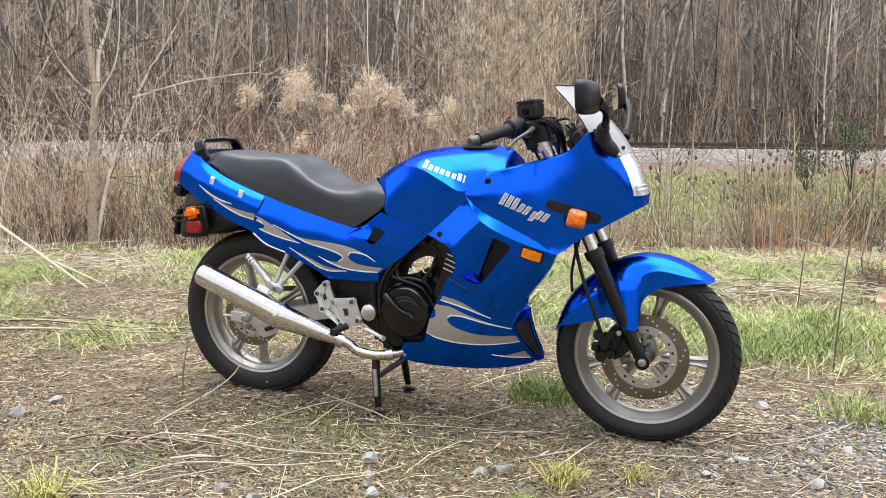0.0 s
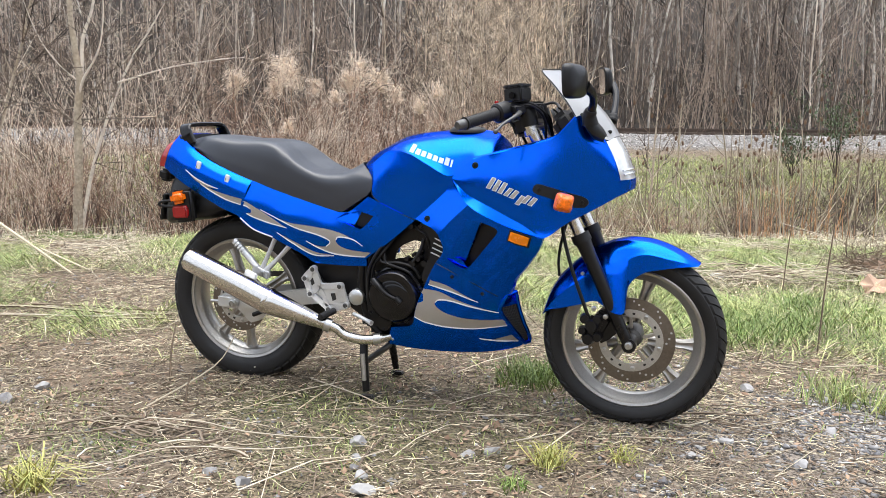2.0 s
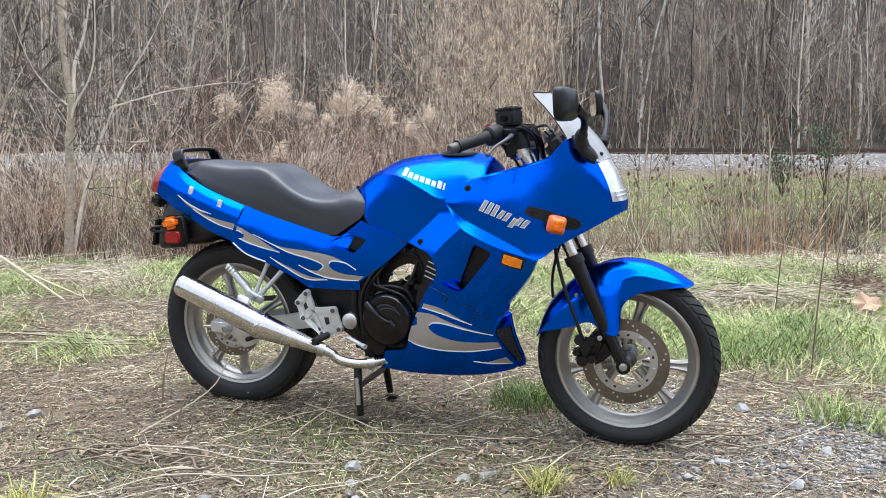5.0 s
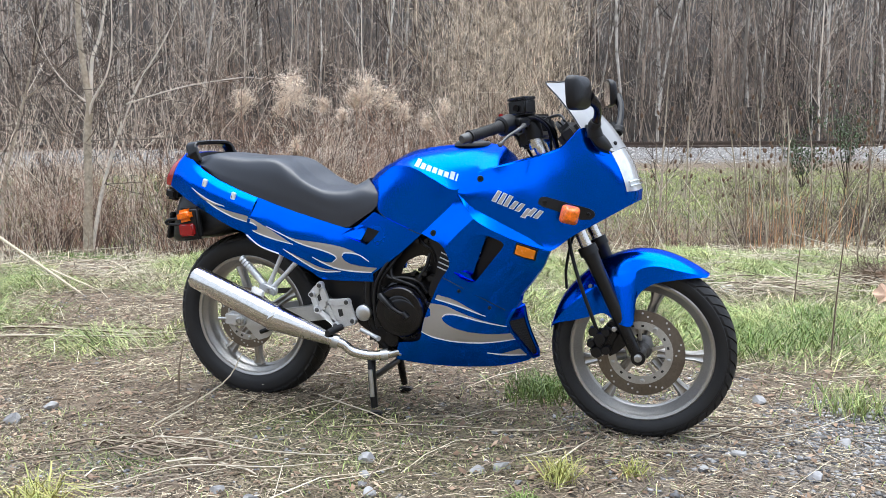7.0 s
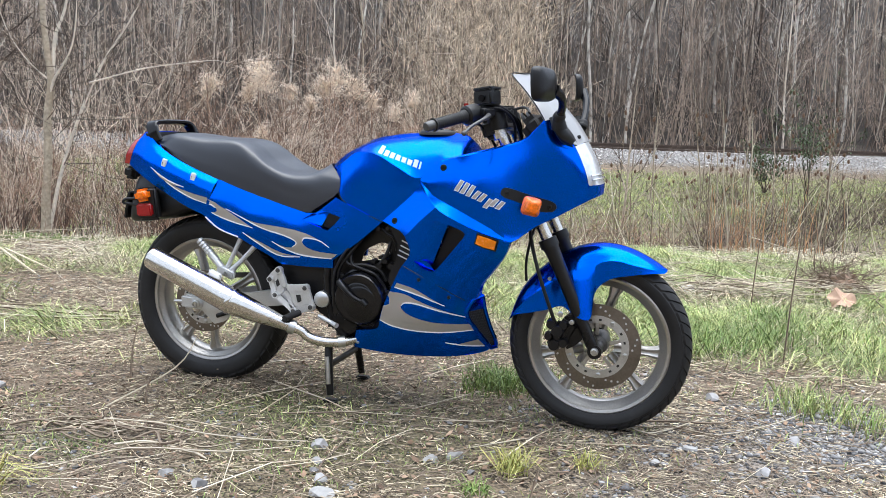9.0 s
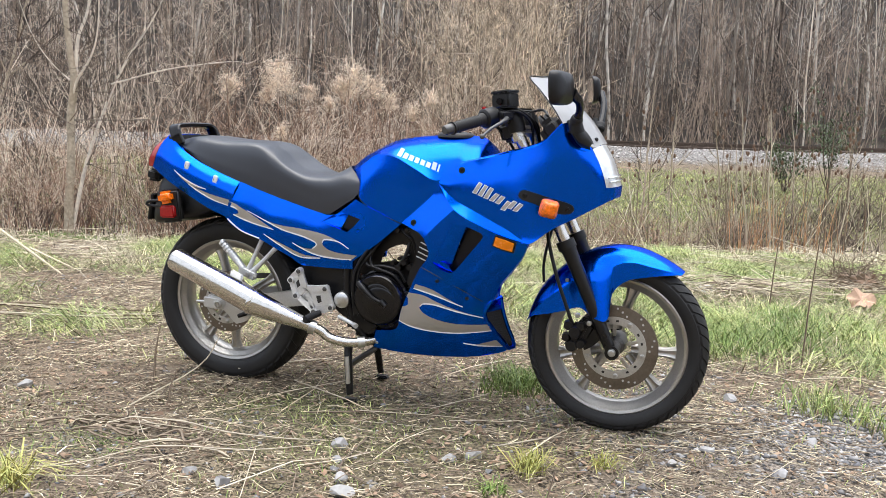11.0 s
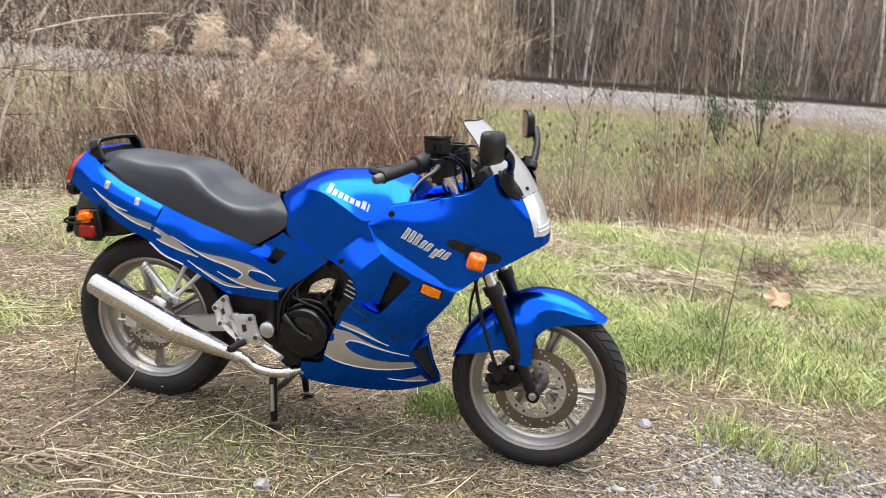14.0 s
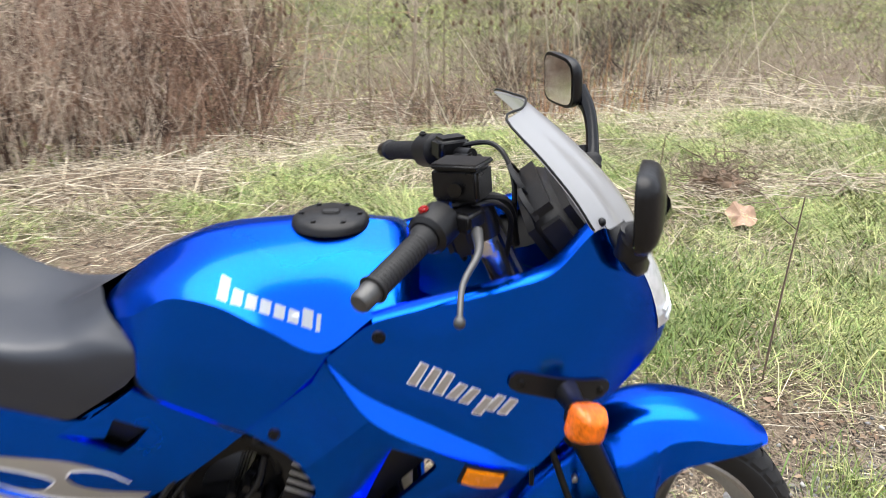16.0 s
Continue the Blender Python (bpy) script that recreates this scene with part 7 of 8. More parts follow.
# two word-marks, drawn as rows of plain slanted bars
for i, t in enumerate((0.023, 0.016, 0.016, 0.016, 0.016, 0.016, 0.023, 0.022)):
    x, w = 0.688 + i * 0.0203, 0.0150 if i < 7 else 0.0060
    z0 = 0.8415 - i * 0.0063
    decal([[(x - 0.002, z0), (x, z0 + t)], [(x, z0 + t), (x + w, z0 + t - w * 0.31)], [(x + w, z0 + t - w * 0.31), (x + w - 0.002, z0 - w * 0.31)], [(x + w - 0.002, z0 - w * 0.31), (x - 0.002, z0)]], MARK, 0.0012, "tank_mark")
for i in range(8):
    x = 0.966 + i * 0.0185
    z0, t = 0.743 - i * 0.0066, 0.029 if i < 3 else (0.011 if i == 5 else 0.019)
    drop = 0.012 if i == 5 else 0.0
    for k, (edge, m, lift) in enumerate(((0.0022, WHITE, 0.0010), (0.0, FLAME, 0.0018))):
        w = 0.0085 + edge
        decal([[(x - edge - 0.004, z0 - edge - drop), (x + 0.016 - edge, z0 + t + edge)], [(x + 0.016 - edge, z0 + t + edge), (x + 0.016 + w, z0 + t - 0.003)], [(x + 0.016 + w, z0 + t - 0.003), (x + w - 0.002, z0 - 0.004 - edge - drop)], [(x + w - 0.002, z0 - 0.004 - edge - drop), (x - edge - 0.004, z0 - edge - drop)]], m, lift, "fairing_mark", res=0.008)

for sd in (-1, 1):
    for x, z, r, m in ((0.921, 0.806, 0.0105, BLACK), (0.762, 0.632, 0.0105, BLACK), (0.848, 0.452, 0.006, SATIN), (0.944, 0.402, 0.006, SATIN), (0.626, 0.214, 0.005, STEEL)):
        bolt(x, skin(x, z, sd), z, r, bike, sd, m, "fairing_bolt", 0.004)
    for x, z in ((0.027, 0.733), (-0.087, 0.776)):
        y = skin(x, z, sd)
        hook = part("luggage_hook", block((0.017, 0.009, 0.027), (x, y + sd * 0.003, z), (0, 18, 0), 0.002), HOOK, bike, "pale metal luggage hook")
        part("hook_slot", block((0.004, 0.004, 0.013), (x - 0.005, y + sd * 0.006, z - 0.003), (0, 18, 0), 0.001), GRILLE, hook)
    # side reflector
    y = skin(1.072, 0.592, sd)
    ca, sa = math.cos(radians(-17)), math.sin(radians(-17))
    pads = []
    for hw, hh, lift in ((0.034, 0.0205, 0.003), (0.029, 0.0155, 0.008)):
        pad = outline(*[[(1.072 + ca * a * hw - sa * b * hh, 0.592 + sa * a * hw + ca * b * hh) for a, b in e] for e in (((-1, 0.9), (0, 1), (1, 0.9)), ((1, 0.9), (1, -0.9)), ((1, -0.9), (0, -1), (-1, -0.9)), ((-1, -0.9), (-1, 0.9)))], n=3)
        v, f = fill(pad, (), 0.01)
        bm = bmesh.new()
        vs = [bm.verts.new((q[0], skin(q[0], q[1], sd) + sd * lift, q[1])) for q in v]
        for t in f:
            bm.faces.new([vs[i] for i in t])
        ex = bmesh.ops.extrude_edge_only(bm, edges=[e for e in bm.edges if len(e.link_faces) == 1])
        for q in [g for g in ex["geom"] if isinstance(g, bmesh.types.BMVert)]:
            q.co.y -= sd * 0.007
        pads.append(bm)
    refl = part("side_reflector", pads[1], ORANGE, bike, "orange side reflector")
    part("reflector_base", pads[0], BLACK, refl)
    # front indicator on its bracket
    br = outline([(1.108, 0.752), (1.125, 0.757), (1.18, 0.742), (1.248, 0.722)], [(1.248, 0.722), (1.262, 0.712), (1.264, 0.698), (1.254, 0.688)], [(1.254, 0.688), (1.22, 0.690), (1.16, 0.715), (1.118, 0.728)], [(1.118, 0.728), (1.106, 0.738), (1.108, 0.752)], n=5)
    v, f = fill(br, (), 0.012)
    bm = bmesh.new()
    vs = [bm.verts.new((q[0], skin(q[0], q[1], sd) + sd * 0.006, q[1])) for q in v]
    for t in f:
        bm.faces.new([vs[i] for i in t])
    ex = bmesh.ops.extrude_edge_only(bm, edges=[e for e in bm.edges if len(e.link_faces) == 1])
    for q in [g for g in ex["geom"] if isinstance(g, bmesh.types.BMVert)]:
        q.co.y -= sd * 0.009
    ind = part("indicator_bracket", bm, BLACK, bike, "black front indicator bracket")
    for x, z in ((1.124, 0.741), (1.246, 0.704)):
        bolt(x, skin(x, z, sd) + sd * 0.006, z, 0.007, ind, sd, BLACK, "bracket_bolt", 0.003)
    y = skin(1.19, 0.714, sd)
    part("indicator_stalk", tube([(1.192, y, 0.718), (1.200, y + sd * 0.035, 0.714), (1.204, y + sd * 0.062, 0.712)], [0.020, 0.016, 0.024], 16), BLACK, ind)
    bm = bmesh.new()
    bmesh.ops.create_uvsphere(bm, u_segments=28, v_segments=16, radius=1)
    for q in bm.verts:
        c = [math.copysign(abs(a) ** 0.42, a) for a in q.co]
        tip = 1 - 0.36 * max(c[1] * sd, 0)
        q.co = Vector((c[0] * 0.027 * tip, c[1] * 0.024, c[2] * 0.027 * tip))
    bmesh.ops.transform(bm, matrix=pose(1.211, y + sd * 0.078, 0.711, 0, 12, -20 * sd), verts=bm.verts)
    lamp = part("indicator_lamp", bm, AMBER, ind, "amber front indicator lens", smooth=60)
    part("bulb_reflector", tube([(1.206, y + sd * 0.050, 0.712), (1.206, y + sd * 0.058, 0.712)], [0.024, 0.026], 18), BLACK, lamp)

# rear mudguard, indicators and plate holder
rear_guard = part("rear_mudguard", net([
    [(-0.01, 0, 0.672), (-0.01, -0.100, 0.662), (-0.015, -0.125, 0.622), (-0.02, -0.06, 0.610), (-0.02, 0, 0.605)],
    [(-0.09, 0, 0.700), (-0.09, -0.105, 0.690), (-0.105, -0.130, 0.600), (-0.11, -0.06, 0.578), (-0.11, 0, 0.575)],
    [(-0.17, 0, 0.725), (-0.17, -0.110, 0.712), (-0.185, -0.130, 0.590), (-0.19, -0.06, 0.565), (-0.19, 0, 0.562)],
    [(-0.24, 0, 0.735), (-0.245, -0.090, 0.715), (-0.262, -0.110, 0.575), (-0.27, -0.05, 0.550), (-0.27, 0, 0.548)],
    [(-0.285, 0, 0.710), (-0.290, -0.050, 0.69), (-0.305, -0.070, 0.575), (-0.31, -0.03, 0.552), (-0.31, 0, 0.55)]], 5, 5, mirror=True), BLACK, bike, "black plastic rear mudguard")
part("plate_holder", block((0.012, 0.15, 0.10), (-0.318, 0, 0.610), (0, 12, 0), 0.004), BLACK, rear_guard)
part("mudguard_hook", block((0.05, 0.05, 0.045), (-0.300, -0.06, 0.728), (0, 10, 0), 0.012), BLACK, rear_guard)
for sd in (-1, 1):
    y = 0.165 * sd
    part("indicator_arm", tube([(-0.17, 0.09 * sd, 0.64), (-0.17, 0.15 * sd, 0.638)], 0.014, 12), BLACK, rear_guard)
    li = part("rear_indicator", block((0.056, 0.046, 0.044), (-0.170, y + 0.012 * sd, 0.660), (0, -12, 0), 0.013), AMBER, rear_guard, "amber rear indicator lens")
    part("side_marker", block((0.062, 0.030, 0.044), (-0.163, y + 0.008 * sd, 0.610), (0, -4, 0), 0.006), RED, rear_guard, "red side marker reflector")
    part("marker_base", block((0.085, 0.03, 0.115), (-0.160, y - 0.005 * sd, 0.630), (0, -6, 0), 0.010), BLACK, rear_guard)
    part("tie_loop", tube([(-0.20, 0.15 * sd, 0.645), (-0.245, 0.17 * sd, 0.642), (-0.255, 0.17 * sd, 0.628), (-0.205, 0.15 * sd, 0.622)], 0.005, 8), BLACK, rear_guard)

# mirrors
for sd in (-1, 1):
    base = net([
        [(1.232, 0.166 * sd, 0.968), (1.245, 0.178 * sd, 0.935), (1.270, 0.172 * sd, 0.895), (1.302, 0.135 * sd, 0.880)],
        [(1.236, 0.185 * sd, 0.965), (1.250, 0.208 * sd, 0.935), (1.275, 0.205 * sd, 0.905), (1.302, 0.160 * sd, 0.890)],
        [(1.256, 0.178 * sd, 0.975), (1.268, 0.200 * sd, 0.955), (1.288, 0.192 * sd, 0.925), (1.308, 0.150 * sd, 0.900)],
        [(1.262, 0.150 * sd, 0.965), (1.280, 0.160 * sd, 0.945), (1.300, 0.150 * sd, 0.920), (1.312, 0.128 * sd, 0.892)]], 4, 4)
    mr = part("mirror", base, BLACK, bike, "black fairing-mounted mirror")
    part("mirror_socket", tube([(1.266, 0.196 * sd, 0.935), (1.262, 0.206 * sd, 0.975)], [0.024, 0.016], 16), BLACK, mr)
    up = 0.02 if sd > 0 else 0.0
    arm = [(1.264, -0.206, 0.962), (1.277, -0.232, 0.992), (1.279, -0.268, 1.020), (1.262, -0.298, 1.040)] if sd < 0 else [(1.282, 0.176, 0.945), (1.286, 0.205, 0.985), (1.282, 0.240, 1.030), (1.264, 0.268, 1.062)]
    part("mirror_arm", tube(arm, [0.014, 0.0115, 0.0125, 0.018], 14, 5), GLOSS, mr)
    bt = [Vector(a) for a in arm[:2]]
    bd = (bt[1] - bt[0]).normalized()
    part("mirror_boot", tube([tuple(bt[0] + bd * u) for u in (-0.006, 0.0, 0.006, 0.012, 0.018, 0.022)], [0.016, 0.0185, 0.0165, 0.0185, 0.0165, 0.0145], 16, 1), RUBBER, mr, "ribbed rubber boot")
    hm = pose(1.241, -0.335, 1.053, 0, -4, -18) if sd < 0 else pose(1.240, 0.288, 1.076, 0, -4, 18)
    rings = []
    for x, k in ((-0.010, 0.965), (-0.008, 0.98), (0.000, 0.975), (0.008, 0.92), (0.0145, 0.77), (0.019, 0.50), (0.0205, 0.20)):
        ring = []
        for i in range(28):
            a = 2 * math.pi * i / 28
            c, s = math.cos(a), math.sin(a)
            e = 0.48
            ring.append((x, 0.062 * k * math.copysign(abs(c) ** e, c), 0.048 * k * math.copysign(abs(s) ** e, s) * (1 + 0.08 * c * sd)))
        rings.append(ring)
    bm = bmesh.new()
    g = [[bm.verts.new(q) for q in r] for r in rings]
    for a, b in zip(g, g[1:]):
        for i in range(28):
            bm.faces.new((a[i], a[(i + 1) % 28], b[(i + 1) % 28], b[i]))
    bm.faces.new(g[-1])
    bm.faces.new(g[0])
    hd = part("mirror_housing", bm, SATIN, mr, "black rounded mirror housing", smooth=55)
    hd.matrix_basis = hm
    bm = bmesh.new()
    bm.faces.new([bm.verts.new((-0.0115, q[1] * 0.90, q[2] * 0.88)) for q in rings[1]])
    gl = part("mirror_glass", bm, MIRROR, mr, "silvered mirror glass")
    gl.matrix_basis = hm

# handlebars
for sd in (-1, 1):
    tip, root = Vector((0.905, 0.340 * sd, 0.926)), Vector((0.985, 0.212 * sd, 0.962))
    inn = Vector((1.065, 0.105 * sd, 0.985))
    d = (tip - root).normalized()
    hb = part("handlebar", tube([tuple(inn), tuple(root), tuple(root + d * 0.02)], 0.011, 14, 3), SATIN, bike, "black clip-on handlebar")
    grip = part("grip", tube([tuple(root + d * u) for u in (0.0, 0.006, 0.012, 0.118, 0.121, 0.124)], [0.0205, 0.0205, 0.0165, 0.0165, 0.020, 0.020], 22, 1), RUBBER, hb, "ribbed black rubber grip")
    for u in np.linspace(0.018, 0.112, 14):
        part("grip_rib", tube([tuple(root + d * (u - 0.0016)), tuple(root + d * (u + 0.0016))], 0.0172, 18), RUBBER, grip)
    part("bar_end", tube([tuple(root + d * u) for u in (0.124, 0.127, 0.150, 0.154)], [0.015, 0.0155, 0.0145, 0.012], 20, 1), LEVER if sd < 0 else SATIN, hb, "dull steel bar-end weight")
    sw = root - d * 0.028
    yawd = math.degrees(math.atan2(d.y, d.x))
    part("switch_housing", tube([tuple(root - d * u) for u in (0.0, 0.006, 0.046, 0.052)], [0.024, 0.030, 0.030, 0.022], 20, 1), BLACK, hb, "black switch housing")
    part("switch_button", block((0.014, 0.012, 0.010), tuple(root - d * 0.020 + Vector((-0.012, 0, 0.029))), (0, 0, yawd), 0.003), RED if sd < 0 else BLACK, hb, "red engine stop switch" if sd < 0 else "")
    part("clamp", tube([(1.066, 0.106 * sd, 0.925), (1.052, 0.106 * sd, 0.975)], 0.031, 20), SATIN, hb)
    part("fork_cap", tube([(1.055, 0.106 * sd, 0.955), (1.046, 0.106 * sd, 0.985)], [0.020, 0.018], 16), SATIN, hb)
    fwd = Vector((0.085, 0.053 * sd, 0.0)).normalized()
    l0 = root - d * 0.05 + fwd * 0.052 + Vector((0, 0, -0.008))
    part("lever", tube([tuple(l0), tuple(l0 + d * 0.045 + fwd * 0.026), tuple(l0 + d * 0.10 + fwd * 0.034 + Vector((0, 0, -0.008))), tuple(l0 + d * 0.155 + fwd * 0.060 + Vector((0, 0, -0.016)))], [0.0085, 0.0055, 0.0045, 0.0038], 10), LEVER, hb, "dull grey brake and clutch lever")
    b = bmesh.new()
    bmesh.ops.create_uvsphere(b, u_segments=12, v_segments=8, radius=0.0078)
    part("lever_ball", b, LEVER, hb).location = tuple(l0 + d * 0.157 + fwd * 0.061 + Vector((0, 0, -0.016)))
    part("lever_perch", block((0.05, 0.035, 0.028), tuple(root - d * 0.062 + fwd * 0.03), (0, 0, yawd), 0.006), SATIN, hb)
mc = part("brake_reservoir", block((0.070, 0.052, 0.046), (1.036, -0.148, 1.020), (0, -6, -28), 0.005), SATIN, bike, "black square brake fluid reservoir")
part("reservoir_lid", block((0.073, 0.055, 0.008), (1.034, -0.148, 1.046), (0, -6, -28), 0.003), SATIN, mc)
part("sight_glass", tube([(1.026, -0.174, 1.017), (1.024, -0.180, 1.017)], 0.010, 16), GLOSS, mc)
part("clutch_perch", block((0.06, 0.04, 0.04), (1.03, 0.15, 0.985), (0, 0, 28), 0.008), SATIN, bike)
part("top_yoke", block((0.07, 0.25, 0.028), (1.055, 0, 0.925), (0, -27, 0), 0.01), SATIN, bike, "black top yoke")
part("ignition_lock", tube([(1.035, 0, 0.925), (1.02, 0, 0.955)], 0.020, 18), SATIN, bike)
for i, pts in enumerate([
        [(1.02, -0.165, 0.99), (1.07, -0.14, 0.995), (1.11, -0.08, 0.96), (1.13, -0.03, 0.88)],
        [(1.01, -0.18, 0.97), (1.07, -0.15, 0.99), (1.11, -0.10, 0.95), (1.11, -0.06, 0.86)],
        [(1.03, -0.13, 0.985), (1.08, -0.10, 0.985), (1.12, -0.06, 0.95), (1.12, -0.02, 0.88)],
        [(1.00, -0.17, 0.95), (1.02, -0.12, 0.93), (1.03, -0.06, 0.90), (1.05, -0.02, 0.85)],
        [(1.03, 0.15, 0.985), (1.10, 0.12, 1.0), (1.13, 0.06, 0.96), (1.13, 0.02, 0.87)]]):
    part("control_cable", tube(pts, 0.0045 if i else 0.006, 8, 6), BLACK, bike)
part("wiring_cover", block((0.05, 0.06, 0.06), (1.04, -0.10, 0.925), (0, -20, 0), 0.012), BLACK, bike)
part("yoke_bolt_boss", tube([(1.075, -0.106, 0.90), (1.062, -0.106, 0.93)], 0.0235, 18), CHROME, bike)

# ---- engine, frame, exhaust ----
part("crankcase", block((0.30, 0.26, 0.20), (0.64, 0, 0.33), (0, -6, 0), 0.03), SATIN, bike, "black engine crankcase")
eng = part("clutch_cover", revolve([(0, -0.030), (0.050, -0.030), (0.054, -0.028), (0.060, -0.0305), (0.078, -0.029), (0.086, -0.020), (0.090, -0.004), (0.096, 0.0), (0.096, 0.05)], (0.638, -0.150, 0.368), 56), GLOSS, bike, "round glossy black engine side cover")
part("cover_inset", revolve([(0, -0.004), (0.052, -0.004), (0.058, -0.001), (0.058, 0.002)], (0.645, -0.178, 0.355), 48), GLOSS, eng)
for k in range(9):
    a = radians(40 * k + 15)
    bolt(0.638 + 0.094 * math.cos(a), -0.150, 0.368 + 0.094 * math.sin(a), 0.0075, eng, mat=SATIN, name="cover_bolt")
part("clutch_arm", tube([(0.572, -0.178, 0.420), (0.595, -0.188, 0.402), (0.625, -0.192, 0.378), (0.662, -0.190, 0.360)], [0.012, 0.010, 0.007, 0.007], 12), SATIN, eng, "cast lever on the engine cover")
part("clutch_arm_end", tube([(0.655, -0.188, 0.368), (0.672, -0.188, 0.352)], 0.010, 12), SATIN, eng)
part("oil_filler", tube([(0.560, -0.150, 0.325), (0.560, -0.166, 0.325)], [0.017, 0.015], 18), SATIN, eng)
part("pump_cover", tube([(0.600, -0.13, 0.270), (0.600, -0.155, 0.270)], [0.03, 0.026], 20), SATIN, eng)
part("cylinder", block((0.15, 0.20, 0.12), (0.742, 0, 0.430), (0, 32, 0), 0.012), SATIN, bike, "black finned cylinder block")
for i in range(6):
    part("cylinder_fin", block((0.165, 0.215, 0.005), (0.722 + 0.012 * i, 0, 0.390 + 0.018 * i), (0, 32, 0), 0.002), SATIN, bike)
part("cylinder_head", block((0.15, 0.21, 0.07), (0.785, 0, 0.525), (0, 32, 0), 0.014), SATIN, bike)
part("cam_cover", block((0.13, 0.20, 0.05), (0.765, 0.02, 0.585), (0, 32, 0), 0.016), SATIN, bike)
duct = part("side_shroud", prism(outline([(0.735, 0.612), (0.775, 0.600), (0.812, 0.578), (0.826, 0.545), (0.818, 0.515)], [(0.818, 0.515), (0.785, 0.465), (0.756, 0.415)], [(0.756, 0.415), (0.738, 0.430), (0.748, 0.475), (0.765, 0.510), (0.770, 0.545), (0.752, 0.585), (0.735, 0.612)], n=4), -0.168, -0.150, 0.003), BLACK, bike, "black plastic shroud with four slots")
for i in range(4):
    x0, z0 = 0.7825 - 0.0045 * i, 0.569 - 0.0155 * i
    part("shroud_louvre", tube([(x0, -0.170, z0), (x0 + 0.045 - 0.001 * i, -0.171, z0 - 0.019 + 0.001 * i)], 0.0022, 8), STEEL, duct, "thin pale louvre edge")
for pts, r in [
        ([(0.98, -0.09, 0.80), (0.80, -0.11, 0.66), (0.64, -0.12, 0.60), (0.545, -0.13, 0.50), (0.52, -0.12, 0.34)], 0.013),
        ([(0.62, -0.12, 0.60), (0.52, -0.13, 0.52), (0.30, -0.12, 0.58), (0.05, -0.11, 0.66)], 0.014),
        ([(0.52, -0.13, 0.50), (0.51, -0.13, 0.40), (0.53, -0.12, 0.28), (0.58, -0.11, 0.21)], 0.015)]:
    part("frame_tube", tube(pts, r, 12, 5), SATIN, bike, "black steel frame tube")
for i, (pts, r) in enumerate([
        ([(0.62, -0.155, 0.56), (0.575, -0.16, 0.50), (0.548, -0.16, 0.44), (0.545, -0.158, 0.36), (0.55, -0.15, 0.30)], 0.0065),
        ([(0.64, -0.15, 0.565), (0.60, -0.158, 0.51), (0.565, -0.158, 0.46), (0.556, -0.156, 0.40), (0.552, -0.15, 0.33)], 0.005),
        ([(0.60, -0.14, 0.56), (0.585, -0.15, 0.50), (0.60, -0.155, 0.475), (0.65, -0.155, 0.478), (0.70, -0.15, 0.465), (0.725, -0.145, 0.43)], 0.006),
        ([(0.69, -0.13, 0.61), (0.72, -0.14, 0.585), (0.745, -0.14, 0.57), (0.755, -0.135, 0.53)], 0.006),
        ([(0.60, -0.15, 0.53), (0.61, -0.16, 0.48), (0.64, -0.165, 0.468), (0.69, -0.16, 0.45), (0.72, -0.15, 0.41)], 0.005),
        ([(0.735, -0.14, 0.56), (0.725, -0.15, 0.52), (0.70, -0.15, 0.48)], 0.006)]):
    part("engine_hose", tube(pts, r, 9, 6), BLACK, bike, "black rubber hose" if i == 0 else "")
part("carburettor", block((0.07, 0.16, 0.06), (0.600, 0.0, 0.600), (0, 20, 0), 0.014), SATIN, bike, "dark carburettor body")
for k, (x, z, r) in enumerate([(0.695, 0.475, 0.013), (0.715, 0.492, 0.010), (0.735, 0.478, 0.012), (0.70, 0.505, 0.008), (0.675, 0.490, 0.009), (0.742, 0.455, 0.010), (0.690, 0.598, 0.010), (0.722, 0.600, 0.009), (0.752, 0.592, 0.010)]):
    part("engine_fitting", tube([(x, -0.12, z), (x + 0.004, -0.155, z + 0.002)], [r, r * 0.8], 12), SATIN, bike)
part("inner_guard", prism(outline([(0.33, 0.455), (0.45, 0.458), (0.54, 0.458)], [(0.54, 0.458), (0.545, 0.36), (0.53, 0.28)], [(0.53, 0.28), (0.49, 0.285), (0.44, 0.33)], [(0.44, 0.33), (0.36, 0.39), (0.33, 0.455)], n=3), -0.118, -0.095, 0.004), BLACK, bike, "black inner mudguard panel")
part("battery_box", block((0.18, 0.20, 0.16), (0.43, 0, 0.50), (0, 0, 0), 0.015), BLACK, bike)
part("airbox", block((0.15, 0.18, 0.12), (0.55, 0.0, 0.60), (0, 20, 0), 0.02), BLACK, bike)

shield_hole = outline([(0.622, 0.482), (0.661, 0.489), (0.721, 0.491)], [(0.721, 0.491), (0.728, 0.518), (0.722, 0.544)], [(0.722, 0.544), (0.690, 0.548), (0.650, 0.530)], [(0.650, 0.530), (0.632, 0.512), (0.622, 0.482)], n=3)
for y in (-0.112,):
    v, f = fill(outline([(0.54, 0.44), (0.56, 0.54), (0.62, 0.61)], [(0.62, 0.61), (0.72, 0.64), (0.82, 0.62)], [(0.82, 0.62), (0.84, 0.53), (0.80, 0.44)], [(0.80, 0.44), (0.70, 0.42), (0.54, 0.44)], n=3), [shield_hole], 0.03)
    bm = bmesh.new()
    vs = [bm.verts.new((q[0], y, q[1])) for q in v]
    for t in f:
        bm.faces.new([vs[i] for i in t])
    part("engine_shield", bm, SATIN, bike, solid=0.004)

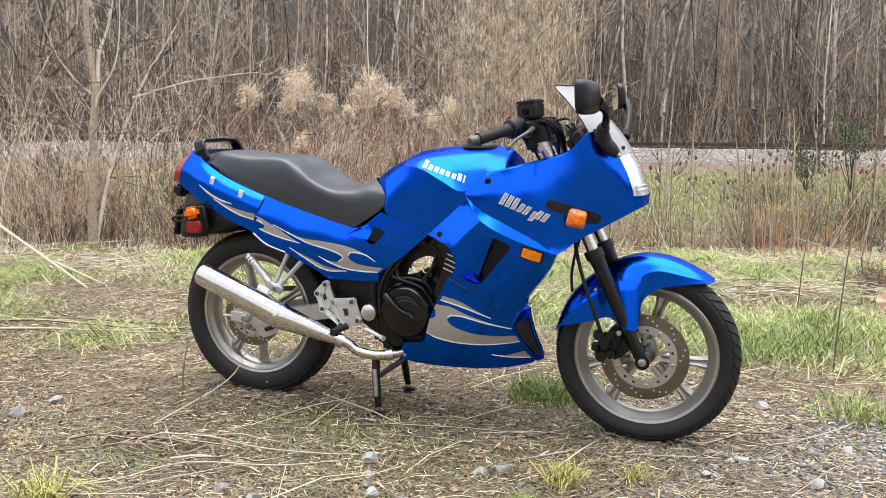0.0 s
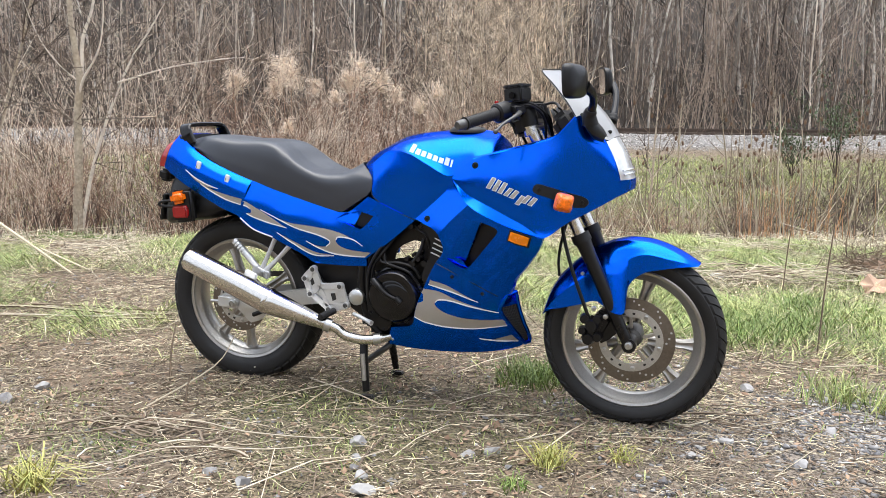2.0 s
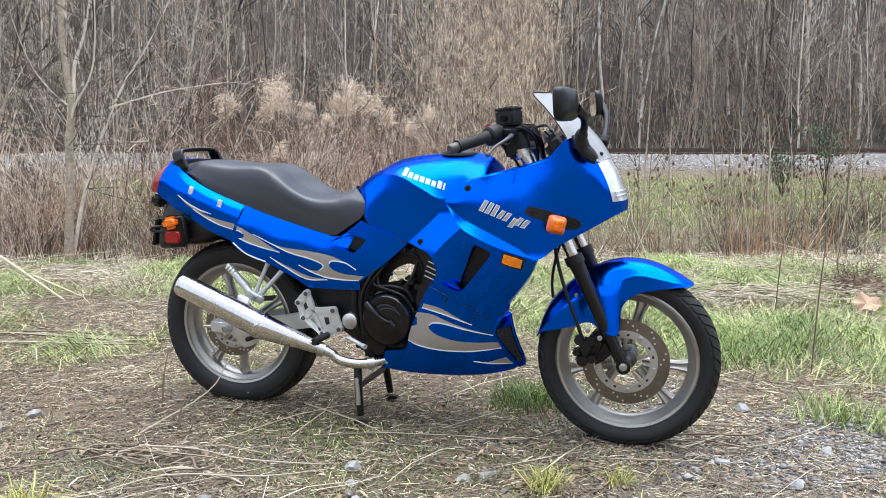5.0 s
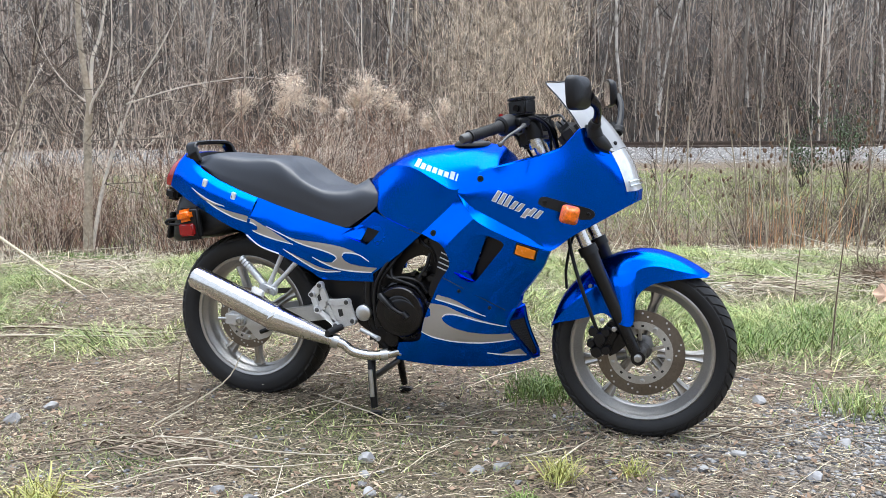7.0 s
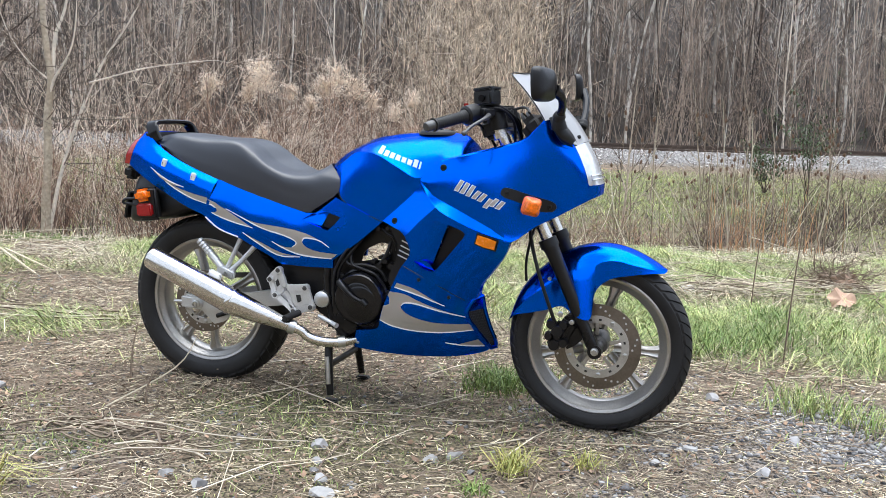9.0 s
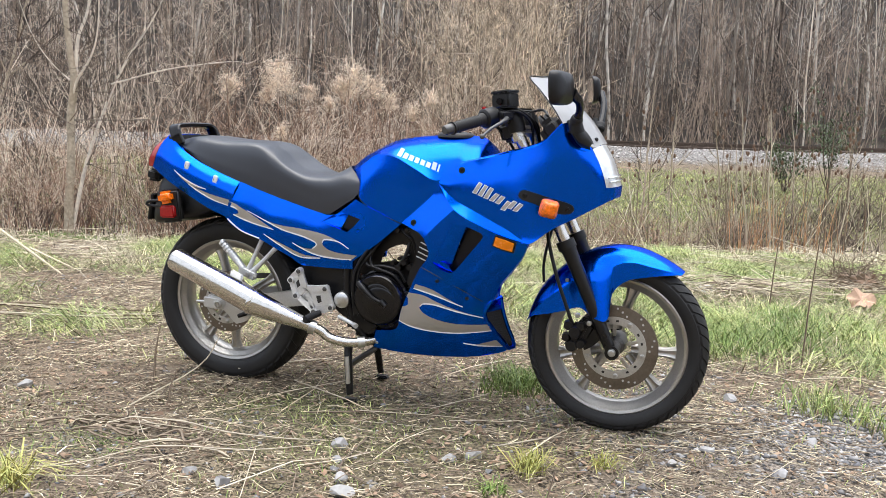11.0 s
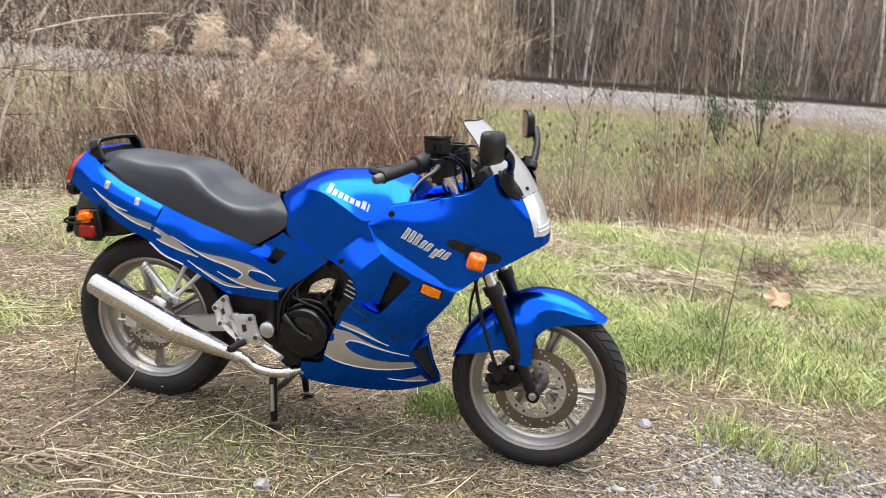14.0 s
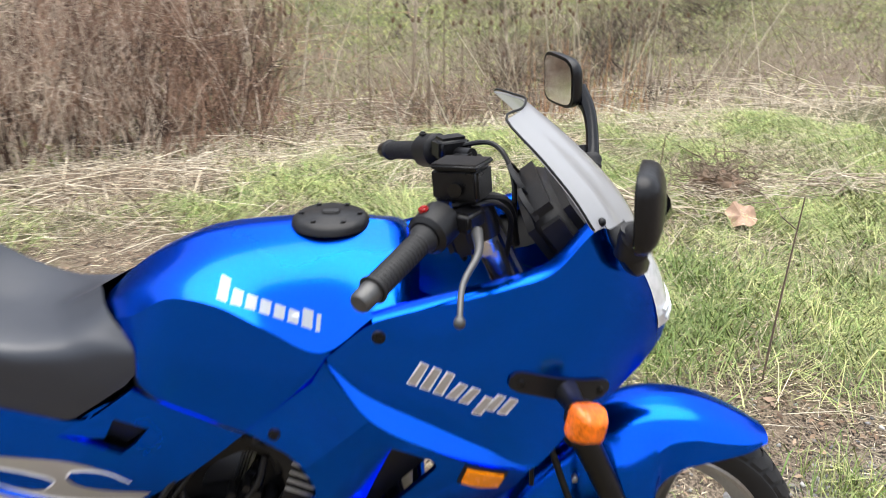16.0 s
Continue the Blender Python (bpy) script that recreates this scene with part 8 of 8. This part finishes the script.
# swingarm
for sd in (-1, 1):
    sa = part("swingarm", prism(outline([(0.52, 0.372), (0.42, 0.385), (0.28, 0.352), (0.06, 0.310), (-0.055, 0.305)], [(-0.055, 0.305), (-0.062, 0.280), (-0.055, 0.258)], [(-0.055, 0.258), (0.06, 0.262), (0.28, 0.296), (0.42, 0.318), (0.52, 0.330)], [(0.52, 0.330), (0.528, 0.350), (0.52, 0.372)], n=4), 0.092 * sd - 0.014, 0.092 * sd + 0.014, 0.006), SILVER, bike, "silver box-section swingarm")
    part("chain_adjuster", block((0.075, 0.010, 0.040), (-0.030, 0.111 * sd, 0.282), (0, 2, 0), 0.004), SILVER, sa)
    part("adjuster_screw", tube([(-0.055, 0.108 * sd, 0.282), (-0.098, 0.108 * sd, 0.280)], 0.006, 10), STEEL, sa)
    bolt(0.0, 0.118 * sd, 0.281, 0.015, sa, sd, name="axle_nut", h=0.012)
    bolt(-0.004, 0.114 * sd, 0.281, 0.022, sa, sd, SILVER, "axle_washer", 0.004)
part("pivot_cap", revolve([(0, -0.018), (0.020, -0.017), (0.027, -0.011), (0.028, 0.0), (0.028, 0.03)], (0.498, -0.142, 0.349), 32), STEEL, bike, "bright round swingarm pivot cap")
part("rear_caliper", prism(outline([(-0.01, 0.30), (0.10, 0.305), (0.125, 0.27)], [(0.125, 0.27), (0.10, 0.225), (0.05, 0.205)], [(0.05, 0.205), (0.02, 0.235), (-0.01, 0.26)], [(-0.01, 0.26), (-0.01, 0.30)], n=3), -0.088, -0.079, 0.003), SILVER, bike, "silver rear caliper carrier plate")
part("torque_arm", tube([(0.07, -0.10, 0.24), (0.22, -0.10, 0.30)], 0.008, 10), BLACK, bike)
part("chain_guard", net([[(0.30, 0.085, 0.385), (0.30, 0.115, 0.36)], [(0.15, 0.085, 0.375), (0.15, 0.115, 0.35)], [(0.0, 0.085, 0.36), (0.0, 0.115, 0.335)]], 4, 3), BLACK, bike)
part("shock_absorber", tube([(0.40, 0, 0.36), (0.36, 0, 0.56)], 0.035, 16), SATIN, bike)
part("hugger", net([[(0.31, 0, 0.43), (0.30, -0.075, 0.41)], [(0.26, 0, 0.49), (0.25, -0.078, 0.47)], [(0.17, 0, 0.555), (0.165, -0.078, 0.53)], [(0.06, 0, 0.60), (0.06, -0.078, 0.575)], [(-0.06, 0, 0.615), (-0.06, -0.075, 0.60)]], 4, 4, mirror=True), BLACK, bike, "black inner wheel arch")

# rider's peg bracket, cast and bolted
KNOTS = {'A': (0.345, 0.437), 'B': (0.315, 0.404), 'C': (0.334, 0.352), 'M': (0.37, 0.379), 'D': (0.444, 0.385), 'E': (0.465, 0.322), 'F': (0.402, 0.303)}
TRUSS = [("A", "B", 0.013, 0.013), ("B", "C", 0.012, 0.012), ("A", "M", 0.012, 0.010), ("C", "M", 0.011, 0.010), ("M", "D", 0.012, 0.013), ("D", "E", 0.013, 0.013), ("C", "F", 0.010, 0.012), ("F", "E", 0.015, 0.014), ("M", "F", 0.008, 0.010)]
for sd in (-1, 1):
    y = 0.158 * sd
    KN = KNOTS
    pb = None
    for a, b, w0, w1 in TRUSS:
        p, q = Vector(KN[a]), Vector(KN[b])
        d = (q - p).normalized()
        nrm = Vector((-d.y, d.x))
        lp = [tuple(p + nrm * w0), tuple((p + q) / 2 + nrm * (w0 + w1) * 0.42), tuple(q + nrm * w1), tuple(q - nrm * w1), tuple((p + q) / 2 - nrm * (w0 + w1) * 0.42), tuple(p - nrm * w0)]
        bar = prism(lp, y - 0.006, y + 0.006, 0.0025)
        if pb is None:
            pb = part("footpeg_bracket", bar, SILVER, bike, "cast silver footpeg bracket")
        else:
            part("bracket_bar", bar, SILVER, pb)
    for ks in ("MDEF", "ABCM"):
        cx, cz = sum(KN[k][0] for k in ks) / 4, sum(KN[k][1] for k in ks) / 4
        part("bracket_web", prism([(cx + (KN[k][0] - cx) * 0.97, cz + (KN[k][1] - cz) * 0.97) for k in ks], y - 0.0035, y + 0.0035, 0.001), SILVER, pb)
        part("web_slot", prism([(cx + (KN[k][0] - cx) * (0.30 if ks == "ABCM" else 0.22), cz + (KN[k][1] - cz) * 0.34) for k in ks], y + sd * 0.0035, y + sd * 0.0045, 0.0), GRILLE, pb)
    for k in "ABCDEF":
        x, z = KN[k]
        part("bolt_boss", tube([(x, y - sd * 0.006, z), (x, y + sd * 0.011, z)], [0.0130, 0.0115], 20), SILVER, pb)
        bolt(x, y + sd * 0.011, z, 0.0078, pb, sd, LEVER, h=0.003)
    part("footpeg", tube([(0.425, 0.165 * sd, 0.300), (0.412, 0.19 * sd, 0.295), (0.402, 0.228 * sd, 0.290)], [0.011, 0.012, 0.011], 12), RUBBER, pb, "black rubber footpeg")
    part("pedal", tube([(0.488, 0.150 * sd, 0.292), (0.52, 0.160 * sd, 0.284), (0.545, 0.168 * sd, 0.277), (0.566, 0.180 * sd, 0.273)], [0.007, 0.007, 0.007, 0.009], 10), SILVER, pb, "bare aluminium foot pedal")
    # passenger peg
    pa = part("pillion_bracket", tube([(0.262, 0.140 * sd, 0.525), (0.202, 0.150 * sd, 0.460), (0.158, 0.155 * sd, 0.416)], [0.010, 0.008, 0.011], 12), SILVER, bike, "silver tubular pillion peg bracket")
    part("pillion_strut", tube([(0.197, 0.140 * sd, 0.545), (0.162, 0.150 * sd, 0.465), (0.140, 0.155 * sd, 0.416)], [0.009, 0.0075, 0.010], 12), SILVER, pa)
    part("pillion_joint", block((0.070, 0.02, 0.032), (0.145, 0.160 * sd, 0.414), (0, 20, 0), 0.006), SILVER, pa)
    bolt(0.152, 0.170 * sd, 0.411, 0.010, pa, sd)
    pk = part("pillion_peg", tube([(0.126, 0.158 * sd, 0.428), (0.088, 0.155 * sd, 0.466), (0.036, 0.150 * sd, 0.518)], [0.012, 0.011, 0.009], 12), SILVER, pa, "ribbed pillion peg folded up")
    for k in range(8):
        t = k / 7
        part("peg_rib", tube([(0.103 - 0.061 * t - 0.003, 0.155 * sd, 0.451 + 0.061 * t + 0.003), (0.103 - 0.061 * t + 0.003, 0.155 * sd, 0.451 + 0.061 * t - 0.003)], 0.0135, 10), SILVER, pk)

# exhaust on both sides
for sd in (-1, 1):
    y = -0.262 if sd < 0 else 0.262
    a, b, c = Vector((-0.078, y, 0.462)), Vector((0.226, y * 0.93, 0.330)), Vector((0.405, y * 0.735, 0.258))
    d = (b - a).normalized()
    mu = part("silencer", tube([tuple(a - d * 0.002), tuple(a), tuple(a + d * 0.006), tuple(a + (b - a) * 0.5), tuple(b - d * 0.012), tuple(b)], [0.030, 0.0365, 0.0390, 0.0415, 0.0440, 0.0445], 36, 1), CHROME, bike, "bright steel silencer")
    e = (c - b).normalized()
    part("silencer_cone", tube([tuple(b - d * 0.004), tuple(b + e * 0.006), tuple(b + (c - b) * 0.35), tuple(b + (c - b) * 0.75), tuple(c)], [0.0445, 0.0425, 0.035, 0.025, 0.0185], 32, 2), CHROME, mu)
    part("end_cap", revolve([(0.0355, 0.0), (0.032, -0.004), (0.020, -0.003), (0.018, 0.010), (0, 0.010)], (0, 0, 0), 32), CHROME, mu).matrix_basis = Matrix.Translation(a - d * 0.001) @ (-d).to_track_quat("-Y", "Z").to_matrix().to_4x4()
    part("silencer_band", tube([tuple(b - d * 0.018), tuple(b - d * 0.015), tuple(b - d * 0.006), tuple(b - d * 0.003)], [0.0445, 0.0462, 0.0462, 0.0445], 36, 1), CHROME, mu)
    part("band_clamp", tube([tuple(c - e * 0.004), tuple(c + e * 0.018)], 0.0238, 28), STEEL, mu, "steel band clamp")
    part("header_pipe", tube([tuple(c), tuple(c + e * 0.04), (0.470, y * 0.68, 0.222), (0.525, y * 0.66, 0.212), (0.575, y * 0.62, 0.215), (0.615, y * 0.48, 0.222), (0.66, y * 0.30, 0.235), (0.80, y * 0.25, 0.24), (0.90, y * 0.25, 0.35), (0.86, y * 0.25, 0.48)], 0.0165, 20, 5), CHROME, bike, "polished steel header pipe")
    part("pipe_sleeve", tube([(0.566, y * 0.632, 0.2145), (0.588, y * 0.595, 0.2165)], 0.0190, 24), STEEL, mu)
    part("silencer_hanger", block((0.05, 0.012, 0.04), (0.13, y * 0.80, 0.405), (0, 20, 0), 0.005), SILVER, mu)

# centre stand
st = part("centre_stand", tube([(0.505, -0.105, 0.185), (0.515, -0.125, 0.12), (0.528, -0.138, 0.020)], [0.014, 0.014, 0.012], 14), SATIN, bike, "black steel centre stand")
part("stand_leg", tube([(0.505, 0.105, 0.185), (0.515, 0.125, 0.12), (0.528, 0.138, 0.020)], [0.014, 0.014, 0.012], 14), SATIN, st)
part("stand_brace", tube([(0.512, -0.120, 0.115), (0.512, 0.120, 0.115)], 0.011, 12), SATIN, st)
for sd in (-1, 1):
    part("stand_foot", block((0.050, 0.030, 0.014), (0.532, 0.142 * sd, 0.002), (0, 0, 0), 0.005), SATIN, st)
part("stand_spring", tube([(0.512, -0.135, 0.15), (0.52, -0.142, 0.10), (0.524, -0.146, 0.06)], 0.008, 10), STEEL, st)
part("stand_tang", tube([(0.51, 0.11, 0.17), (0.44, 0.15, 0.20), (0.40, 0.16, 0.21)], 0.008, 10), SATIN, st)
